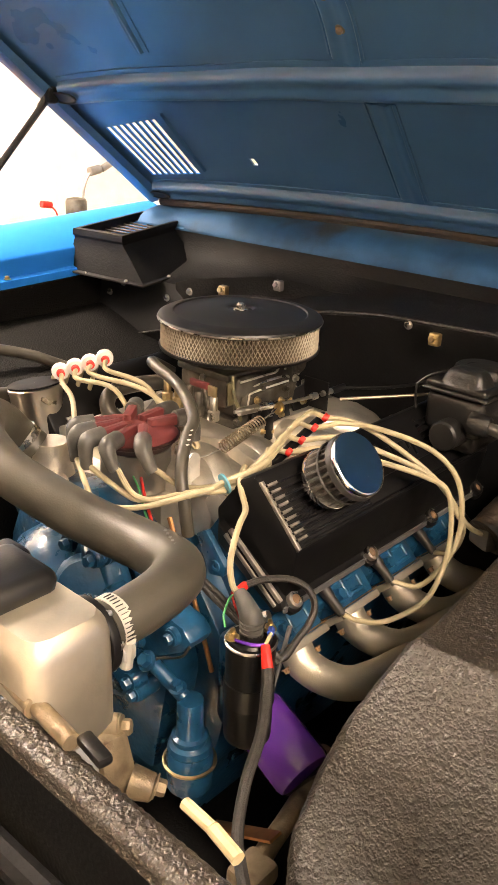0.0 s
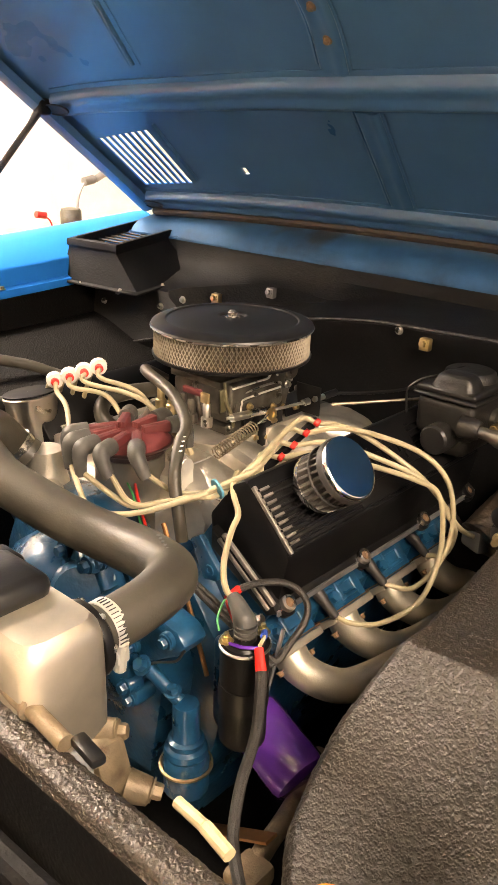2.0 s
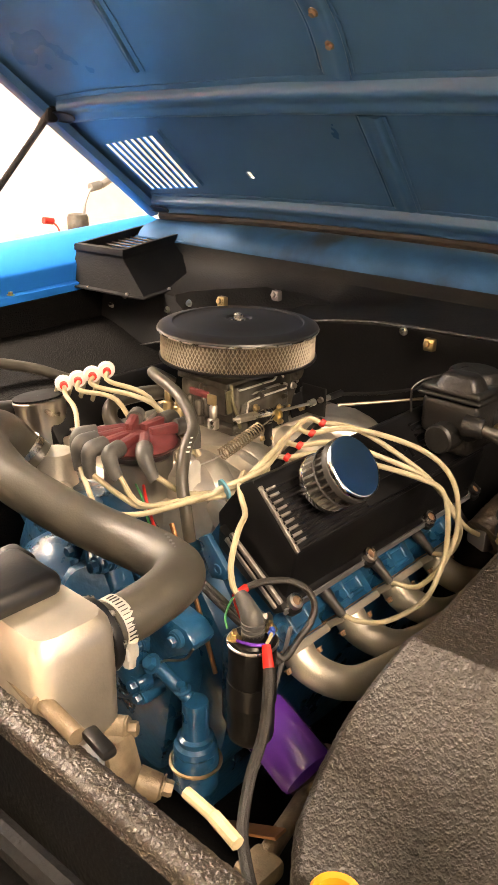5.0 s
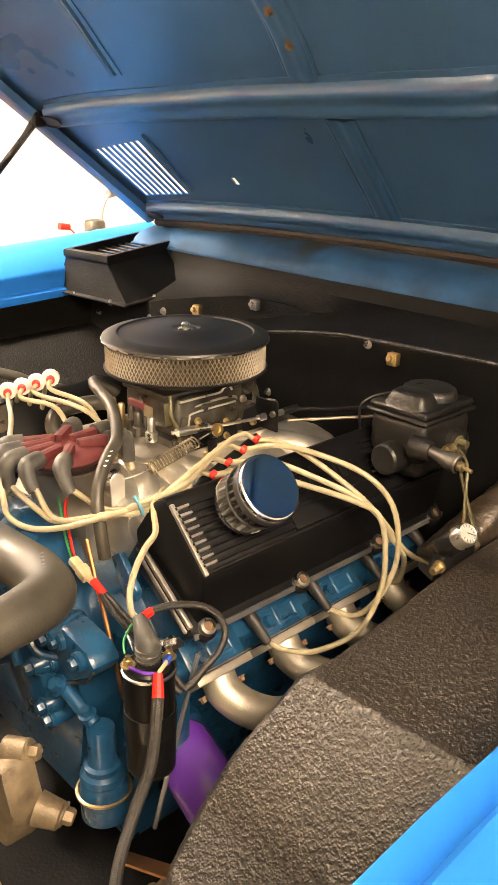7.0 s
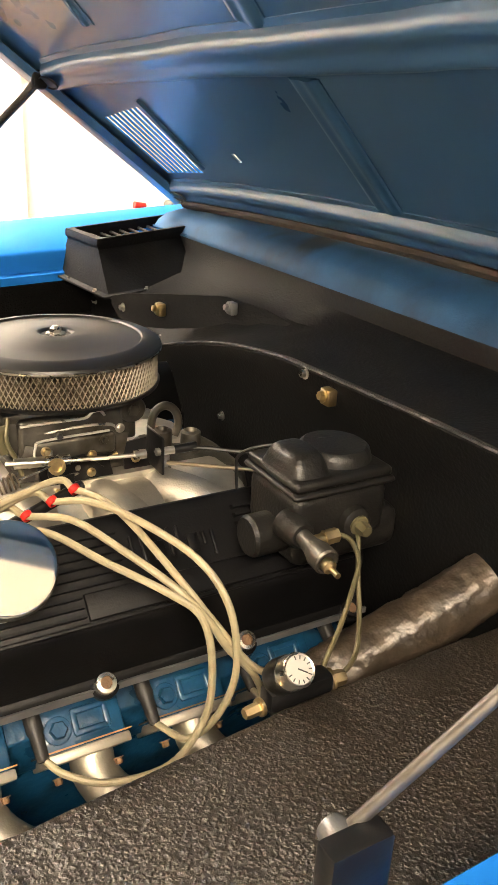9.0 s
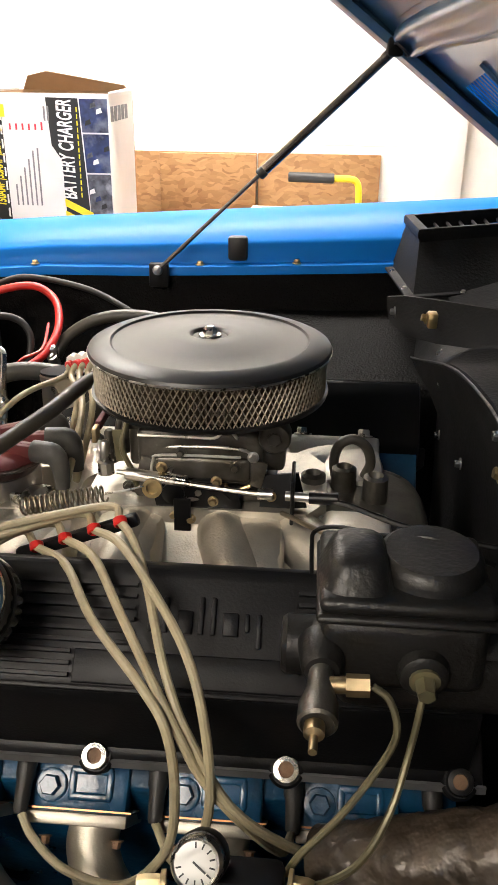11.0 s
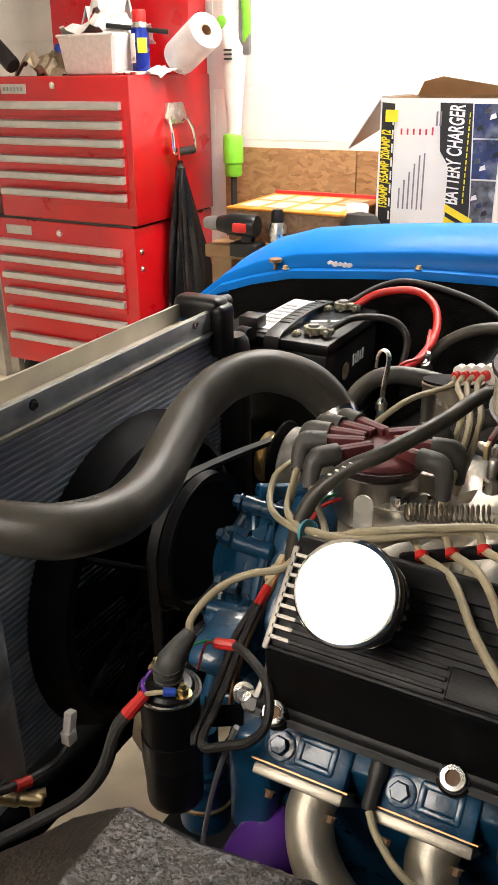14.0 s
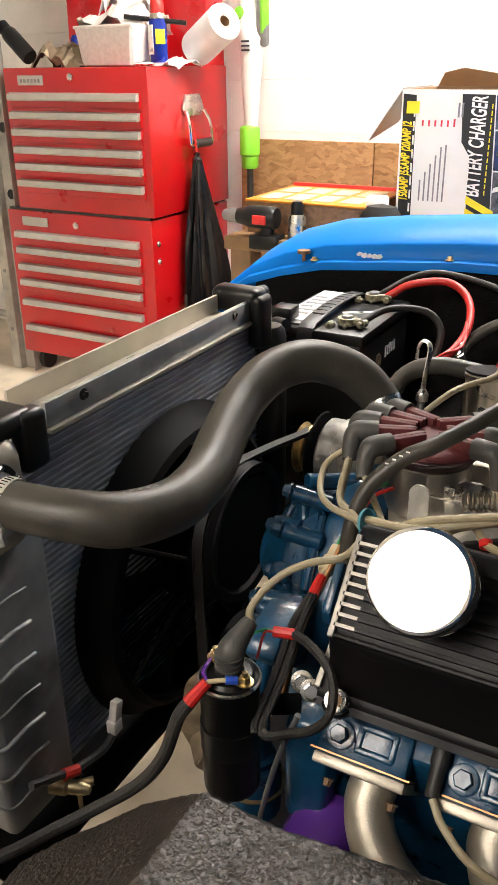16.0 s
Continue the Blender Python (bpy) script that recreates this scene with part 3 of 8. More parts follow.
LIPZ = ([-0.86, -0.79, -0.68, -0.54, -0.22, 0.03, 0.5, 0.85], [0.66, 0.765, 0.85, 0.896, 0.926, 0.93, 0.95, 0.97])


def fender(side, name, label):
    """side 1: the far fender; -1: the near one."""
    def Y(o):
        return YC + side * o

    t = thing(name, (0, Y(0.9), 0.5), label, "car fender", "front fenders")
    rows = []
    for x in FX:
        c, l = between(*CREST, x), between(*LIPZ, x)
        nose = max(0.0, (-0.6 - x) / 0.26)
        lo = (0.775 if side > 0 else 0.75) - 0.035 * nose
        w, b, k = (0.014, 0.022, 0.027) if side > 0 else (0.03, 0.045, 0.058)
        rows.append([(x, Y(lo - 0.004), l - 0.012), (x, Y(lo), l), (x, Y(lo + w), l + 0.004), (x, Y(lo + b), l + 0.42 * (c - l)), (x, Y(lo + k), l + 0.5 * (c - l)), (x, Y(lo + 0.12), l + 0.9 * (c - l)), (x, Y(0.925), c), (x, Y(0.965), c - 0.006), (x, Y(1.02), c - 0.04), (x, Y(1.045), c - 0.12), (x, Y(1.05), 0.6), (x, Y(1.03), 0.3)])
    part("panel", sheet(B(), rows, 0.004, (0, 0, -1)), PAINT, t)
    for x in (-0.52, -0.222, 0.11, 0.3) if side > 0 else (-0.42, -0.105, 0.3):
        part("bolt", bolt(B(), (x, Y(0.782 if side > 0 else 0.765), between(*LIPZ, x) + 0.003), (0, 0, 1), 0.006, 0.006), GOLD, t, "gold zinc fender bolt")
    if side > 0:
        part("bump_stop", bounds(B(), (0.165, Y(0.784), 0.945), (0.203, Y(0.806), 0.992), 0.006), RUBBER, t, "black rubber bump stop")
        part("adjuster", lathe(B(), (-0.545, Y(0.782), 0.897), (0, 0, 1), [(0.004, 0), (0.004, 0.016), (0.014, 0.017), (0.015, 0.024), (0, 0.026)], 16), RUST, t, "rusty hood adjuster")
    return t


def scuff(t, x, z, n, seed):
    """Bare chipped patches on the fender's inner face."""
    for k in range(n):
        c = Vector((x + 0.011 * k, 0, z + 0.003 * noise.noise(Vector((k * 1.7, seed, 0)))))
        l, cr = between(*LIPZ, c.x), between(*CREST, c.x)
        w = min(1.0, max(0.0, (c.z - l - 0.004) / (0.4 * (cr - l) - 0.004)))
        y = YC + 0.775 + 0.014 + 0.008 * w - 0.0035
        ring = [(c.x + 0.0065 * (1 + 0.5 * noise.noise(Vector((a, k, seed)))) * math.cos(a), y, c.z + 0.0045 * (1 + 0.7 * noise.noise(Vector((k, a, seed)))) * math.sin(a)) for a in [0.5236 * i for i in range(12)]]
        part("chip", prism(B(), ring, (0, 0.006, 0)), LABELW, t, "chipped bare paint")


far = fender(1, "front_fender", "glossy bright blue front fender with a rolled inner lip")
scuff(far, -0.418, 0.921, 5, 1.3)
fender(-1, "front_fender", "glossy bright blue front fender with a rolled inner lip")

TOPZ = ([-0.24, -0.225, -0.19, -0.143, -0.1, -0.06, -0.028, 0.03, 0.35, 0.56], [0.45, 0.625, 0.65, 0.69, 0.735, 0.775, 0.805, 0.8, 0.802, 0.81])
INNER = ([-0.24, -0.225, -0.19, -0.143, -0.1, -0.028, 0.03, 0.3], [0.5075, 0.5075, 0.4825, 0.4745, 0.4775, 0.4975, 0.497, 0.47])
RISE = ([-0.24, -0.1, -0.028, 0.03, 0.2], [0.0, 0.005, 0.012, 0.018, 0.045])


def apron(side, name, mat):
    def Y(o):
        return YC + side * o

    edge = 0.776 if side > 0 else 0.751
    rows = []
    for x in (-0.66 if side > 0 else -0.5, -0.4, -0.3, -0.25):
        l = between(*LIPZ, x)
        rows.append([(x, Y(0.6), 0.2), (x, Y(0.6), 0.42), (x, Y(0.605), 0.43), (x, Y(0.62), 0.45), (x, Y(0.7), 0.5), (x, Y(edge - 0.021), 0.56), (x, Y(edge - 0.008), l - 0.05), (x, Y(edge), l - 0.004)])

    def across(x):
        z, l, i, up = between(*TOPZ, x), between(*LIPZ, x), between(*INNER, x), between(*RISE, x)
        return [(x, Y(i - 0.014), 0.2), (x, Y(i - 0.012), z - 0.05), (x, Y(i - 0.009), z - 0.01), (x, Y(i), z), (x, Y(0.6), z + up * 0.5), (x, Y(0.7), z + up), (x, Y(edge - 0.014), max(z + up + 0.01, l - 0.1)), (x, Y(edge), l - 0.004)]

    t = thing(name, (0, Y(0.62), 0.2), "black pebble-textured inner fender and shock tower", "inner fender", "inner fenders")
    way = (0, side * 0.7, -0.7)
    part("front_apron", sheet(B(), rows, 0.004, way), mat, t)
    part("corner_panel", sheet(B(), [rows[-1], across(-0.24)], 0.0041, way), mat, t)
    part("tower_front", sheet(B(), [across(x) for x in (-0.24, -0.225, -0.19, -0.143, -0.1, -0.06, -0.028)], 0.004, way), mat, t)
    part("shock_tower", sheet(B(), [across(x) for x in (-0.028, 0.0, 0.03, 0.1, 0.2, 0.3, 0.4, 0.56)], 0.004, way), mat, t)
    if side > 0:
        part("ridge", tube(B(), [(-0.0285, Y(o), 0.8035 + h) for o, h in ((0.499, 0), (0.6, 0.006), (0.7, 0.012))], 0.004, 8, 3), mat, t)
    if side < 0:
        relief("coating", [across(x)[1:] for x in (-0.238, -0.225, -0.19, -0.143, -0.1, -0.06, -0.028, -0.02, 0.0, 0.03, 0.1, 0.2, 0.3, 0.4, 0.5)], 0.0019, mat, t, "brown-black sprayed pebble coating")
    # a small hole in the tower, its dark inside drawn as a black disc
    part("rubber_plug", lathe(B(), (-0.056, Y(0.607), between(*TOPZ, -0.056) + 0.003), (-0.7, 0, 0.7), [(0.007, 0), (0.007, 0.001), (0.004, 0.0012), (0, -0.001)], 14), DARK, t, "small dark hole drawn as a black disc")
    return t


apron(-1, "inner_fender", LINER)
apron(1, "inner_fender", LINER_SHADE)

# firewall, cowl and the duct box on it
fw = thing("firewall", (0.55, YC, 0.2), "black painted firewall and cowl panel", "firewall", kind="structure")
EDGE = ([-0.5, -0.09, 0.015, 0.143, 0.227, 0.324, 0.42, 0.513, 0.62, 0.75, 1.1], [1.01, 1.006, 1.002, 0.997, 0.993, 0.98, 0.962, 0.938, 0.905, 0.864, 0.76])
rows = []
for y in np.linspace(-0.47, 1.08, 28):
    e = between(*EDGE, y)
    rows.append([(0.56, y, 0.2), (0.555, y, 0.6), (0.548, y, e - 0.09), (0.526, y, e - 0.04), (0.514, y, e - 0.004), (0.517, y, e + 0.003), (0.56, y, max(e + 0.006, 0.945)), (0.68, y, max(e + 0.01, 0.972)), (0.712, y, 1.006), (0.717, y, 1.036)])
part("panel", sheet(B(), rows, 0.004, (1, 0, -0.3)), BLACK, fw)
rows = []
for y in np.linspace(-0.48, 1.12, 10):
    c = 0.006 - 0.018 * ((y - YC) / 0.8) ** 2
    rows.append([(0.714, y, 1.038), (0.718, y, 1.048 + c), (0.728, y, 1.062 + c), (0.748, y, 1.076 + c), (0.775, y, 1.082 + c), (0.79, y, 1.085 + c), (0.81, y, 1.088 + c), (0.95, y, 1.09 + c)])
part("cowl_lip", sheet(B(), rows, 0.004, (0, 0, -1)), COWL, fw, "faded blue cowl edge")
part("seal", tube(B(), [(0.79, -0.45, 1.088), (0.793, -0.1, 1.101), (0.795, 0.3, 1.106), (0.793, 0.7, 1.1), (0.786, 1.1, 1.085)], 0.011, 10), STRIPE, fw, "aged brown rubber seal")
part("edge_bead", tube(B(), [(0.512, y, between(*EDGE, y) + 0.001) for y in np.linspace(1.0, -0.44, 40)], 0.0016, 8, 2), WORN, fw, "worn bare edge of the firewall")
bm = sheet(B(), [[(0.445, 0.682, 0.984), (0.445, 0.68, 0.97), (0.45, 0.66, 0.95)], [(0.47, 0.665, 0.99), (0.47, 0.655, 0.97), (0.472, 0.63, 0.94)], [(0.52, 0.635, 0.992), (0.518, 0.622, 0.972), (0.512, 0.598, 0.94)], [(0.617, 0.582, 0.992), (0.608, 0.57, 0.975), (0.6, 0.54, 0.948)], [(0.65, 0.5, 0.984), (0.64, 0.49, 0.974), (0.63, 0.48, 0.965)], [(0.662, 0.44, 0.974), (0.655, 0.44, 0.97), (0.648, 0.44, 0.966)]], 0.005, (0.4, 0.9, 0))
part("cover_plate", bm, BLACK, fw, "black bolted cover plate")
for p in ((0.502, 0.6, 0.974), (0.61, 0.545, 0.98), (0.512, 0.115, 0.974)):
    part("clip_nut", box(bolt(B(), Vector(p) + Vector((-0.008, 0, 0.002)), (-1, 0, 0.2), 0.006, 0.006), p, (0.014, 0.02, 0.022), 0.003), GOLD if p[1] != 0.545 else GREYM, fw, "gold zinc clip nut")
for p in ((0.512, 0.169, 0.988), (0.455, 0.65, 0.97), (0.53, 0.8, 0.92), (0.53, 0.66, 0.905), (0.53, 0.62, 0.87), (0.53, 0.42, 0.84), (0.53, 0.6, 0.8), (0.53, 0.95, 0.93), (0.53, 1.0, 0.9)):
    part("bolt", bolt(B(), p, (-1, 0, 0), 0.0055, 0.006), STEEL, fw, "small bright bolt")

part("stud_nut", bolt(B(), (0.541, 0.016, 0.844), (-1, -0.2, 0.1), 0.009, 0.012), GOLD, fw, "gold zinc stud nut")
duct = thing("air_duct_box", (0.62, 1.0, 0.98), "black open-topped air duct box with a grated mouth", "air duct")
A_, B_, C_, D_ = Vector((0.503, 1.1, 1.038)), Vector((0.512, 0.93, 1.04)), Vector((0.755, 0.98, 1.055)), Vector((0.775, 1.16, 1.055))
cc = (A_ + B_ + C_ + D_) / 4
FOOT = (Vector((0.482, 1.1, 0.945)), Vector((0.503, 0.85, 0.945)), Vector((0.788, 0.89, 0.965)), Vector((0.79, 1.16, 0.965)))
rows = []
for k, dz in ((1.0, 0.0), (1.01, -0.004), (1.01, -0.014), (0.985, -0.018), (0.98, -0.022)):
    rows.append([cc + (p - cc) * k + Vector((0, 0, dz)) for p in (A_, B_, C_, D_)])
for w in (0.35, 0.7, 1.0):
    rows.append([(cc + (p - cc) * 0.98 + Vector((0, 0, -0.022))).lerp(q, w) for p, q in zip((A_, B_, C_, D_), FOOT)])
inner = [[cc + (p - cc) * 0.88 + Vector((0, 0, dz)) for p in (A_, B_, C_, D_)] for dz in (-0.09, -0.03, 0.0)]
part("shell", loft(B(), list(reversed(rows)) + list(reversed(inner)), closed=True, caps=False), BLACK, duct)
for k in range(9):
    a, b = (A_.lerp(D_, 0.08 + 0.1 * k) - cc) * 0.9 + cc, (B_.lerp(C_, 0.08 + 0.1 * k) - cc) * 0.9 + cc
    part("grate_bar", rod(B(), a - Vector((0, 0, 0.02)), b - Vector((0, 0, 0.02)), 0.003, seg=6), SATIN, duct)
part("floor", prism(B(), [cc + (p - cc) * 0.9 - Vector((0, 0, 0.09)) for p in (A_, B_, C_, D_)], (0, 0, 0.004)), DARK, duct)
fm = sum(FOOT, Vector()) / 4
part("flange", prism(B(), [fm + (p - fm) * 1.1 - Vector((0, 0, 0.004)) for p in FOOT], (0, 0, 0.005), 0.002), BLACK, duct)
for p in (FOOT[0].lerp(FOOT[1], 0.3), FOOT[0].lerp(FOOT[1], 0.8), FOOT[1].lerp(FOOT[2], 0.3), FOOT[1].lerp(FOOT[2], 0.75)):
    part("screw", bolt(B(), fm + (p - fm) * 1.05, (0, 0, 1), 0.004, 0.004), STEEL, duct)

# front support and radiator
sup = thing("radiator_support", (-0.5, YC, 0.4), "black pebble-coated radiator support beam across the front", "radiator support")
part("cap_strip", bounds(B(), (-0.458, -0.47, 0.866), (-0.43, -0.045, 0.888), 0.007, 3), LINER, sup, "pebble-coated strip on the beam")
relief("coating", [[(x, y, z) for x, z in ((-0.4585, 0.874), (-0.456, 0.884), (-0.451, 0.888), (-0.437, 0.888), (-0.431, 0.884), (-0.4295, 0.874))] for y in (-0.47, -0.25, -0.046)], 0.0015, LINER, sup, "brown-black sprayed pebble coating", 0.0004)
part("beam", bounds(B(), (-0.454, -0.47, 0.7), (-0.434, -0.045, 0.868), 0.004), BLACK, sup)
part("beam", bounds(B(), (-0.56, -0.045, 0.80), (-0.47, 0.64, 0.885), 0.02, 3), BLACK, sup)
part("beam", bounds(B(), (-0.50, 0.64, 0.76), (-0.43, 1.05, 0.84), 0.008), BLACK, sup)
part("nose_panel", sheet(B(), [[(-0.47, y, 0.80), (-0.53, y, 0.815), (-0.60, y, 0.80), (-0.66, y, 0.74), (-0.68, y, 0.62)] for y in (-0.5, 0.0, 0.4, 0.8, 1.08)], 0.004, (0, 0, -1)), BLACK, sup)
part("splash_panel", sheet(B(), [[(-0.64, y, 0.62), (-0.6, y, 0.42), (-0.52, y, 0.4), (-0.44, y, 0.37), (-0.375, y, 0.35)] for y in (-0.1, 0.15, 0.4, 0.6)], 0.004, (0, 0, -1)), BLACK, sup, "black splash panel")
part("rubber_strip", tube(B(), [(-0.5, -0.06, 0.842), (-0.495, -0.2, 0.84), (-0.485, -0.4, 0.835)], 0.012, 10), BLACK, sup)


rad = thing("radiator", (-0.4, 0.28, 0.42), "aluminium radiator with grey finned core and tan cast side tanks", "radiator")
part("core", bounds(B(), (-0.425, 0.012, 0.45), (-0.392, 0.56, 0.92)), CORE, rad, "dark finned core")
for k in range(50):
    z = 0.458 + k * 0.0092
    part("core_tube", bounds(B(), (-0.3925, 0.014, z), (-0.389, 0.56, z + 0.002)), FINS, rad)
part("top_channel", prism(B(), [(-0.444, 0, 0.962), (-0.444, 0, 0.925), (-0.388, 0, 0.925), (-0.388, 0, 0.957), (-0.392, 0, 0.957), (-0.392, 0, 0.935), (-0.44, 0, 0.935), (-0.44, 0, 0.962)], (0, 0.47, 0)), BARE, rad, "bright aluminium top channel")
for o in rad.children:
    if o.name.startswith("top_channel"):
        o.location.y += 0.055
part("face_strip", bounds(B(), (-0.389, 0.055, 0.926), (-0.384, 0.54, 0.9565), 0.001), RADGREY, rad)
part("lip", bounds(B(), (-0.39, 0.055, 0.92), (-0.378, 0.545, 0.926), 0.001), BARE, rad)


def tank(y0, y1, x0, x1, z0, z1, mat):
    rows = []
    n = z1 - z0
    for z, s in ((z0, 0.9), (z0 + 0.01, 1), (z1 - 0.05, 1), (z1 - 0.02, 0.985), (z1 - 0.007, 0.93), (z1, 0.82)):
        cx, hx, hy, cy = (x0 + x1) / 2, (x1 - x0) / 2 * s, (y1 - y0) / 2 * s, (y0 + y1) / 2
        r = 0.016
        ring = []
        for sx, sy, a0 in ((1, 1, 0), (-1, 1, 90), (-1, -1, 180), (1, -1, 270)):
            for a in (0, 30, 60, 90):
                ring.append((cx + sx * (hx - r) + r * math.cos(radians(a0 + a)), cy + sy * (hy - r) + r * math.sin(radians(a0 + a)), z))
        rows.append(ring)
    return part("tank", loft(B(), rows, closed=True, caps=True), mat, rad, "cast aluminium side tank")


tank(-0.11, -0.012, -0.436, -0.354, 0.835, 0.95, TANKM)
part("lower_tank", bounds(B(), (-0.43, -0.1, 0.45), (-0.366, 0.014, 0.84), 0.012, 3), RADGREY, rad, "dull grey lower tank")
for k in range(7):
    part("tank_rib", tube(B(), [(-0.41, -0.102, 0.50 + 0.045 * k), (-0.368, -0.1, 0.502 + 0.045 * k), (-0.364, -0.06, 0.506 + 0.045 * k), (-0.364, -0.03, 0.503 + 0.045 * k)], 0.0016 + 0.0006 * (k % 3), 8), RADGREY, rad)
tank(0.56, 0.608, -0.435, -0.352, 0.45, 0.905, SATIN)
part("neck_flange", lathe(B(), (-0.356, -0.068, 0.905), (1, 0.05, 0), [(0.036, 0), (0.037, 0.003), (0.036, 0.009), (0.03, 0.01)], 28), SATIN, rad, "dark bolted neck flange")
for k in range(7):
    a = radians(20 + 51 * k)
    part("stud", bolt(B(), (-0.347, -0.068 + 0.0325 * math.cos(a), 0.905 + 0.0325 * math.sin(a)), (1, 0, 0), 0.003, 0.004), STEEL, rad)
part("neck", lathe(B(), (-0.35, -0.068, 0.905), (0.94, 0.05, 0.0), [(0.03, 0), (0.028, 0.008), (0.021, 0.011), (0.021, 0.06)], 24), GREYM, rad)
bm = bounds(B(), (-0.44, -0.05, 0.944), (-0.364, 0.025, 0.97), 0.012, 3)
bounds(bm, (-0.386, -0.005, 0.898), (-0.36, 0.034, 0.968), 0.009, 3)
part("mount", bm, SATIN, rad, "black rubber-lined radiator mount")
bm = bounds(B(), (-0.455, 0.525, 0.935), (-0.37, 0.567, 0.975), 0.012, 3)
bounds(bm, (-0.388, 0.525, 0.88), (-0.362, 0.567, 0.965), 0.009, 3)
part("mount", bm, SATIN, rad, "black rubber-lined radiator mount")
part("filler_spout", rod(B(), (-0.41, 0.567, 0.955), (-0.405, 0.62, 0.95), 0.011, seg=16, round_end=0.003), RUBBER, rad)
part("bolt", bolt(B(), (-0.384, 0.48, 0.948), (1, 0, 0), 0.005, 0.004), STEEL, rad)
part("bolt", bolt(B(), (-0.384, 0.12, 0.945), (1, 0, 0), 0.005, 0.004), SATIN, rad)
part("tape", bounds(B(), (-0.432, 0.27, 0.9352), (-0.4, 0.285, 0.936)), GREEN, rad, "scrap of green tape")
part("drain_cock", rod(rod(lathe(B(), (-0.345, -0.03, 0.485), (1, 0.4, -0.1), [(0.012, -0.02), (0.012, 0), (0.009, 0.004), (0.009, 0.02), (0.006, 0.03), (0, 0.032)], 12), (-0.335, -0.02, 0.483), (-0.322, -0.006, 0.483), 0.006), (-0.325, -0.03, 0.48), (-0.325, -0.03, 0.455), 0.003), BRASS, rad, "brass drain cock")

fan = thing("cooling_fan", (-0.345, 0.3, 0.66), "black electric cooling fan in a round shroud on the radiator", "fan")
fc = Vector((-0.392, 0.3, 0.62))
part("shroud", lathe(B(), fc, (1, 0, 0), [(0.235, 0), (0.24, 0.006), (0.225, 0.02), (0.215, 0.045), (0.205, 0.05), (0.2, 0.045), (0.205, 0.02), (0.2, 0.002), (0.235, 0)], 48), FANK, fan)
for k in range(10):
    a = radians(36 * k + 10)
    d, s = Vector((0, math.cos(a), math.sin(a))), Vector((0, -math.sin(a), math.cos(a)))
    row = []
    for r, w, tw in ((0.05, 0.025, 0.018), (0.12, 0.034, 0.014), (0.19, 0.04, 0.01)):
        c = fc + Vector((0.03, 0, 0)) + d * r + s * (0.25 * r)
        row.append([c - s * w + Vector((tw, 0, 0)), c + Vector((0.004, 0, 0)), c + s * w - Vector((tw, 0, 0))])
    part("blade", sheet(B(), row, 0.003, (1, 0, 0)), FANK, fan)
for k in range(6):
    a = radians(60 * k + 25)
    part("spoke", rod(B(), fc + Vector((0.05, 0.05 * math.cos(a), 0.05 * math.sin(a))), fc + Vector((0.046, 0.205 * math.cos(a), 0.205 * math.sin(a))), 0.005, seg=8), FANK, fan)
part("motor", lathe(B(), fc + Vector((0.012, 0, 0)), (1, 0, 0), [(0.055, 0), (0.06, 0.01), (0.06, 0.05), (0.05, 0.058), (0, 0.06)], 28), FANK, fan)

# ---- engine ----
PORTS = [0.0, 0.1205, 0.241, 0.3615]


def mirror(bm):
    for v in bm.verts:
        v.co.y = 2 * YC - v.co.y
    return bm


eng = thing("engine_block", (0.2, YC, 0.35), "dark blue painted V8 engine block with cylinder heads", "engine")
bm = prism(B(), [(-0.05, 0.1, 0.35), (-0.05, 0.06, 0.52), (-0.05, 0.03, 0.64), (-0.05, 0.12, 0.76), (-0.05, 0.46, 0.76), (-0.05, 0.555, 0.64), (-0.05, 0.525, 0.52), (-0.05, 0.48, 0.35)], (0.53, 0, 0), 0.006)
part("block", bm, ENGINE, eng)
part("mount_pad", bounds(B(), (-0.062, -0.004, 0.56), (-0.012, 0.06, 0.7), 0.012, 3), ENGINE, eng)
UP = Vector((0, -0.707, 0.707))
for side in (0, 1):
    f = mirror if side else (lambda b: b)
    bm = prism(B(), [(-0.008, 0.0, 0.735), (-0.008, 0.022, 0.712), (-0.008, 0.005, 0.695), (-0.008, 0.02, 0.64), (-0.008, 0.1, 0.62), (-0.008, 0.17, 0.74), (-0.008, 0.11, 0.83), (-0.008, 0.08, 0.82)], (0.49, 0, 0), 0.003)
    head = part("cylinder_head", f(bm), ENGINE, eng, "blue cylinder head")
    for x in PORTS:
        a, b = x - 0.02, x + 0.07
        bm = prism(B(), [(a, 0.022, 0.722), (a, -0.017, 0.683), (a, 0.008, 0.658), (a, 0.05, 0.69)], (b - a, 0, 0), 0.004)
        part("port_pad", f(bm), ENGINE, head)
        c = Vector((x, 0, 0.7))
        bm = bolt(lathe(B(), c, UP, [(0.0145, 0), (0.0145, 0.002), (0.013, 0.003), (0.012, 0.0025)], 22), c + UP * 0.001, UP, 0.0095, 0.009)
        part("head_bolt", f(bm), ENGINE, head)
        bm = B()
        e1, e2 = Vector((1, 0, 0)), Vector((0, -0.707, -0.707))
        cc = Vector((x + 0.036, 0.002, 0.702)) + UP * 0.0005
        for o1, o2, s1, s2 in ((0, 0.011, 0.036, 0.004), (0, -0.011, 0.036, 0.004), (0.017, 0, 0.004, 0.022), (-0.017, 0, 0.004, 0.022)):
            box(bm, cc + e1 * o1 + e2 * o2, (s1 + 0.003, s2 + 0.003, 0.004), 0.0019, Matrix((e1, e2, UP)).transposed(), 3)
        part("core_boss", f(bm), ENGINE, head)

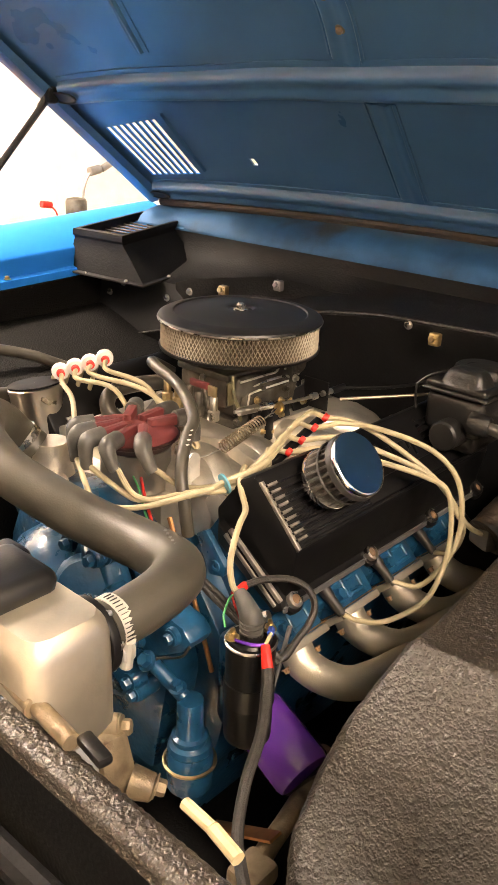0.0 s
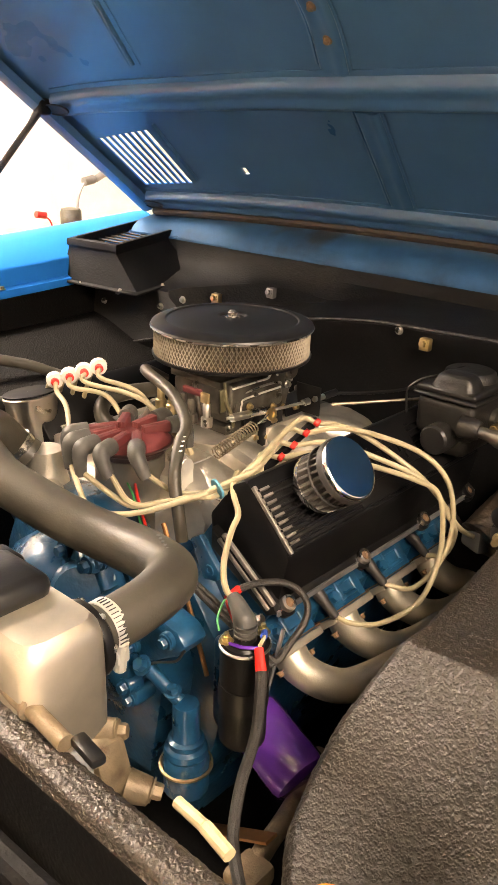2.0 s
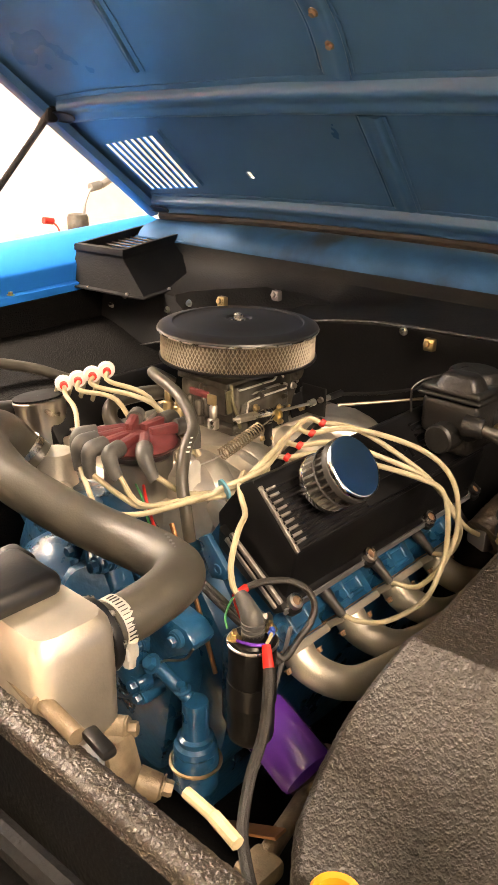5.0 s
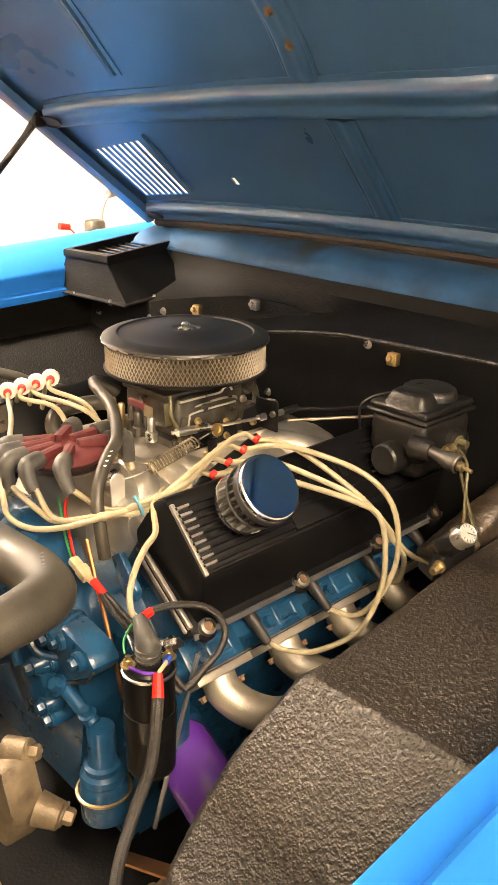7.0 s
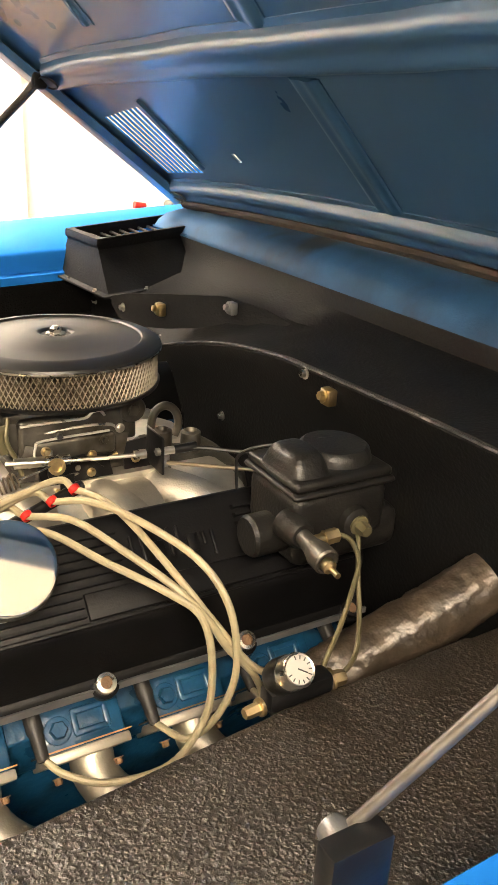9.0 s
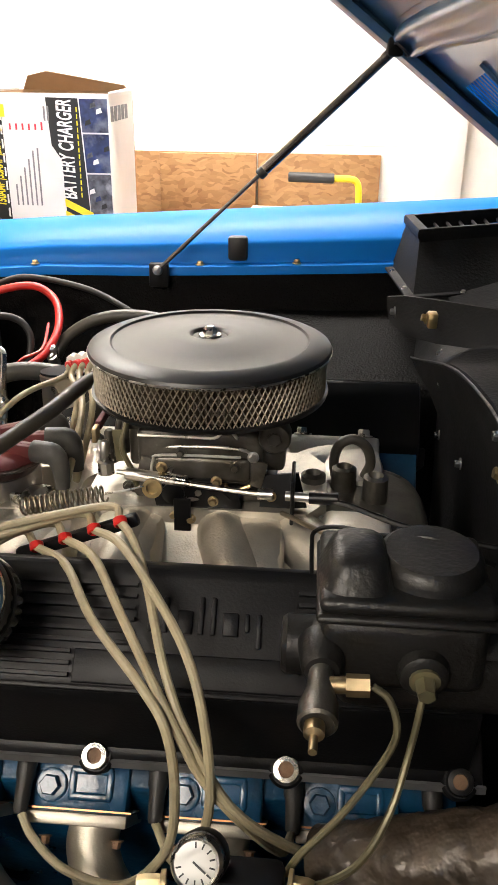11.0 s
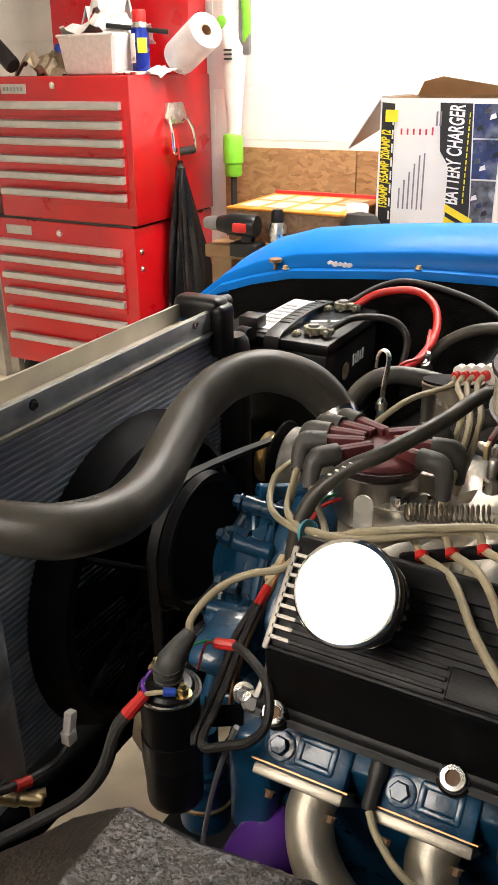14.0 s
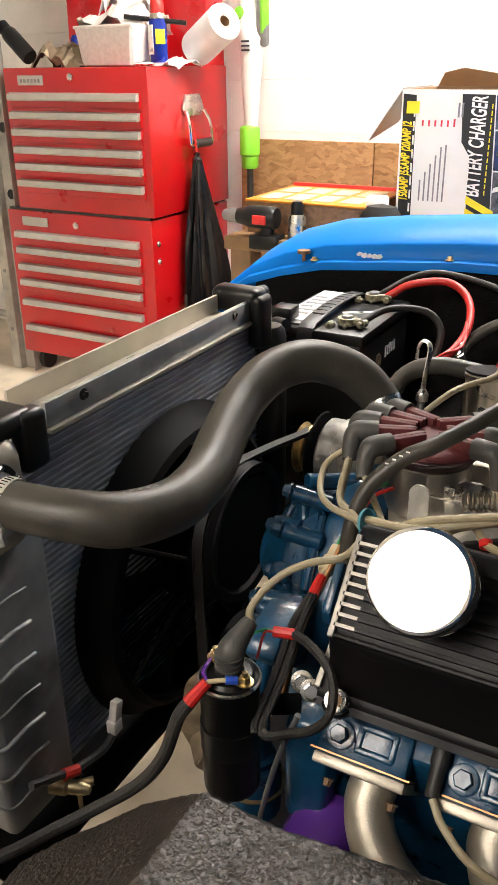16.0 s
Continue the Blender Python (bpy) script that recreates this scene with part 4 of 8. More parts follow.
# timing cover and water pump
front = thing("timing_cover", (-0.1, YC, 0.45), "glossy blue timing cover and water pump housing", "timing cover")
bm = prism(B(), [(-0.11, 0.13, 0.45), (-0.11, 0.1, 0.62), (-0.11, 0.135, 0.73), (-0.11, 0.195, 0.81), (-0.11, 0.26, 0.84), (-0.11, 0.4, 0.82), (-0.11, 0.46, 0.7), (-0.11, 0.44, 0.45)], (0.07, 0, 0), 0.012)
part("cover", bm, ENGINE, front)
part("pump_body", lathe(lathe(B(), (-0.215, YC, 0.7), (1, 0, 0), [(0.03, 0), (0.034, 0.02), (0.06, 0.03), (0.085, 0.06), (0.09, 0.11)], 32), (-0.16, 0.2, 0.75), (0.5, 0.6, -0.3), [(0.0, -0.02), (0.034, -0.016), (0.04, 0), (0.04, 0.08)], 20), ENGINE, front)
bm = prism(B(), [(-0.15, 0.215, 0.825), (-0.15, 0.175, 0.795), (-0.15, 0.15, 0.73), (-0.15, 0.12, 0.66), (-0.15, 0.13, 0.6), (-0.15, 0.18, 0.58), (-0.15, 0.23, 0.66), (-0.15, 0.25, 0.76)], (0.036, 0, 0), 0.009)
part("pump_flange", bm, ENGINE, front)
for y, z, x in ((0.212, 0.824, -0.150), (0.18, 0.797, -0.162), (0.158, 0.748, -0.154), (0.136, 0.69, -0.158), (0.245, 0.79, -0.152), (0.128, 0.632, -0.150)):
    part("flange_boss", bolt(lathe(B(), (-0.118, y, z), (-1, 0, 0), [(0.0145, 0.012), (0.014, -0.118 - x - 0.006), (0.0115, -0.118 - x)], 18), (x, y, z), (-1, 0, 0), 0.0082, 0.009), ENGINE, front)
for k in range(4):
    part("web", prism(B(), [(-0.112, 0.19 + 0.02 * k, 0.822), (-0.148, 0.18 + 0.02 * k, 0.796), (-0.152, 0.17 + 0.02 * k, 0.72), (-0.112, 0.165 + 0.02 * k, 0.68)], (0, 0.006, 0.0), 0.002), ENGINE, front)
part("pipe_stub", lathe(B(), (-0.138, 0.222, 0.841), (-0.06, -0.06, 0.012), [(0.0, -0.06), (0.0105, -0.06), (0.0105, -0.002), (0.0112, 0.0), (0.0105, 0.003), (0.0085, 0.0032), (0.0082, -0.01), (0, -0.01)], 20), ENGINE, front)
for p, q, r in (((-0.15, 0.17, 0.8), (-0.1, 0.18, 0.79), 0.011), ((-0.152, 0.2, 0.835), (-0.1, 0.21, 0.825), 0.01), ((-0.145, 0.125, 0.61), (-0.1, 0.125, 0.61), 0.012), ((-0.15, 0.112, 0.742), (-0.09, 0.118, 0.745), 0.011)):
    part("bolt_boss", bolt(rod(B(), p, q, r, seg=16, round_end=0.004), p, Vector(p) - Vector(q), 0.0075, 0.008), ENGINE, front)
bm = prism(B(), [(-0.132, 0.148, 0.672), (-0.132, 0.11, 0.668), (-0.132, 0.085, 0.686), (-0.132, 0.05, 0.706), (-0.132, 0.034, 0.728), (-0.132, 0.05, 0.744), (-0.132, 0.1, 0.752), (-0.132, 0.15, 0.748)], (0.042, 0, 0), 0.007)
part("front_plate", bm, ENGINE, front, "smooth blue cover face")
part("seam_lip", tube(B(), [(-0.131, 0.148, 0.67), (-0.134, 0.128, 0.668), (-0.134, 0.108, 0.665), (-0.134, 0.086, 0.683), (-0.133, 0.05, 0.703), (-0.131, 0.036, 0.724)], 0.0018, 8), ZINC, front, "pale gasket seam")
for y, z in ((0.062, 0.728), (0.105, 0.735), (0.128, 0.69)):
    part("plate_boss", bolt(lathe(B(), (-0.128, y, z), (-1, 0, 0), [(0.0125, 0), (0.012, 0.01), (0.0095, 0.012)], 18), (-0.139, y, z), (-1, 0, 0), 0.0072, 0.007), ENGINE, front)
# curved cast ribs over the pump flange and along the near side of the cover
for line, r in (([(-0.152, 0.212, 0.815), (-0.160, 0.196, 0.79), (-0.156, 0.2, 0.765), (-0.160, 0.178, 0.742), (-0.154, 0.165, 0.715)], 0.006), ([(-0.15, 0.222, 0.83), (-0.135, 0.2, 0.816), (-0.128, 0.182, 0.79), (-0.13, 0.168, 0.766)], 0.0055), ([(-0.112, 0.2, 0.812), (-0.108, 0.16, 0.77), (-0.106, 0.135, 0.73), (-0.106, 0.112, 0.66)], 0.006), ([(-0.154, 0.15, 0.735), (-0.15, 0.132, 0.712), (-0.128, 0.12, 0.7)], 0.006), ([(-0.156, 0.236, 0.78), (-0.162, 0.22, 0.755), (-0.156, 0.2, 0.72), (-0.154, 0.18, 0.67)], 0.007)):
    part("rib", tube(B(), line, r, 10), ENGINE, front)
part("bracket", lathe(prism(B(), [(-0.05, 0.112, 0.818), (-0.05, 0.094, 0.83), (-0.05, 0.058, 0.79), (-0.05, 0.062, 0.774), (-0.05, 0.086, 0.768)], (0.01, 0, 0), 0.003), (-0.0505, 0.074, 0.787), (-1, 0, 0), [(0.0035, 0), (0.008, 0), (0.0075, 0.002), (0.0035, 0.002), (0.0035, 0)], 16), ENGINE, front, "blue lifting bracket")

pump = thing("fuel_pump", (-0.12, 0.045, 0.5), "dark blue fuel pump with a brass gasket ring", "fuel pump")
part("body", lathe(B(), (-0.12, 0.045, 0.54), (0, 0, 1), [(0.03, -0.04), (0.031, 0.006), (0.029, 0.012), (0.027, 0.015), (0.0295, 0.02), (0.028, 0.028), (0.023, 0.032), (0.024, 0.04), (0.019, 0.043), (0.0175, 0.05), (0.0175, 0.092), (0.0165, 0.095), (0, 0.0955)], 28), ENGINE, pump)
part("gasket_ring", lathe(B(), (-0.12, 0.045, 0.535), (0, 0, 1), [(0.033, 0), (0.036, 0.002), (0.036, 0.005), (0.033, 0.006), (0.033, 0)], 28), BRASS, pump, "brass gasket ring")
part("arm", bolt(bolt(tube(B(), [(-0.135, 0.108, 0.672), (-0.13, 0.08, 0.655), (-0.124, 0.052, 0.636)], 0.0095, 12), (-0.14, 0.104, 0.672), (-0.7, 0, 0.6), 0.0095, 0.01), (-0.128, 0.06, 0.648), (-0.3, 0, 1), 0.008, 0.009), ENGINE, pump)

filt = thing("oil_filter", (-0.02, 0.05, 0.56), "purple enamelled spin-on oil filter", "oil filter")
fd = Vector((-0.1, -0.8, -0.28)).normalized()
part("can", lathe(B(), (-0.012, 0.026, 0.556), fd, [(0.036, -0.01), (0.041, 0.0), (0.042, 0.004), (0.042, 0.098), (0.039, 0.106), (0.03, 0.11), (0, 0.111)], 36), PURPLE, filt)
part("base_plate", lathe(B(), Vector((-0.012, 0.026, 0.556)) - fd * 0.028, fd, [(0.03, 0), (0.044, 0.002), (0.044, 0.015), (0.03, 0.017)], 28), ENGINE, filt)

# pulleys and belts
for nm, c, r, lab in (("pump_pulley", (-0.29, YC, 0.7), 0.1, "black double-groove water pump pulley"), ("crank_pulley", (-0.29, YC, 0.46), 0.085, "black grooved steel crankshaft pulley")):
    c = Vector(c)
    t = thing(nm, c, lab, "pulley")
    part("rim", lathe(B(), c, (1, 0, 0), [(r * 0.8, 0.018), (r * 0.88, 0.002), (r, 0), (r * 0.93, 0.008), (r, 0.016), (r * 0.93, 0.024), (r, 0.032), (r * 0.88, 0.03), (r * 0.8, 0.018)], 48), SATIN, t, "grooved black rim")
    part("face", lathe(B(), c, (1, 0, 0), [(0.0, 0.017), (r * 0.4, 0.015), (r * 0.81, 0.0185), (r * 0.81, 0.026), (0, 0.026)], 40), FANK, t)
    part("hub", lathe(B(), c, (1, 0, 0), [(0.0, -0.004), (0.016, -0.004), (0.02, 0.0), (0.024, 0.016), (0, 0.016)], 24), SATIN, t)
    for k in range(4):
        d = Vector((0, math.cos(1.5708 * k + 0.6), math.sin(1.5708 * k + 0.6)))
        part("bolt", bolt(B(), c + d * 0.034 + Vector((0.0155, 0, 0)), (-1, 0, 0), 0.006, 0.006), ZINC, t, "dull zinc bolt")
single("alternator_pulley", lathe(B(), (-0.3, 0.55, 0.716), (1, 0, 0), [(0.0, 0.002), (0.014, 0.002), (0.03, 0.006), (0.042, 0.0), (0.043, 0.0015), (0.034, 0.009), (0.043, 0.017), (0.042, 0.0185), (0.02, 0.014), (0, 0.014)], 40), GOLD, "small gold zinc alternator pulley", "pulley")
b1 = [(-0.285, YC - 0.098, 0.68)] + [(-0.285, YC + 0.1 * math.cos(radians(a)), 0.7 + 0.1 * math.sin(radians(a))) for a in (165, 140, 115, 90)] + [(-0.285, 0.4, 0.783), (-0.285, 0.52, 0.758), (-0.285, 0.555, 0.752), (-0.285, 0.582, 0.733), (-0.285, 0.582, 0.70), (-0.285, 0.52, 0.62), (-0.285, 0.38, 0.46), (-0.285, 0.33, 0.385), (-0.285, YC, 0.372), (-0.285, 0.23, 0.4), (-0.285, 0.203, 0.47), (-0.285, 0.196, 0.6)]
bm = B()
ln = smooth_line(b1 + b1[:1], 4)
rows = []
for k, p in enumerate(ln):
    d = (ln[(k + 1) % len(ln)] - ln[k - 1]).normalized()
    s = Vector((0, -d.z, d.y))
    rows.append([p + Vector((-0.0075, 0, 0)), p + Vector((0.0075, 0, 0)), p + Vector((0.005, 0, 0)) - s * 0.008, p + Vector((-0.005, 0, 0)) - s * 0.008])
single("fan_belt", loft(bm, rows, closed=True), RUBBER, "worn black rubber fan belt round the pulleys", "belt")
alt = thing("alternator", (-0.19, 0.5, 0.77), "dark alternator with cast end housings", "alternator")
part("cooling_disc", lathe(B(), (-0.272, 0.55, 0.716), (1, 0, 0), [(0.02, 0), (0.064, 0.003), (0.066, 0.005), (0.064, 0.007), (0.02, 0.006)], 32), FANK, alt, "black cooling disc")
part("housing", lathe(B(), (-0.258, 0.55, 0.716), (1, 0, 0), [(0.02, -0.004), (0.05, 0), (0.058, 0.006), (0.058, 0.03), (0.061, 0.032), (0.061, 0.05), (0.058, 0.052), (0.055, 0.095), (0.045, 0.108), (0, 0.11)], 30), ALTCAST, alt)
part("terminal_block", box(B(), (-0.175, 0.505, 0.752), (0.035, 0.022, 0.026), 0.004, Matrix.Rotation(radians(20), 3, "X")), TAN, alt, "tan terminal block")
for k in range(8):
    a = radians(45 * k)
    part("vent_rib", box(B(), (-0.155, 0.55 + 0.05 * math.cos(a), 0.716 + 0.05 * math.sin(a)), (0.03, 0.014, 0.008), 0.002, Matrix.Rotation(a + 1.5708, 3, "X")), ALTCAST, alt)
part("nut", bolt(B(), (-0.3, 0.55, 0.716), (-1, 0, 0), 0.009, 0.012), STEEL, alt)

# valve covers
O = Vector((0, -0.022, 0.83))
S = Vector((0, 0.69, 0.72)).normalized()
N = Vector((0, -0.72, 0.69)).normalized()


def top_at(x, s, n=0.0):
    return O + Vector((x, 0, 0)) + S * s + N * n


def valve_cover(side):
    f = mirror if side else (lambda b: b)
    t = thing("valve_cover", (0.23, 0.04 if not side else 2 * YC - 0.04, 0.75), "black powder-coated finned valve cover with bare metal edges", "valve cover", "valve covers")
    sec = [(-0.008, 0.752), (-0.021, 0.822), (-0.02, 0.832), (0.048, 0.903), (0.056, 0.906), (0.075, 0.895), (0.115, 0.84), (0.11, 0.8)]
    bm = prism(B(), [(-0.01, y, z) for y, z in sec], (0.495, 0, 0), 0.006)
    body = part("cover", f(bm), COVER, t)
    bm = prism(B(), [(-0.022, -0.016, 0.748), (-0.022, -0.012, 0.757), (-0.022, 0.01, 0.775), (-0.022, 0.1, 0.83), (-0.022, 0.1, 0.8), (-0.022, 0.0, 0.738)], (0.517, 0, 0), 0.003)
    part("flange", f(bm), COVER, t)
    bm = bounds(B(), (-0.02, -0.0175, 0.744), (0.497, -0.0145, 0.7515))
    part("flange_edge", f(bm), GREYM, t, "bare metal flange edge")
    for x in (0.0, 0.168, 0.331, 0.475):
        c = Vector((x, -0.012, 0.751))
        bm = lathe(B(), c - UP * 0.006, UP, [(0.016, 0), (0.0155, 0.008), (0.013, 0.01)], 20)
        boss = part("boss", f(bm), COVER, t)
        bm = lathe(B(), c + UP * 0.004, UP, [(0.0115, 0), (0.0115, 0.003), (0.0105, 0.0065), (0.0066, 0.007), (0.006, 0.003), (0, 0.003)], 20)
        scr = part("screw", f(bm), STEEL if x < 0.4 else SATIN, boss, "bright socket-head screw" if x < 0.4 else "dark socket-head screw")
        # brown disc across the recess, darkening it as shade would
        part("socket", f(lathe(B(), c + UP * 0.0072, UP, [(0.0068, 0), (0.0068, 0.0012), (0, 0.0013)], 6)), RUST, scr, "hex socket, its shade drawn as a dark disc")
    # fins along the cover
    for k in range(9):
        s = 0.012 + 0.0095 * k
        ends = ((-0.006, 0.15), (0.0, 0.0)) if k < 3 else ((-0.006, 0.2), (0.335, 0.38))
        for a, b in ends:
            if b > a:
                bm = prism(B(), [top_at(a, s - 0.0022, -0.001), top_at(a, s + 0.0022, -0.001), top_at(a + 0.001, s + 0.0014, 0.006), top_at(a + 0.001, s - 0.0014, 0.006)], (b - a, 0, 0))
                part("fin", f(bm), COVER, body)
        if k < 9:
            bm = prism(B(), [top_at(-0.0035, s - 0.0024, -0.001), top_at(-0.0035, s + 0.0024, -0.001), top_at(-0.0035, s + 0.0016, 0.0064), top_at(-0.0035, s - 0.0016, 0.0064)], (0.018, 0, 0))
            part("fin_tip", f(bm), POLISH, body, "polished fin end")
    bm = prism(B(), [top_at(0.153, 0.006, -0.001), top_at(0.153, 0.034, -0.001), top_at(0.154, 0.033, 0.003), top_at(0.154, 0.007, 0.003)], (0.3, 0, 0), 0.001)
    part("panel", f(bm), COVER, body)
    bm = prism(B(), [top_at(-0.004, 0.0, 0.0), top_at(-0.004, 0.005, 0.0), top_at(-0.004, 0.005, 0.003), top_at(-0.004, 0.001, 0.003)], (0.47, 0, 0), 0.0008)
    part("rail", f(bm), COVER, body)
    # polished rim across the front ends of the fins, open over the grooves
    bm = prism(B(), [top_at(-0.009, 0.0, -0.001), top_at(-0.009, 0.096, -0.001), top_at(-0.009, 0.096, 0.0045), top_at(-0.009, 0.0, 0.0045)], (0.006, 0, 0), 0.0012)
    part("end_rim", f(bm), POLISH, body, "polished front rim")
    for dz in (0.0, 0.013):
        part("end_strip", f(box(B(), (-0.0215, 0.041 - dz * 0.6, 0.7835 + dz * 0.75), (0.006, 0.112, 0.0065), 0.0012, Matrix.Rotation(radians(37), 3, "X"))), POLISH, body, "polished flange end")
    # raised maker's mark as plain strokes
    for x0, w, h0, h1 in ((0.212, 0.004, 0, 0.03), (0.224, 0.004, 0, 0.03), (0.236, 0.013, 0, 0.019), (0.254, 0.004, 0, 0.031), (0.264, 0.004, 0, 0.031), (0.274, 0.013, 0, 0.019), (0.292, 0.004, 0.004, 0.019), (0.302, 0.004, -0.009, 0.019)):
        bm = prism(B(), [top_at(x0, 0.05 + h0, -0.001), top_at(x0 + w, 0.05 + h0, -0.001), top_at(x0 + w, 0.05 + h1, -0.001), top_at(x0, 0.05 + h1, -0.001)], N * 0.005, 0.0012)
        part("raised_stroke", f(bm), COVER, body)
    return t


valve_cover(0)
valve_cover(1)

# breather filter on the near cover
br = thing("breather_filter", top_at(0.075, 0.056), "small cone breather filter with a chrome cap", "breather filter")
NB = Vector((0.02, -0.785, 0.62)).normalized()
foot = Vector((0.075, -0.045, 0.93)) - NB * 0.0858
part("neck", lathe(B(), foot, NB, [(0.02, -0.002), (0.02, 0.016), (0.03, 0.017), (0.038, 0.02), (0.0405, 0.024), (0.0405, 0.03), (0.03, 0.031)], 32), CHROME, br, "chrome base ring")
bm = B()
a, u, v = frame_of(NB)
rings = []
for h, r0 in ((0.028, 0.04), (0.05, 0.0385), (0.077, 0.0365)):
    ring = []
    for k in range(144):
        rr = r0 - 0.0055 * (0.5 - 0.5 * math.cos(6.28318531 * k / 6)) ** 2
        t = 6.28318531 * k / 144
        ring.append(foot + NB * h + rr * (math.cos(t) * u + math.sin(t) * v))
    rings.append(ring)
part("pleats", loft(bm, rings, closed=True, caps=True), shade("dark_gauze", (0.075, 0.068, 0.06), 0.45, 0.35, 0.3, 90, 0.4, 900), br, "dark pleated gauze")
part("rib_cage", lathe(lathe(B(), foot, NB, [(0.041, 0.05), (0.042, 0.051), (0.042, 0.053), (0.041, 0.054), (0.041, 0.05)], 40), foot, NB, [(0.039, 0.068), (0.0435, 0.0695), (0.0438, 0.075), (0.043, 0.0785), (0.039, 0.08), (0.039, 0.068)], 40), RUBBER, br)
part("cap", lathe(B(), foot, NB, [(0.038, 0.076), (0.0422, 0.078), (0.0427, 0.0825), (0.042, 0.0848), (0.0408, 0.0857), (0.04, 0.086), (0.038, 0.08605), (0, 0.0862)], 64), CHROME, br, "mirror chrome cap")

# intake manifold
man = thing("intake_manifold", (0.2, YC, 0.78), "cast aluminium intake manifold with curved runners", "intake manifold")
part("plenum", loft(B(), [[(0.12, 0.22, z), (0.1, 0.25, z), (0.1, 0.34, z), (0.12, 0.37, z), (0.34, 0.37, z), (0.36, 0.34, z), (0.36, 0.25, z), (0.34, 0.22, z)] if z > 0.84 else [(0.06, 0.17, z), (0.04, 0.2, z), (0.04, 0.385, z), (0.06, 0.415, z), (0.4, 0.415, z), (0.42, 0.385, z), (0.42, 0.2, z), (0.4, 0.17, z)] for z in (0.76, 0.8, 0.85, 0.868)], closed=True, caps=True), CAST, man)
for side in (0, 1):
    f = mirror if side else (lambda b: b)
    for k, x in enumerate((0.045, 0.15, 0.275, 0.385)):
        xin = 0.2 + (x - 0.21) * 0.62
        bm = tube(B(), [(xin, 0.27, 0.832), (xin * 0.6 + x * 0.4, 0.21, 0.838), (x, 0.155, 0.822), (x, 0.105, 0.79), (x, 0.085, 0.772)], lambda w: 0.027 + 0.008 * w, 18, 5)
        part("runner", f(bm), CAST, man)
    for a, b in ((0.0, 0.1), (0.118, 0.19), (0.255, 0.318), (0.352, 0.43)):
        bm = prism(B(), [(a, 0.26, 0.858), (a, 0.2, 0.862), (a, 0.16, 0.853), (a, 0.128, 0.832), (a, 0.14, 0.77), (a, 0.26, 0.77)], (b - a, 0, 0), 0.014)
        part("shoulder", f(bm), CAST, man)
    bm = prism(B(), [(0.0, 0.088, 0.835), (0.0, 0.13, 0.855), (0.0, 0.15, 0.835), (0.0, 0.12, 0.79)], (0.43, 0, 0), 0.005)
    part("rail", f(bm), CAST, man)
    for x in (0.02, 0.1, 0.21, 0.33, 0.41):
        part("bolt", f(bolt(B(), (x, 0.12, 0.851), (0, -0.4, 0.9), 0.008, 0.008)), STEEL, man)
part("front_valley", loft(B(), [[(-0.03, 0.2, z), (-0.05, 0.25, z), (-0.05, 0.36, z), (-0.02, 0.4, z), (0.1, 0.4, z), (0.1, 0.18, z)] for z in (0.76, 0.815, 0.822)], closed=True, caps=True), CAST, man)
part("water_neck", lathe(lathe(B(), (-0.085, 0.37, 0.8), (0, 0, 1), [(0.045, 0), (0.045, 0.014), (0.034, 0.02), (0.03, 0.035), (0.026, 0.06), (0.024, 0.078)], 28), (-0.1, 0.34, 0.826), (-0.6, -0.8, 0.1), [(0.018, 0), (0.02, 0.03), (0.02, 0.045), (0.011, 0.046), (0.010, 0.03), (0, 0.03)], 22), CAST, man, "cast thermostat housing with an open boss")
# rear of the aluminium casting: ZINC's dark grey paints in the shade there
for k in range(3):
    bm = lathe(B(), (0.345 + 0.035 * k, 0.3 + 0.02 * (k % 2), 0.82), (0, 0, 1), [(0.016, 0), (0.014, 0.055), (0.009, 0.058), (0.006, 0.05), (0, 0.05)], 18)
    part("rear_boss", bm, ZINC, man)
rows = []
for z, k in ((0.76, 1.0), (0.825, 1.0), (0.84, 0.97), (0.848, 0.9), (0.852, 0.75)):
    ring = []
    for a in range(28):
        c, d = math.cos(a * 0.2244), math.sin(a * 0.2244)
        x = 0.4 + 0.078 * k * math.copysign(abs(c) ** 0.65, c)
        ring.append((x, 0.3 + 0.102 * k * math.copysign(abs(d) ** 0.65, d), z - 0.012 * max(0.0, (x - 0.38) / 0.1)))
    rows.append(ring)
part("rear_deck", loft(B(), rows, closed=True, caps=True), ZINC, man)
for y in (0.225, 0.385):
    part("deck_rib", tube(B(), [(0.345, 0.3 + (y - 0.3) * 0.75, 0.852), (0.4, y, 0.843), (0.45, 0.3 + (y - 0.3) * 0.8, 0.838)], 0.006, 10), ZINC, man)

single("vacuum_hose", tube(B(), [(0.372, 0.33, 0.855), (0.368, 0.33, 0.88), (0.374, 0.33, 0.9), (0.389, 0.33, 0.907), (0.404, 0.33, 0.898), (0.41, 0.33, 0.878), (0.404, 0.33, 0.86)], 0.006, 12), HOSE, "small looped black vacuum hose behind the carburetor", "hose")

# carburettor
carb = thing("carburetor", (0.229, YC + 0.008, 0.868), "four-barrel carburetor in dull zinc with gold linkages", "carburetor")
cx, cy = 0.229, YC + 0.008
bm = bounds(B(), (cx - 0.075, cy - 0.06, 0.868), (cx + 0.075, cy + 0.06, 0.882), 0.003)
part("base_plate", bm, ZINC, carb)
bm = bounds(B(), (cx - 0.065, cy - 0.052, 0.882), (cx + 0.065, cy + 0.052, 0.93), 0.006)
bounds(bm, (cx - 0.082, cy - 0.05, 0.9), (cx - 0.03, cy + 0.05, 0.945), 0.006)
bounds(bm, (cx + 0.03, cy - 0.05, 0.9), (cx + 0.085, cy + 0.05, 0.945), 0.006)
part("body", bm, ZINC, carb, "grey zinc carburetor body")
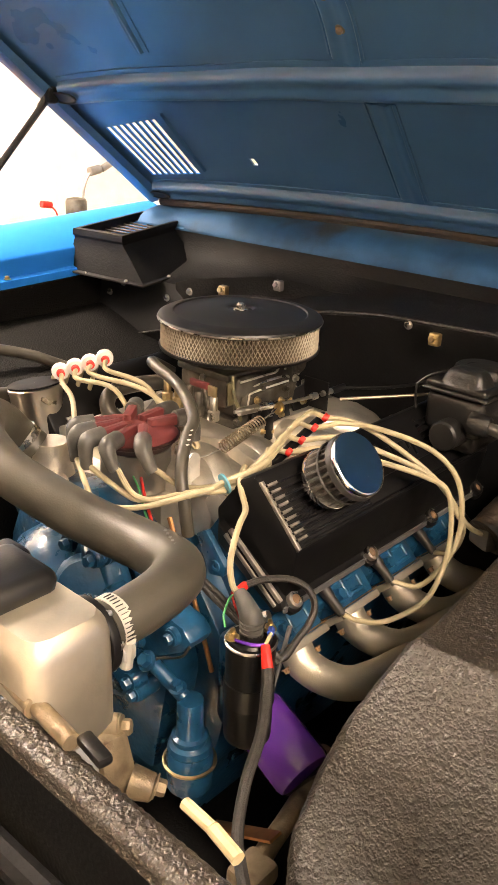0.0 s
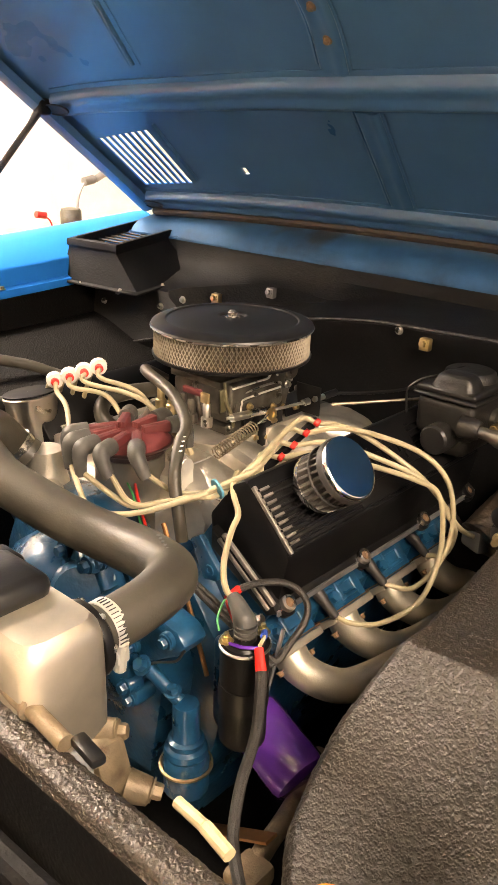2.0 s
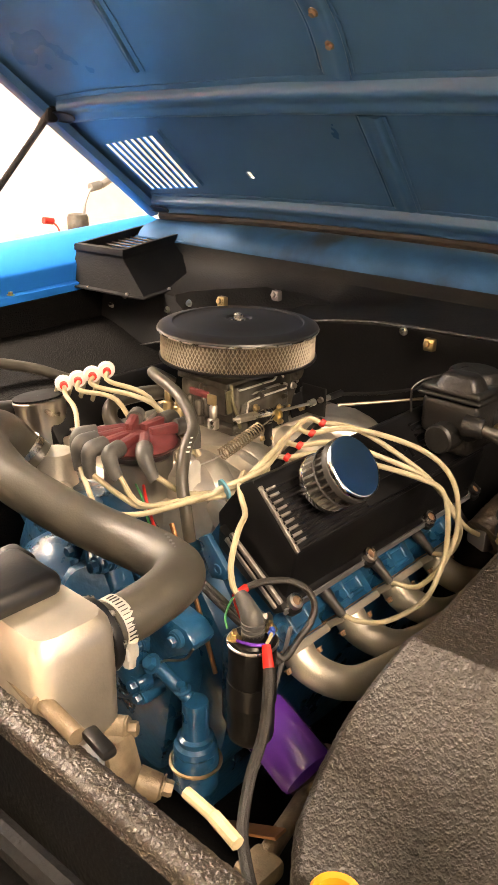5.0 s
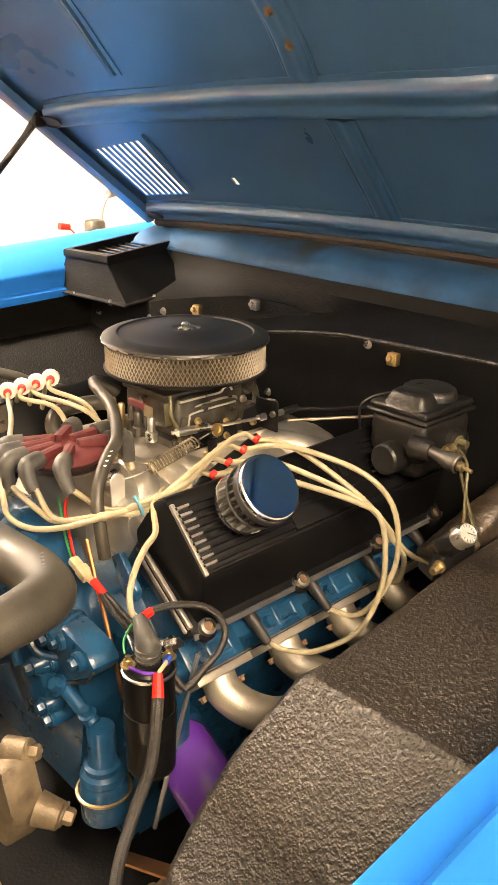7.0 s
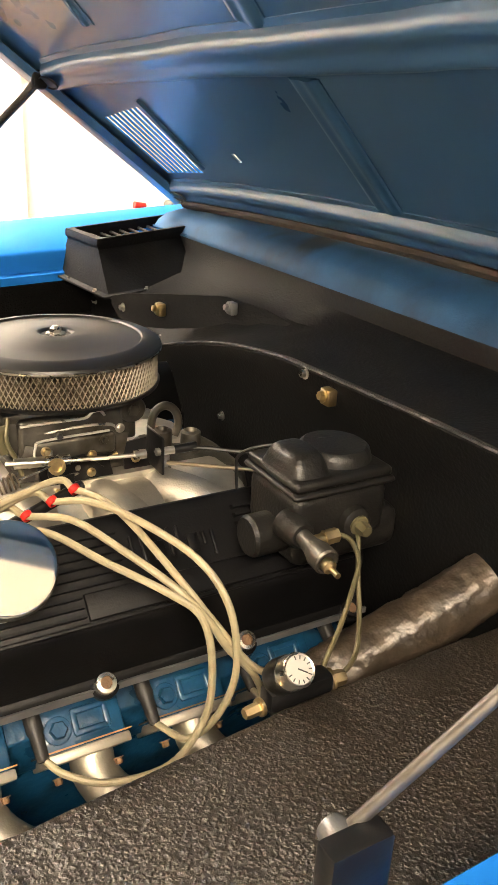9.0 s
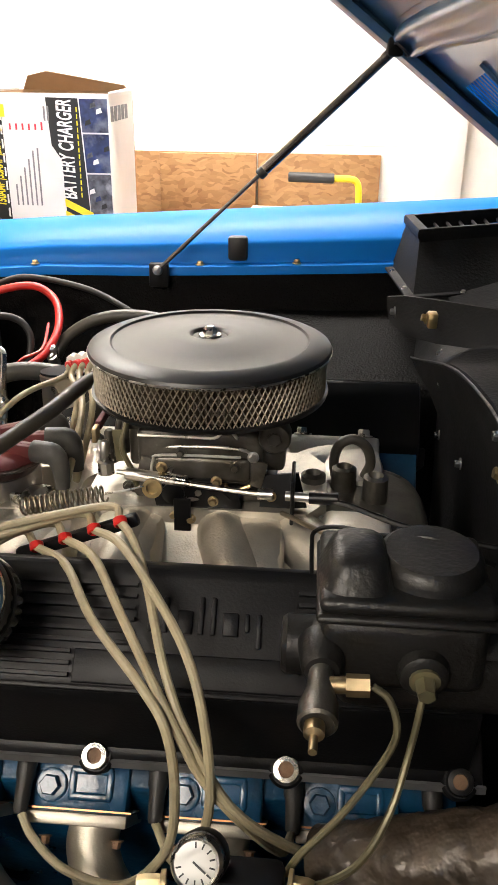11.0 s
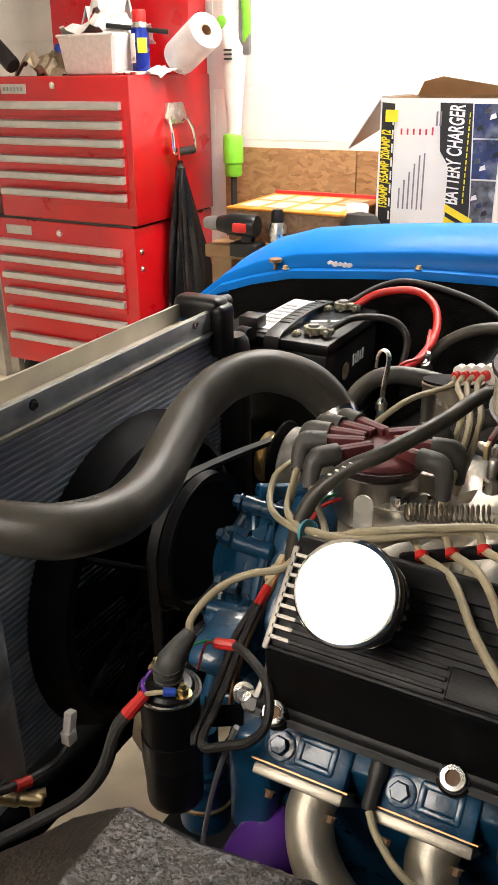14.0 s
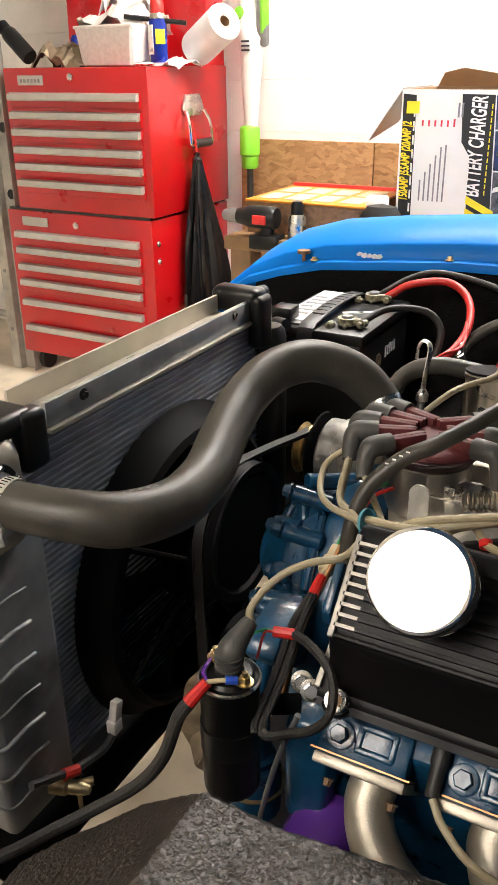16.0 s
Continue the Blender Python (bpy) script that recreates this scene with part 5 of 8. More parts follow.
bm = bounds(B(), (cx - 0.085, cy - 0.055, 0.944), (cx + 0.088, cy + 0.055, 0.955), 0.003)
lathe(bm, (cx, cy, 0.95), (0, 0, 1), [(0.062, 0), (0.064, 0.02), (0.06, 0.022)], 32)
part("air_horn", bm, ZINC, carb)
for x, y, r, h in ((0.07, -0.045, 0.011, 0.03), (-0.055, -0.05, 0.007, 0.02), (0.02, -0.052, 0.006, 0.016), (-0.02, -0.056, 0.005, 0.02), (0.045, -0.056, 0.005, 0.024)):
    part("screw_post", lathe(B(), (cx + x, cy + y, 0.925), (0, 0, 1), [(r, 0), (r, h), (r * 0.7, h + 0.003), (0, h + 0.003)], 14), ZINC, carb)
part("corner_post", bolt(lathe(B(), (cx + 0.074, cy - 0.045, 0.945), (0, -1, 0), [(0.017, 0), (0.017, 0.018), (0.015, 0.021)], 24), (cx + 0.074, cy - 0.065, 0.945), (0, -1, 0.1), 0.008, 0.003), ZINC, carb)
part("side_plate", bounds(bounds(B(), (cx - 0.07, cy - 0.064, 0.888), (cx + 0.062, cy - 0.05, 0.95), 0.007, 3), (cx - 0.055, cy - 0.068, 0.893), (cx + 0.05, cy - 0.06, 0.922), 0.006, 3), ZINC, carb, "flat zinc carburetor side casting")
part("rail", tube(B(), [(cx - 0.068, cy - 0.066, 0.944), (cx - 0.01, cy - 0.066, 0.944), (cx + 0.012, cy - 0.066, 0.944), (cx + 0.02, cy - 0.066, 0.95), (cx + 0.03, cy - 0.066, 0.951), (cx + 0.036, cy - 0.066, 0.944)], 0.0018, 8, 4), CLAMPM, carb)
part("rail", tube(B(), [(cx - 0.055, cy - 0.07, 0.9), (cx - 0.052, cy - 0.07, 0.917), (cx - 0.042, cy - 0.07, 0.924), (cx + 0.04, cy - 0.07, 0.925)], 0.0016, 8, 4), CLAMPM, carb)
part("pivot_plate", lathe(prism(B(), [(cx - 0.055, cy - 0.078, 0.9), (cx + 0.01, cy - 0.078, 0.898), (cx + 0.03, cy - 0.078, 0.88), (cx + 0.005, cy - 0.078, 0.868), (cx - 0.02, cy - 0.078, 0.85), (cx - 0.045, cy - 0.078, 0.85)], (0, 0.003, 0)), (cx - 0.03, cy - 0.078, 0.885), (0, -1, 0), [(0.012, 0), (0.012, 0.004), (0.006, 0.006), (0, 0.006)], 18), SATIN, carb, "black throttle lever plate")
for p in ((cx - 0.03, cy - 0.079, 0.86), (cx - 0.012, cy - 0.08, 0.856), (cx + 0.012, cy - 0.08, 0.878)):
    part("screw", bolt(B(), p, (0, -1, 0.1), 0.004, 0.006), BRASS, carb)
part("cable_bracket", box(B(), (cx + 0.095, cy - 0.085, 0.895), (0.004, 0.05, 0.05), 0.002), SATIN, carb, "black cable bracket plate")
part("hanger", prism(B(), [(cx + 0.06, cy - 0.06, 0.9), (cx + 0.1, cy - 0.06, 0.905), (cx + 0.11, cy - 0.07, 0.87), (cx + 0.06, cy - 0.07, 0.865)], (0, 0.003, 0)), SATIN, carb)
for pts, r, m in (([(cx - 0.09, cy - 0.075, 0.905), (cx - 0.02, cy - 0.09, 0.903), (cx + 0.06, cy - 0.1, 0.9), (cx + 0.075, cy - 0.1, 0.9)], 0.0028, STEEL), ([(cx - 0.08, cy - 0.06, 0.955), (cx - 0.085, cy - 0.068, 0.93), (cx - 0.075, cy - 0.07, 0.905), (cx - 0.07, cy - 0.07, 0.885)], 0.003, OLIVE), ([(cx - 0.04, cy - 0.062, 0.93), (cx + 0.01, cy - 0.066, 0.934), (cx + 0.045, cy - 0.064, 0.93), (cx + 0.05, cy - 0.06, 0.92)], 0.002, STEEL), ([(cx - 0.03, cy - 0.06, 0.915), (cx - 0.035, cy - 0.075, 0.9), (cx - 0.02, cy - 0.08, 0.88), (cx + 0.0, cy - 0.075, 0.878)], 0.0022, STEEL), ([(cx + 0.02, cy - 0.06, 0.895), (cx + 0.03, cy - 0.07, 0.885), (cx + 0.05, cy - 0.07, 0.893)], 0.0022, GOLD), ([(cx - 0.075, cy + 0.0, 0.94), (cx - 0.095, cy - 0.01, 0.945), (cx - 0.1, cy - 0.02, 0.93), (cx - 0.1, cy - 0.03, 0.9)], 0.0035, ZINC)):
    part("linkage", tube(B(), pts, r, 8, 4), m, carb)
for c, s, m in (((cx - 0.06, cy - 0.068, 0.897), (0.022, 0.003, 0.045), ZINC), ((cx - 0.035, cy - 0.07, 0.87), (0.03, 0.003, 0.045), SATIN), ((cx + 0.0, cy - 0.068, 0.88), (0.02, 0.003, 0.036), SATIN), ((cx + 0.02, cy - 0.075, 0.875), (0.04, 0.003, 0.03), SATIN), ((cx - 0.02, cy - 0.085, 0.862), (0.018, 0.003, 0.04), SATIN), ((cx - 0.088, cy - 0.064, 0.93), (0.012, 0.003, 0.036), OLIVE), ((cx + 0.05, cy - 0.063, 0.905), (0.03, 0.003, 0.03), ZINC), ((cx - 0.03, cy - 0.062, 0.918), (0.03, 0.003, 0.012), SATIN)):
    part("lever", box(B(), c, s, 0.001, Matrix.Rotation(radians(random.uniform(-25, 25)), 3, "Y")), m, carb, "")
for k in range(9):
    p = Vector((cx - 0.08 + 0.019 * k, cy - 0.068 - 0.004 * (k % 3), 0.885 + 0.014 * ((k * 5) % 4)))
    part("screw", bolt(B(), p, (0, -1, 0.1), 0.0042, 0.006), (ZINC, STEEL, BRASS)[k % 3], carb)
part("throttle_shaft", rod(B(), (cx - 0.08, cy - 0.075, 0.903), (cx - 0.015, cy - 0.083, 0.901), 0.0065, seg=12), STEEL, carb)
part("rod_end", rod(B(), (cx + 0.06, cy - 0.1, 0.9), (cx + 0.075, cy - 0.101, 0.9), 0.006, seg=12), STEEL, carb)
part("rod_end", rod(B(), (cx + 0.088, cy - 0.102, 0.9), (cx + 0.118, cy - 0.104, 0.9), 0.005, seg=12), STEEL, carb)
part("name_plate", bounds(B(), (cx - 0.118, cy - 0.045, 0.938), (cx - 0.112, cy - 0.008, 0.948), 0.001), CAPRED, carb, "small red carburetor name plate")
part("tag", bounds(B(), (cx - 0.118, cy - 0.062, 0.93), (cx - 0.113, cy - 0.046, 0.946), 0.001), BRASS, carb)
for x, y in ((-0.105, 0.03), (-0.1, 0.06), (-0.11, -0.02), (-0.108, -0.05), (-0.1, 0.01)):
    part("fitting", lathe(B(), (cx + x, cy + y, 0.89), (0, 0, 1), [(0.009, 0), (0.009, 0.014), (0.006, 0.016), (0.006, 0.035), (0.004, 0.038), (0, 0.038)], 10), random.choice((STEEL, BRASS, ZINC)), carb)
cable = thing("throttle_cable", (0.4, 0.15, 0.9), "black throttle cable with a bright adjuster", "cable")
part("sleeve", tube(B(), [(cx + 0.118, cy - 0.104, 0.9), (0.38, 0.185, 0.9), (0.43, 0.16, 0.895), (0.5, 0.14, 0.89), (0.552, 0.13, 0.89)], 0.003, 8), SATIN, cable)
part("ferrule", rod(B(), (cx + 0.112, cy - 0.104, 0.9), (0.37, 0.193, 0.902), 0.006, seg=12), SATIN, cable)
rod_t = thing("clutch_rod", (0.4, 0.12, 0.93), "bright steel rod in a cast bracket by the firewall", "rod")
part("shaft", rod(B(), (0.315, 0.16, 0.902), (0.42, 0.05, 0.915), 0.0026, seg=10), SPRINGM, rod_t)

# air cleaner
ac = thing("air_cleaner", (0.229, 0.302, 0.97), "round open-element air cleaner with a black dished lid", "air cleaner")
AX = Vector((0.229, 0.302, 0))
Zt = Vector((0, 0, 1))
part("base", lathe(B(), AX + Zt * 0.968, Zt, [(0.06, 0), (0.11, 0.002), (0.126, 0.005), (0.1275, 0.009), (0.12, 0.011), (0.06, 0.008), (0.06, 0)], 64), SATIN, ac)
bm = B()
rings = []
for z in (0.977, 1.018):
    rings.append([AX + Zt * z + (0.1205 if k % 2 else 0.112) * Vector((math.cos(6.28318531 * k / 260), math.sin(6.28318531 * k / 260), 0)) for k in range(260)])
part("paper_element", loft(bm, rings, closed=True), PLEAT, ac, "tan pleated paper element")
bm = B()
NW, R0 = 118, 0.1235
for s in (1, -1):
    for k in range(NW):
        row = []
        for i in range(7):
            h = i / 6
            a = 6.28318531 * (k / NW + s * (0.03 * h))
            zz = 0.976 + 0.043 * h
            c = AX + Zt * zz + R0 * Vector((math.cos(a), math.sin(a), 0))
            o, w = Vector((math.cos(a), math.sin(a), 0)), Vector((-math.sin(a), math.cos(a), 0))
            row.append([c + w * 0.0008, c + o * 0.001, c - w * 0.0008, c - o * 0.0008])
        loft(bm, row, closed=True)
tagged(part("wire_mesh", bm, MESH, ac, "expanded brass-grey wire mesh"), kind="stuff")
part("lid", lathe(B(), AX + Zt * 1.0, Zt, [(0.1, 0.014), (0.124, 0.0165), (0.1285, 0.0185), (0.1295, 0.0215), (0.128, 0.0245), (0.122, 0.0275), (0.108, 0.0305), (0.1055, 0.0305), (0.1035, 0.0285), (0.101, 0.0282), (0.07, 0.0315), (0.04, 0.034), (0.024, 0.0355), (0.021, 0.035), (0.018, 0.0325), (0, 0.0325)], 96), LID, ac, "black dished lid")
part("lid_edge", lathe(B(), AX + Zt * 1.0, Zt, [(0.128, 0.0182), (0.1297, 0.0192), (0.1299, 0.0208), (0.129, 0.0212), (0.128, 0.0182)], 96), STEEL, ac, "thin bright lid edge")
part("wing_nut", lathe(lathe(B(), AX + Zt * 1.032, Zt, [(0.012, 0), (0.012, 0.002), (0.008, 0.003)], 16), AX + Zt * 1.034, Zt, [(0.0075, 0), (0.0075, 0.006), (0.004, 0.009), (0, 0.009)], 6), STEEL, ac, "bright centre nut")

# distributor
dist = thing("distributor", (-0.012, 0.272, 0.8), "distributor with an oxide-red cap and grey boots", "distributor")
DC = Vector((-0.012, 0.272, 0))
part("body", lathe(B(), DC + Zt * 0.79, Zt, [(0.03, 0), (0.034, 0.01), (0.038, 0.026), (0.047, 0.03), (0.05, 0.034), (0.05, 0.092), (0.046, 0.095)], 36), DISTM, dist, "machined aluminium distributor body")
part("cap_skirt", lathe(B(), DC + Zt * 0.884, Zt, [(0.05, 0), (0.053, 0.003), (0.055, 0.008), (0.061, 0.012), (0.062, 0.015), (0.05, 0.018)], 36), shade("dark_cap_plastic", (0.03, 0.012, 0.011), 0.45, 0, 0.2, 60, 0.1, 300), dist)
part("cap", lathe(B(), DC + Zt * 0.897, Zt, [(0.058, 0), (0.059, 0.004), (0.055, 0.008), (0.047, 0.0105), (0.03, 0.0125), (0.016, 0.014), (0.012, 0.013), (0, 0.013)], 36), CAPRED, dist, "oxide-red cap")
BOOTS = []
# place round the cap and heading of each tower: five side by side to the front, three to the rear
FAN = ((-24, -12), (14, 8), (58, 38), (126, 156), (153, 170), (180, 183), (208, 199), (243, 228))
for k, (at, to) in enumerate(FAN):
    at, to = radians(at), radians(to)
    d = Vector((math.cos(to), math.sin(to), 0))
    s = Vector((-math.sin(to), math.cos(to), 0))
    root = DC + Vector((math.cos(at), math.sin(at), 0)) * 0.045
    rot = Matrix((d, s, Zt)).transposed()
    part("tower", box(B(), root + Zt * 0.912, (0.056, 0.013, 0.015), 0.002, rot), CAPRED, dist)
    part("rib", box(B(), root + Zt * 0.9165 - d * 0.004, (0.05, 0.0045, 0.007), 0.001, rot), CAPRED, dist)
    lean = Vector((0.35, -1, 0)).normalized() * (0.016 if k in (6, 7) else 0.003)
    tip = root + Zt * (0.874 if k not in (6, 7) else 0.882) + d * 0.045 + lean
    bm = tube(B(), [root + Zt * 0.912 + d * 0.014, root + Zt * 0.912 + d * 0.026, root + Zt * 0.9115 + d * 0.036, root + Zt * 0.907 + d * 0.0415 + lean * 0.1, root + Zt * 0.9 + d * 0.044 + lean * 0.35, root + Zt * 0.888 + d * 0.045 + lean * 0.7, tip], lambda w: 0.0122 - 0.0042 * max(0.0, (w - 0.35) / 0.65), 16, 4)
    part("boot", bm, BOOT, dist, "grey elbow boot")
    BOOTS.append(tip)
part("clip", box(B(), DC + Vector((0.04, -0.05, 0.85)), (0.012, 0.006, 0.05), 0.002), STEEL, dist)
part("vacuum_can", lathe(B(), DC + Vector((0.05, -0.03, 0.845)), (0.8, -0.5, 0.1), [(0.0, 0), (0.028, 0.002), (0.03, 0.01), (0.03, 0.02), (0.012, 0.03), (0.006, 0.05), (0, 0.05)], 22), STEEL, dist)

# headers
hdr = thing("exhaust_header", (0.2, -0.05, 0.55), "satin tan-silver coated tube exhaust header", "exhaust header")
EX = Vector((0, -0.707, -0.707))
for k, x in enumerate(PORTS):
    bm = prism(B(), [(x - 0.02, -0.0185, 0.6885), (x - 0.02, 0.04, 0.63), (x + 0.072, 0.04, 0.63), (x + 0.072, -0.0185, 0.6885)], EX * 0.011, 0.002)
    part("flange", bm, HEADER, hdr)
    bm = prism(B(), [(x - 0.025, -0.0165, 0.6885), (x - 0.025, 0.03, 0.642), (x + 0.075, 0.03, 0.642), (x + 0.075, -0.0165, 0.6885)], EX * -0.0015)
    part("gasket", bm, COPPER, hdr, "copper gasket")
    xp = x + 0.036
    p0 = Vector((xp, 0.004, 0.652))
    pts = [p0, p0 + EX * 0.022, (xp + 0.016, -0.036, 0.618), (xp + 0.048, -0.058, 0.602), (xp + 0.095, -0.073, 0.598), (xp + 0.15, -0.085, 0.6 + 0.004 * k), (xp + 0.24, -0.088, 0.585)]
    if k == 3:
        pts = pts[:4] + [(xp + 0.06, -0.08, 0.57), (xp + 0.09, -0.08, 0.5)]
    part("tube", tube(B(), pts, 0.024, 22, 6), HEADER, hdr)
    for dx in (-0.006, 0.06):
        part("bolt", bolt(B(), Vector((x + dx, -0.005, 0.66)) + EX * 0.012, EX, 0.0042, 0.006), RUST, hdr, "rusty header bolt")
part("collector", tube(B(), [(0.36, -0.085, 0.56), (0.42, -0.08, 0.48), (0.45, -0.07, 0.38)], 0.045, 20), HEADER, hdr)

# radiator hose
hs = thing("radiator_hose", (-0.2, 0.1, 0.9), "thick black moulded upper radiator hose with worm clamps", "radiator hose")
HP = [(-0.338, -0.068, 0.906), (-0.3, -0.068, 0.907), (-0.255, -0.06, 0.907), (-0.218, -0.034, 0.9), (-0.201, 0.02, 0.891), (-0.201, 0.063, 0.889), (-0.208, 0.11, 0.892), (-0.219, 0.15, 0.9), (-0.229, 0.195, 0.911), (-0.236, 0.24, 0.923), (-0.228, 0.3, 0.94), (-0.198, 0.35, 0.944), (-0.156, 0.388, 0.923), (-0.12, 0.4, 0.888), (-0.1, 0.385, 0.866)]
part("hose", tube(B(), HP, lambda w: 0.0247 + 0.0033 * min(1, max(0, (w - 0.1) * 8)) * min(1, max(0, (0.97 - w) * 12)), 26, 7, wobble=0.015), HOSE, hs)
bm = ringclamp(B(), (-0.328, -0.067, 0.906), (1, 0.05, 0), 0.0248, 0.013)
band = part("clamp", bm, CLAMPM, hs, "bright worm-drive clamp")
part("clamp_screw", rod(bounds(B(), (-0.335, -0.092, 0.878), (-0.32, -0.074, 0.893), 0.003), (-0.3275, -0.09, 0.9), (-0.3275, -0.085, 0.87), 0.0062, seg=10), CLAMPM, band)
for k in range(16):
    a = radians(80 + 9 * k)
    part("slot", box(B(), (-0.328, -0.067 + 0.0261 * math.cos(a), 0.906 + 0.0261 * math.sin(a)), (0.008, 0.0006, 0.0016), 0, Matrix.Rotation(a + radians(90), 3, "X")), DARK, band)
band = part("clamp", ringclamp(B(), (-0.112, 0.396, 0.882), (0.6, -0.3, -0.8), 0.0245), STEEL, hs)
for k in range(6):
    part("print_mark", box(B(), Vector((-0.222 + 0.004 * k, -0.038 + 0.008 * k, 0.9275 - 0.0008 * k)), (0.004, 0.003, 0.0006), 0, Matrix.Rotation(radians(40), 3, "Z")), GREYM, hs)

# vacuum and heater hoses
vh = thing("breather_hose", (0.0, 0.17, 0.9), "thin black rubber breather hose with white print", "hose", "thin hoses")
part("hose", tube(B(), [(0.14, 0.36, 0.935), (0.11, 0.37, 0.955), (0.085, 0.34, 0.962), (0.06, 0.26, 0.954), (0.02, 0.19, 0.938), (-0.011, 0.17, 0.922), (-0.04, 0.15, 0.89), (-0.05, 0.132, 0.85), (-0.05, 0.125, 0.81)], 0.0085, 14), HOSE, vh)
for k in range(4):
    part("print_mark", box(B(), Vector((-0.005 - 0.006 * k, 0.168 - 0.004 * k, 0.932 - 0.004 * k)), (0.004, 0.003, 0.001)), LABELW, vh)
for pts, r in (([(0.16, 0.4, 0.905), (0.11, 0.42, 0.905), (0.072, 0.43, 0.897), (0.054, 0.415, 0.878), (0.07, 0.398, 0.857), (0.115, 0.4, 0.85), (0.2, 0.45, 0.85)], 0.0125), ([(-0.16, 0.52, 0.82), (-0.14, 0.58, 0.86), (-0.09, 0.6, 0.875), (0.0, 0.62, 0.86), (0.1, 0.64, 0.84), (0.4, 0.62, 0.82)], 0.014), ([(-0.14, 0.895, 0.79), (-0.116, 0.9, 0.832), (-0.062, 0.905, 0.866), (0.008, 0.905, 0.878), (0.09, 0.89, 0.87), (0.2, 0.85, 0.84), (0.3, 0.8, 0.8), (0.5, 0.72, 0.78)], 0.011)):
    single("heater_hose", tube(B(), pts, r, 14), HOSE, "black rubber heater hose in the bay", "hose", "heater hoses")

# return spring with its tab
sp = thing("throttle_spring", (0.01, 0.178, 0.87), "bright throttle return spring on a zinc tab", "spring")
sa, sb = Vector((0.055, 0.169, 0.889)), Vector((0.14, 0.172, 0.907))
a, u, v = frame_of(sb - sa)
pts = [sa + (sb - sa) * (k / 150) + 0.0088 * (math.cos(k * 0.7) * u + math.sin(k * 0.7) * v) for k in range(151)]
part("coil", tube(B(), pts, 0.0011, 6, 1), SPRINGM, sp)
part("wire", tube(B(), [(0.012, 0.178, 0.882), (0.035, 0.172, 0.885), (0.055, 0.169, 0.889)], 0.0011, 6), STEEL, sp)
part("wire", tube(B(), [sb, (0.165, 0.174, 0.912), (0.18, 0.178, 0.915)], 0.0011, 6), STEEL, sp)
part("tab", lathe(box(B(), (0.008, 0.176, 0.865), (0.022, 0.003, 0.034), 0.001), (0.008, 0.1775, 0.882), (0, -1, 0.1), [(0.011, 0), (0.011, 0.003), (0.004, 0.003)], 16), CLAMPM, sp)
part("eye", lathe(B(), (0.186, 0.18, 0.912), (0, -1, 0.2), [(0.006, 0), (0.01, 0), (0.01, 0.004), (0.006, 0.004), (0.006, 0)], 16), GOLD, sp)

# ignition leads
def lead(pts, plug=None, label="beige silicone ignition lead with a grey boot"):
    t = thing("ignition_lead", pts[0], label, "ignition lead", "ignition leads")
    part("cable", tube(B(), pts, 0.0039, 10, 6), LEAD, t)
    if plug:
        part("plug_boot", lathe(B(), plug + Vector((0, 0.0, 0.022)), (0.02, -0.78, -0.6), [(0.009, 0), (0.009, 0.024), (0.0075, 0.028), (0.0065, 0.052), (0.005, 0.055), (0.0, 0.055)], 14), RUBBER, t, "dark rubber spark plug boot")


lb = thing("lead_separator", (0.13, 0.1, 0.9), "black ignition lead separator with red clips", "lead separator", "lead separators")
s0, s1 = Vector((0.075, 0.1, 0.88)), Vector((0.19, 0.093, 0.925))
bm = box(B(), (s0 + s1) / 2, ((s1 - s0).length, 0.01, 0.013), 0.004, Matrix.Rotation(-math.atan2(0.045, 0.115), 3, "Y"))
part("bar", bm, SATIN, lb)
SEP = [Vector((0.098, 0.092, 0.893)), Vector((0.125, 0.092, 0.903)), Vector((0.152, 0.092, 0.914)), Vector((0.176, 0.092, 0.923))]
for p in SEP:
    part("clip", lathe(B(), p + Vector((0, -0.007, 0.004)), (0.3, -0.8, -0.5), [(0.0048, -0.004), (0.0062, -0.003), (0.0062, 0.003), (0.0048, 0.004), (0.0048, -0.004)], 14), RED, lb, "red clip ring")
TIE = Vector((-0.018, 0.093, 0.885))
WOUT = [
    [(0.135, 0.05, 0.903), (0.172, -0.008, 0.892), (0.22, -0.056, 0.87), (0.243, -0.08, 0.85), (0.25, -0.09, 0.80), (0.242, -0.093, 0.742), (0.205, -0.09, 0.695), (0.15, -0.066, 0.676), (0.115, -0.042, 0.681), (0.1, -0.026, 0.691)],
    [(0.16, 0.05, 0.912), (0.192, 0.0, 0.897), (0.228, -0.052, 0.872), (0.252, -0.076, 0.842), (0.27, -0.084, 0.81), (0.3, -0.086, 0.77), (0.33, -0.06, 0.71), (0.338, -0.026, 0.692)],
    [(0.18, 0.055, 0.926), (0.212, 0.012, 0.92), (0.253, -0.045, 0.895), (0.272, -0.08, 0.855), (0.276, -0.092, 0.79), (0.262, -0.086, 0.735), (0.24, -0.06, 0.69), (0.2195, -0.026, 0.691)],
    [(0.195, 0.055, 0.925), (0.212, 0.018, 0.911), (0.237, -0.044, 0.873), (0.26, -0.073, 0.836), (0.3, -0.09, 0.78), (0.37, -0.085, 0.735), (0.43, -0.05, 0.705), (0.4585, -0.026, 0.692)],
]
order = (5, 4, 6, 7)
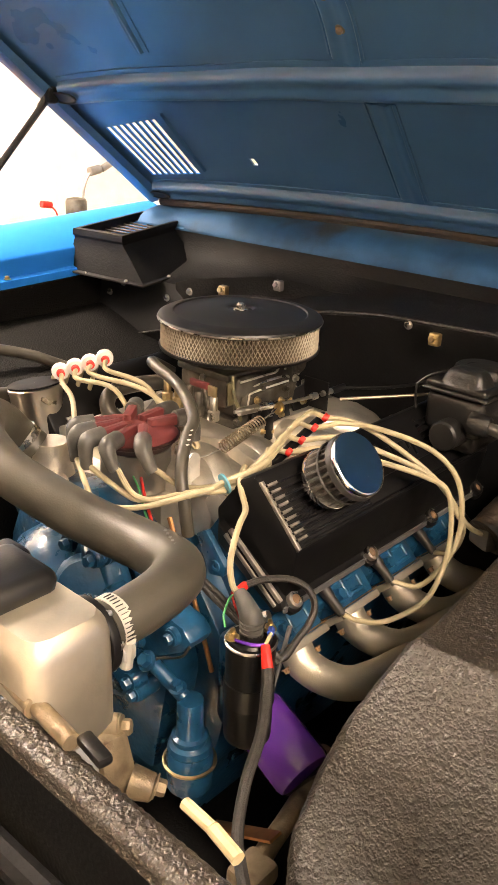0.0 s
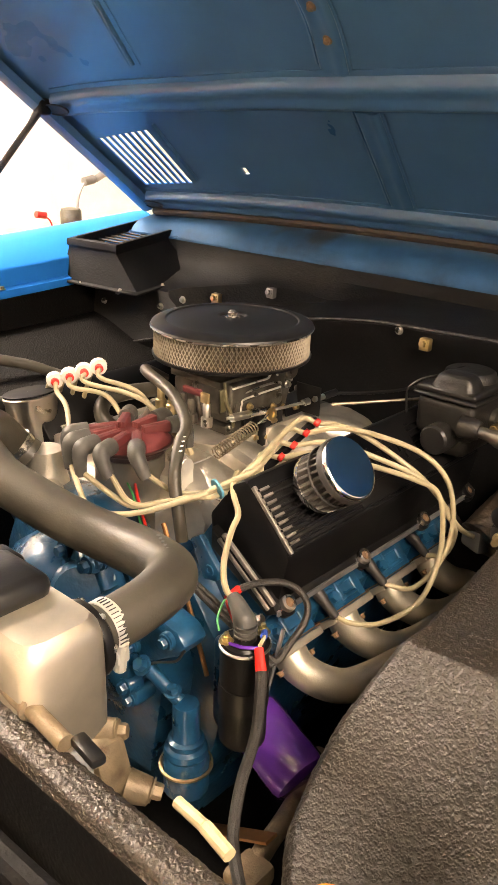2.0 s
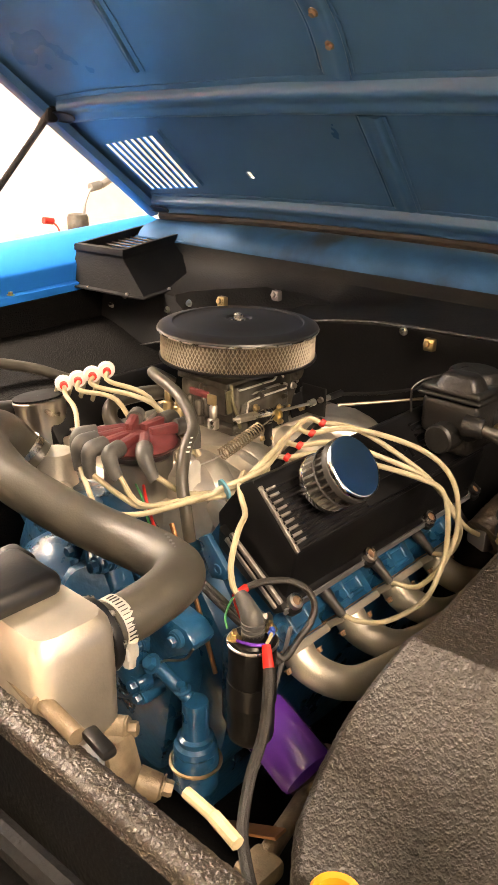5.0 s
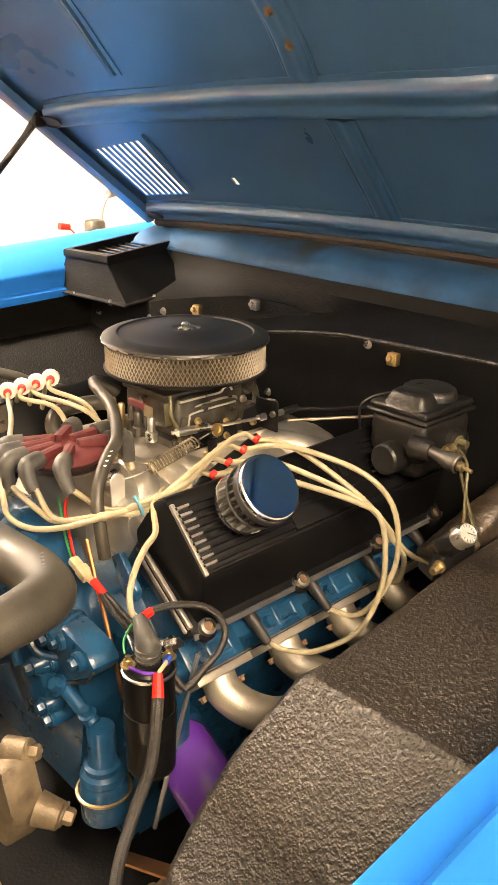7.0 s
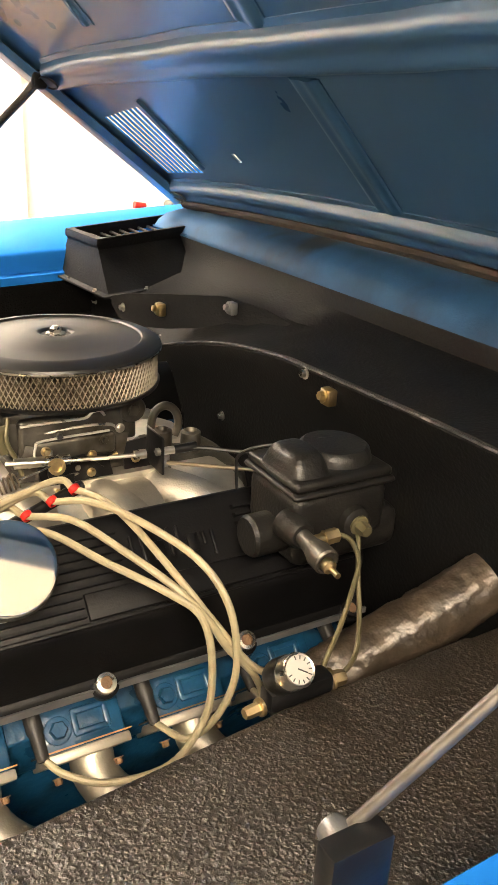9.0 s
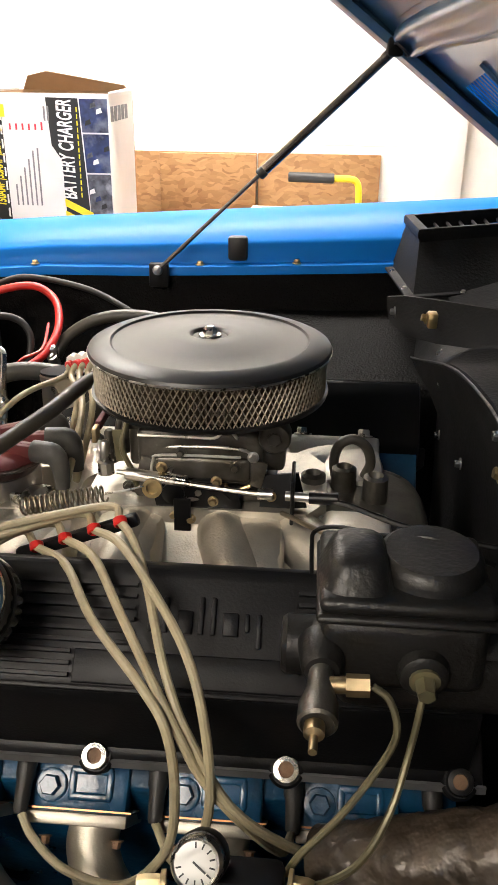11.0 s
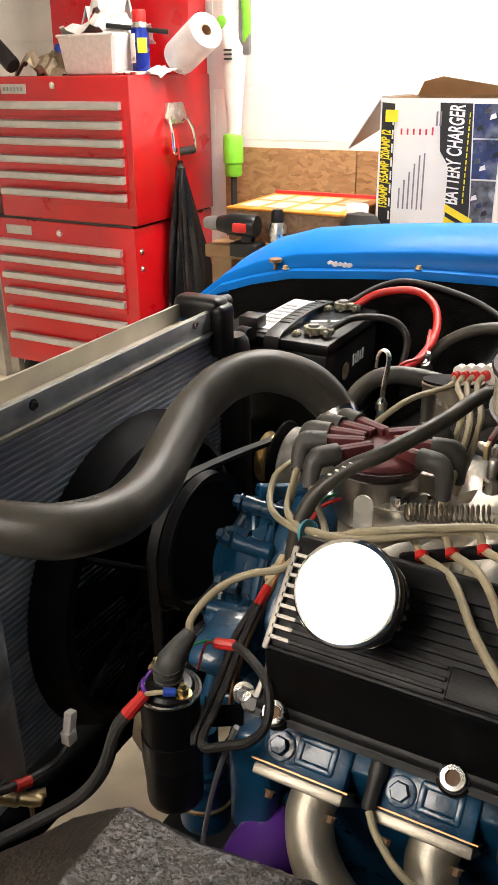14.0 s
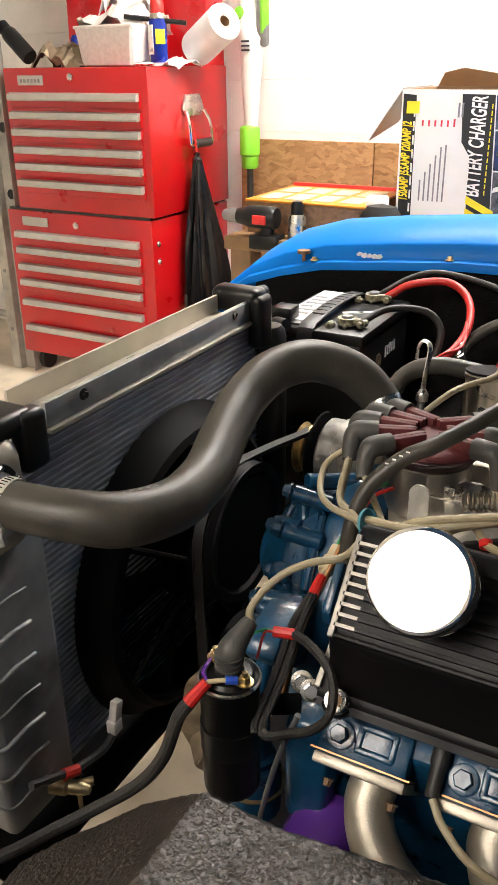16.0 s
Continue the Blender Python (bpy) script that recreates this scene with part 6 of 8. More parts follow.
DROP = ([(-0.09, 0.21, 0.857), (-0.08, 0.178, 0.852), (-0.045, 0.125, 0.87)], [(-0.121, 0.244, 0.866), (-0.124, 0.225, 0.853), (-0.112, 0.195, 0.846), (-0.085, 0.16, 0.852), (-0.045, 0.115, 0.873)], [(-0.085, 0.185, 0.856), (-0.06, 0.145, 0.86), (-0.035, 0.115, 0.87)], [(-0.03, 0.158, 0.862), (-0.01, 0.122, 0.868), (0.012, 0.1, 0.878)])
for k in range(4):
    b = BOOTS[order[k]]
    o = Vector((0.0, 0.004 * (k % 2), 0.006 * (k - 1.5)))
    pts = [b + Zt * 0.006] + [Vector(p) for p in DROP[k]] + ([TIE + o] if k < 3 else []) + [Vector((0.04, 0.075, 0.9)) + o, SEP[k] + Vector((-0.02, 0.012, 0.008)), SEP[k] + Vector((0.0, -0.007, 0.004))] + [Vector(p) for p in WOUT[k]]
    lead(pts, Vector((PORTS[(0, 2, 1, 3)[k]] + 0.097, 0.018, 0.702)))
lead([TIE + Vector((0.05, 0.012, 0.004)), TIE + Vector((0.018, -0.01, 0.006)), (-0.012, 0.07, 0.881), (-0.025, 0.05, 0.867), (-0.05, 0.036, 0.862), (-0.072, 0.024, 0.851), (-0.09, 0.013, 0.832), (-0.099, 0.0, 0.814), (-0.095, -0.006, 0.803)], label="beige silicone coil lead along the timing cover")
single("cable_tie", ringclamp(B(), TIE, (1, -0.3, 0.3), 0.0125, 0.003), shade("pale_blue_nylon", (0.08, 0.3, 0.4), 0.4, 0, 0.05, 60, 0.0), "small blue cable tie round the leads", "cable tie")
sp2 = thing("lead_separator", (0.03, 0.45, 0.94), "milky plastic ignition lead separator with red clips", "lead separator", "lead separators")
SEP2 = [Vector((0.065, 0.433, 0.952)), Vector((0.049, 0.45, 0.944)), Vector((0.033, 0.467, 0.936)), Vector((0.017, 0.484, 0.928))]
for k, p in enumerate(SEP2):
    part("lobe", lathe(B(), p + Vector((0.004, 0.006, 0)), (0.45, 0.7, 0.1), [(0.006, -0.004), (0.013, -0.002), (0.014, 0.006), (0.008, 0.012), (0, 0.013)], 14), CLEARISH, sp2)
    part("clip", lathe(B(), p, (0.4, 0.75, 0.1), [(0.0048, -0.004), (0.0065, -0.003), (0.0065, 0.003), (0.0048, 0.004), (0.0048, -0.004)], 14), RED, sp2, "red clip ring")
    b = BOOTS[(1, 0, 2, 3)[k]]
    lead([b + Zt * 0.003, b - Zt * 0.01, b.lerp(p, 0.45) + Vector((0.01, 0.0, 0.015)), p - Vector((0.006, 0.012, 0.012)), p, p + Vector((0.01, 0.03, -0.01)), p + Vector((0.02, 0.07, -0.07))])

# ignition coil
coil = thing("ignition_coil", (-0.103, -0.036, 0.65), "black cylindrical ignition coil with gold terminals", "ignition coil")
CC = Vector((-0.103, -0.036, 0))
part("can", lathe(B(), CC + Zt * 0.618, Zt, [(0.025, 0), (0.0285, 0.004), (0.0292, 0.01), (0.0292, 0.13), (0.0305, 0.136), (0.0305, 0.14), (0.028, 0.1415)], 36), COVER, coil)
part("rim", lathe(B(), CC + Zt * 0.7555, Zt, [(0.0292, 0), (0.0312, 0.001), (0.0312, 0.003), (0.0292, 0.004), (0.0292, 0)], 36), STEEL, coil, "crimped bright rim")
part("tower", lathe(B(), CC + Zt * 0.757, Zt, [(0.027, 0), (0.022, 0.006), (0.014, 0.008), (0.013, 0.02)], 28), SATIN, coil)
part("boot", tube(B(), [CC + Zt * 0.766, CC + Zt * 0.778, CC + Vector((0.001, 0.003, 0.787)), CC + Vector((0.003, 0.01, 0.794)), CC + Vector((0.006, 0.02, 0.801)), CC + Vector((0.008, 0.029, 0.806))], lambda w: 0.0136 if w < 0.45 else 0.0136 - 0.011 * (w - 0.45), 18), BOOT, coil, "grey rubber boot")
for h in (0.772, 0.778, 0.784):
    part("boot_ridge", lathe(B(), CC + Zt * h, Zt, [(0.012, -0.0015), (0.0147, -0.001), (0.0147, 0.001), (0.012, 0.0015)], 20), BOOT, coil)
for p in ((-0.081, -0.045, 0.762), (-0.124, -0.026, 0.762)):
    part("terminal", bolt(lathe(B(), p, Zt, [(0.003, 0), (0.003, 0.016), (0, 0.017)], 10), Vector(p) + Zt * 0.004, Zt, 0.006, 0.006), GOLD, coil, "gold terminal nut")
part("bracket", ringclamp(B(), CC + Zt * 0.69, Zt, 0.0292, 0.03, 0.0015), SATIN, coil)
part("bracket_arm", box(B(), (-0.068, -0.004, 0.712), (0.05, 0.006, 0.026), 0.003, Matrix.Rotation(radians(30), 3, "Z")), BLACK, coil)
for p, r in (((-0.05, 0.016, 0.733), 0.0078), ((-0.036, 0.008, 0.734), 0.0078)):
    part("bracket_bolt", bolt(B(), p, (0.3, -0.75, 0.5), r, 0.011), STEEL, coil, "bright bracket bolt")


def cord(name, pts, r, mat, label, group="wires", seg=8, n=5):
    return single(name, tube(B(), pts, r, seg, n), mat, label, "wire", group)


cord("wiring_loom", [(-0.06, 0.016, 0.788), (-0.04, 0.004, 0.793), (-0.012, -0.014, 0.79), (0.003, -0.032, 0.779), (0.004, -0.045, 0.761), (-0.01, -0.05, 0.743), (-0.031, -0.049, 0.729), (-0.054, -0.05, 0.716), (-0.062, -0.046, 0.715)], 0.0047, SLEEVE, "dark braided wiring loom with fabric sleeve")
for o in (0.0, 0.0085):
    cord("wiring_loom", [(-0.06 - o, -0.05, 0.713), (-0.064 - o, -0.04, 0.72), (-0.064 - o, -0.015, 0.734), (-0.067 - o, 0.02, 0.75), (-0.071 - o, 0.056, 0.768), (-0.073 - o * 0.4, 0.094, 0.782)], 0.0042, SLEEVE, "dark braided wiring loom with fabric sleeve")
single("terminal_sleeve", rod(B(), (-0.08, 0.014, 0.785), (-0.058, 0.016, 0.788), 0.0056, seg=10), RED, "red heat-shrink sleeve on a wire", "sleeve", "red sleeves")
single("terminal_sleeve", rod(B(), (-0.0745, 0.092, 0.781), (-0.0745, 0.116, 0.79), 0.0056, seg=10), RED, "red heat-shrink sleeve on a wire", "sleeve", "red sleeves")
single("wire_connector", rod(box(box(B(), (-0.075, 0.135, 0.7935), (0.017, 0.022, 0.013), 0.003, Matrix.Rotation(radians(18), 3, "X")), (-0.075, 0.153, 0.799), (0.014, 0.02, 0.011), 0.003, Matrix.Rotation(radians(18), 3, "X")), (-0.0745, 0.112, 0.788), (-0.075, 0.126, 0.791), 0.0052, seg=10), CREAM, "cream plastic wire connector by the timing cover", "connector")
cord("thin_wire", [(-0.077, 0.16, 0.802), (-0.07, 0.186, 0.826), (-0.06, 0.21, 0.85), (-0.045, 0.24, 0.855)], 0.0016, GREEN, "thin green wire under the distributor")
cord("thin_wire", [(-0.073, 0.16, 0.8), (-0.064, 0.184, 0.824), (-0.054, 0.208, 0.848), (-0.035, 0.235, 0.853)], 0.0022, RED, "thin red wire in the bay")
cord("thin_wire", [(-0.08, 0.014, 0.785), (-0.09, 0.012, 0.785), (-0.108, 0.004, 0.775), (-0.113, -0.004, 0.764)], 0.0015, GREEN, "thin green wire by the coil")
cord("thin_wire", [(-0.08, 0.014, 0.785), (-0.088, 0.008, 0.784), (-0.089, -0.006, 0.763)], 0.0015, RED, "thin red wire in the bay")
cord("battery_lead", [(-0.122, -0.078, 0.752), (-0.131, -0.086, 0.735), (-0.146, -0.094, 0.685), (-0.175, -0.1, 0.64), (-0.213, -0.124, 0.611), (-0.24, -0.156, 0.6), (-0.28, -0.21, 0.59), (-0.34, -0.26, 0.59)], 0.0068, BAREWIRE, "dark sleeved wire running to the front", seg=10)
single("terminal_sleeve", rod(B(), (-0.111, -0.064, 0.769), (-0.123, -0.079, 0.751), 0.0055, 0.007, seg=10), RED, "red heat-shrink sleeve on a wire", "sleeve", "red sleeves")
cord("thin_wire", [(-0.111, -0.064, 0.769), (-0.095, -0.058, 0.773), (-0.081, -0.046, 0.77)], 0.0024, CREAM, "short pale wire to the coil terminal")
single("crimp_sleeve", rod(B(), (-0.095, -0.0575, 0.7728), (-0.0855, -0.051, 0.7712), 0.0042, seg=10), BLUEW, "blue crimp sleeve at the coil terminal", "sleeve")
cord("thin_wire", [(-0.111, -0.064, 0.769), (-0.122, -0.052, 0.769), (-0.126, -0.032, 0.767)], 0.0022, PURPLE, "short purple wire to the coil terminal")
cord("copper_line", [(-0.06, 0.15, 0.83), (-0.07, 0.118, 0.79), (-0.077, 0.092, 0.76), (-0.082, 0.074, 0.733), (-0.085, 0.056, 0.695), (-0.086, 0.042, 0.66)], 0.0033, COPPER, "thin bent copper vacuum line")
cord("steel_line", [(-0.03, -0.035, 0.74), (-0.05, -0.035, 0.68), (-0.07, -0.03, 0.6), (-0.09, -0.02, 0.5)], 0.003, GREYM, "thin steel fuel line")

# brake master cylinder
mc = thing("master_cylinder", (0.41, 0.0, 0.88), "black cast brake master cylinder with a two-dome lid", "master cylinder")
part("body", bounds(bounds(B(), (0.348, -0.046, 0.9), (0.466, 0.05, 0.962), 0.012, 3), (0.36, -0.033, 0.868), (0.5, 0.038, 0.92), 0.016, 3), MCAST, mc)
part("lid", bounds(bounds(B(), (0.344, -0.051, 0.961), (0.47, 0.055, 0.968), 0.004, 3), (0.346, -0.048, 0.967), (0.468, 0.052, 0.979), 0.006, 3), MCAST, mc, "black ribbed lid")
rows = []
for z, g in ((0.976, 1.12), (0.98, 1.0), (0.988, 0.9), (0.995, 0.78), (0.999, 0.64), (1.0005, 0.45)):
    rows.append([(0.373 + 0.025 * g * math.copysign(abs(math.cos(6.28318531 * k / 36)) ** 0.55, math.cos(6.28318531 * k / 36)), -0.004 + 0.036 * g * math.copysign(abs(math.sin(6.28318531 * k / 36)) ** 0.55, math.sin(6.28318531 * k / 36)), z) for k in range(36)])
part("dome", loft(B(), rows, closed=True, caps=True), MCAST, mc)
rows = [[(0.426 + 0.039 * s * math.cos(6.28318531 * k / 32), 0.004 + 0.041 * s * math.sin(6.28318531 * k / 32), z) for k in range(32)] for z, s in ((0.976, 1.04), (0.984, 1), (0.99, 0.95), (0.993, 0.85), (0.9925, 0.3))]
part("dome", loft(B(), rows, closed=True, caps=True), MCAST, mc)
part("bore", lathe(B(), (0.318, 0.0, 0.905), (1, 0, 0), [(0.0, 0), (0.02, 0.002), (0.023, 0.006), (0.023, 0.05), (0.027, 0.06), (0.027, 0.165)], 26), MCAST, mc)
part("bail_wire", tube(B(), [(0.341, 0.06, 0.93), (0.34, 0.062, 0.955), (0.342, 0.06, 0.97), (0.36, 0.05, 0.981), (0.4, 0.03, 0.986), (0.43, 0.02, 0.992), (0.475, 0.015, 0.975)], 0.0018, 8), SATIN, mc)
part("port_boss", lathe(B(), (0.421, -0.04, 0.924), (0, -1, 0), [(0.02, 0), (0.017, 0.014), (0.014, 0.016)], 22), MCAST, mc)
part("line_nut", bolt(B(), (0.421, -0.056, 0.924), (0, -1, -0.1), 0.0075, 0.013), OLIVE, mc, "dull olive line nut")
part("port_boss", lathe(B(), (0.35, -0.03, 0.929), (0, -1, 0), [(0.018, 0), (0.015, 0.026), (0.012, 0.03)], 20), MCAST, mc)
for o in mc.children:
    o.location += Vector((0.004, -0.018, -0.017))
val = thing("proportioning_valve", (0.35, -0.1, 0.905), "dull metal adjustable brake valve with a brass tee", "brake valve")
part("neck", bolt(B(), (0.354, -0.055, 0.912), (-0.02, -1, -0.05), 0.0085, 0.014), BRASS, val)
part("body", lathe(B(), (0.354, -0.066, 0.912), (-0.05, -1, -0.08), [(0.008, 0), (0.0085, 0.01), (0.0095, 0.028), (0.0115, 0.036), (0.0135, 0.042), (0.0135, 0.057), (0.0115, 0.059), (0.01, 0.055), (0, 0.055)], 24), ZINC, val)
part("stem", lathe(B(), (0.3495, -0.124, 0.907), (-0.05, -1, -0.08), [(0.007, 0), (0.007, 0.008), (0.003, 0.01), (0.003, 0.022), (0, 0.022)], 14), BRASS, val)
part("tee", rod(rod(B(), (0.354, -0.09, 0.911), (0.37, -0.09, 0.912), 0.006, seg=12), (0.37, -0.09, 0.912), (0.386, -0.09, 0.9125), 0.0078, seg=6), BRASS, val, "brass tee fitting")
cord("brake_line", [(0.388, -0.09, 0.9125), (0.4, -0.095, 0.905), (0.405, -0.105, 0.885), (0.392, -0.115, 0.86), (0.37, -0.13, 0.835), (0.345, -0.145, 0.815), (0.335, -0.15, 0.8)], 0.0027, OLIVE, "bent olive-drab brake line")
cord("brake_line", [(0.425, -0.07, 0.905), (0.424, -0.078, 0.89), (0.418, -0.09, 0.86), (0.405, -0.115, 0.825), (0.385, -0.14, 0.805), (0.36, -0.155, 0.8), (0.34, -0.158, 0.8)], 0.0027, OLIVE, "bent olive-drab brake line")
gau = thing("pressure_gauge", (0.29, -0.18, 0.8), "small round pressure gauge in a black housing", "pressure gauge")
gn = Vector((-0.02, -0.72, 0.7)).normalized()
gc = Vector((0.281, -0.19, 0.854))
part("case", lathe(B(), gc - gn * 0.02, gn, [(0.0135, 0), (0.0158, 0.002), (0.0158, 0.019), (0.0145, 0.0215), (0.013, 0.0205), (0, 0.0205)], 28), STEEL, gau, "bright gauge case")
part("dial", lathe(B(), gc + gn * 0.0008, gn, [(0.0129, 0), (0.0129, 0.0004), (0, 0.0005)], 28), DIAL, gau, "white dial")
a, u, v = frame_of(gn)
for k in range(11):
    t = radians(-130 + 26 * k)
    q = gc + gn * 0.0015 + 0.0105 * (math.sin(t) * u + math.cos(t) * v)
    part("tick", box(B(), q, (0.001, 0.0035, 0.0003), 0, Matrix((u, v, gn)).transposed() @ Matrix.Rotation(-t, 3, "Z")), PRINTK, gau)
part("needle", box(B(), gc + gn * 0.002 + v * 0.003, (0.0012, 0.01, 0.0004), 0, Matrix((u, v, gn)).transposed()), PRINTK, gau)
part("block", lathe(box(B(), (0.3, -0.163, 0.808), (0.07, 0.024, 0.022), 0.006), gc - gn * 0.05, gn, [(0.011, 0), (0.016, 0.004), (0.0172, 0.012), (0.0172, 0.03), (0.0164, 0.033)], 26), SATIN, gau)
part("fitting", bolt(B(), (0.337, -0.162, 0.803), (1, -0.1, 0.0), 0.008, 0.014), BRASS, gau)
part("fitting", bolt(B(), (0.258, -0.17, 0.808), (-1, -0.1, 0), 0.006, 0.016), BRASS, gau)
col = thing("steering_shaft", (0.45, -0.13, 0.77), "foil-wrapped dark steering shaft by the firewall", "steering shaft")
WRAP = shade("crumpled_foil_wrap", (0.06, 0.045, 0.032), 0.36, 0.25, 0.5, 40, 1.0, 90, spec=0.7)
rows = []
line = smooth_line([(0.365, -0.095, 0.735), (0.42, -0.107, 0.765), (0.49, -0.125, 0.803), (0.56, -0.14, 0.842)], 22)
ax = Vector((0.9, -0.2, 0.5)).normalized()
e1 = ax.cross(Vector((0, 0, 1))).normalized()
e2 = ax.cross(e1)
for p in line:
    ring = []
    for k in range(48):
        d = e1 * math.cos(6.28318531 * k / 48) + e2 * math.sin(6.28318531 * k / 48)
        q = p + d * 0.033
        ring.append(q + d * (0.0022 * noise.noise(q * 60) + 0.0022 * abs(noise.noise(q * 130)) + 0.0012 * noise.noise(q * 260)))
    rows.append(ring)
part("wrap", loft(B(), rows, closed=True, caps=True), WRAP, col, "crumpled shiny brown wrap")
part("joint", box(B(), (0.375, -0.088, 0.735), (0.03, 0.045, 0.04), 0.006, Matrix.Rotation(radians(-25), 3, "Z")), GREYM, col)
part("clamp_bolt", bolt(B(), (0.368, -0.112, 0.752), (0, -0.8, 0.6), 0.009, 0.008), CHROME, col, "bright clamp bolt")

# canister, dipstick, battery
can = thing("oil_filler_canister", (0.005, 0.526, 0.8), "brushed steel canister with a dark rolled top", "canister")
part("shell", lathe(B(), (0.006, 0.52, 0.8), (-0.04, 0.15, 1), [(0.042, 0), (0.042, 0.09), (0.0435, 0.094), (0.0435, 0.099), (0.041, 0.101)], 36), shade("brushed_steel", (0.5, 0.45, 0.38), 0.3, 1.0, 0.15, 8, 0.05, 300), can)
part("top", lathe(B(), Vector((0.006, 0.52, 0.8)) + Vector((-0.04, 0.15, 1)).normalized() * 0.1013, (-0.04, 0.15, 1), [(0.0425, 0), (0.0425, 0.003), (0.03, 0.004), (0, 0.0045)], 36), FANK, can, "dark flat top")
dip = thing("dipstick", (-0.1, 0.535, 0.84), "bright steel dipstick with a hooked handle", "dipstick")
part("tube", rod(B(), (-0.103, 0.525, 0.78), (-0.1, 0.53, 0.845), 0.006, seg=12), STEEL, dip)
part("collar", lathe(B(), (-0.1, 0.53, 0.84), (0.03, 0.12, 1), [(0.006, 0), (0.009, 0.002), (0.009, 0.012), (0.0065, 0.016), (0.004, 0.02)], 14), STEEL, dip)
part("handle", tube(B(), [(-0.1, 0.531, 0.85), (-0.1, 0.54, 0.88), (-0.1, 0.553, 0.905), (-0.104, 0.562, 0.918), (-0.114, 0.565, 0.921), (-0.12, 0.562, 0.912), (-0.12, 0.558, 0.895)], 0.0042, 10, flat=0.6), STEEL, dip)
cord("thin_wire", [(-0.12, 0.6, 0.86), (-0.1, 0.62, 0.885), (-0.08, 0.66, 0.89), (-0.1, 0.76, 0.9)], 0.0028, RED, "thin red wire in the bay")

bat = thing("car_battery", (-0.378, 0.86, 0.66), "black car battery with a white label and hold-down strap", "battery")
part("case", bounds(B(), (-0.462, 0.74, 0.66), (-0.276, 0.995, 0.835), 0.006), SATIN, bat)
part("lid", bounds(B(), (-0.466, 0.735, 0.835), (-0.272, 1.0, 0.857), 0.005), SATIN, bat)
part("raised_top", bounds(B(), (-0.46, 0.75, 0.856), (-0.395, 0.99, 0.861), 0.003), SATIN, bat)
part("label", bounds(B(), (-0.455, 0.768, 0.8612), (-0.4, 0.985, 0.862)), LABELW, bat, "white printed label")
for k in range(7):
    part("print_bar", bounds(B(), (-0.45, 0.785 + 0.024 * k, 0.8622), (-0.425 + 0.012 * (k % 3), 0.794 + 0.024 * k, 0.8628)), GREYM, bat)
arch = [(0.727, 0.79), (0.727, 0.845), (0.733, 0.859), (0.75, 0.866), (0.81, 0.873), (0.87, 0.875), (0.93, 0.873), (0.985, 0.866), (1.003, 0.858), (1.006, 0.83)]
part("strap", sheet(B(), [[(-0.397, y, z), (-0.394, y, z + 0.001), (-0.37, y, z + 0.001), (-0.367, y, z)] for y, z in arch], 0.003, (0, -0.2, -1)), STRAPM, bat, "black ribbed strap")
for k in range(9):
    y = 0.79 + 0.02 * k
    part("strap_rib", box(B(), (-0.382, y, 0.8745 - 0.0028 * ((y - 0.87) / 0.08) ** 2), (0.022, 0.007, 0.004), 0.0012), SATIN, bat)
for p in ((-0.322, 0.785, 0.857), (-0.338, 0.965, 0.857)):
    part("post", lathe(B(), p, Zt, [(0.011, 0), (0.0095, 0.02), (0, 0.021)], 16), GREYM, bat)
    part("clamp", bolt(box(lathe(B(), Vector(p) + Zt * 0.004, Zt, [(0.011, 0), (0.018, 0), (0.018, 0.012), (0.011, 0.012), (0.011, 0)], 20), Vector(p) + Vector((0.024, 0, 0.01)), (0.03, 0.018, 0.012), 0.003), Vector(p) + Vector((0.03, -0.01, 0.01)), (0, -1, 0), 0.006, 0.008), CORRODE, bat, "corroded battery clamp")
    bm = B()
    for j in range(7):
        bmesh.ops.create_icosphere(bm, subdivisions=2, radius=0.004 + 0.002 * (j % 3), matrix=Matrix.Translation(Vector(p) + Vector((0.03 * math.sin(j * 2.1), 0.022 * math.cos(j * 1.7), 0.003))))
    part("corrosion", bm, CORRODE, bat, "crusted corrosion round the clamp")
for k, (x, w) in enumerate(((-0.345, 0.04), (-0.32, 0.035), (-0.3, 0.025))):
    part("print_bar", box(B(), (x, 0.87 + 0.014 * k, 0.8575), (w, 0.012, 0.0008), 0, Matrix.Rotation(radians(30), 3, "Z")), LABELW, bat)
part("side_mark", lathe(B(), (-0.2755, 0.83, 0.78), (1, 0, 0), [(0.012, 0), (0.017, 0), (0.017, 0.0008), (0.012, 0.0008), (0.012, 0)], 24), TAN, bat, "brown ring mark")
for k in range(5):
    part("print_bar", box(B(), (-0.2754, 0.87 + 0.012 * k, 0.79), (0.0008, 0.007, 0.022 - 0.003 * (k % 2))), LABELW, bat)
part("filler_block", bounds(B(), (-0.46, 0.75, 0.858), (-0.42, 0.79, 0.885), 0.004), SATIN, bat)
cord("battery_cable", [(-0.312, 0.965, 0.868), (-0.27, 0.98, 0.895), (-0.2, 0.99, 0.905), (-0.15, 0.96, 0.885), (-0.13, 0.9, 0.85), (-0.14, 0.84, 0.82), (-0.17, 0.8, 0.8)], 0.0075, RED, "thick red battery cable from the post", seg=12)
cord("battery_cable", [(-0.294, 0.785, 0.868), (-0.26, 0.83, 0.885), (-0.2, 0.86, 0.88), (-0.17, 0.86, 0.85), (-0.17, 0.84, 0.8)], 0.0065, RUBBER, "black rubber battery cable with a clamp", seg=12)
cord("battery_cable", [(-0.33, 0.97, 0.87), (-0.28, 1.02, 0.9), (-0.22, 1.04, 0.91), (-0.1, 1.03, 0.89), (0.0, 1.0, 0.85)], 0.006, RUBBER, "black rubber battery cable with a clamp", seg=12)
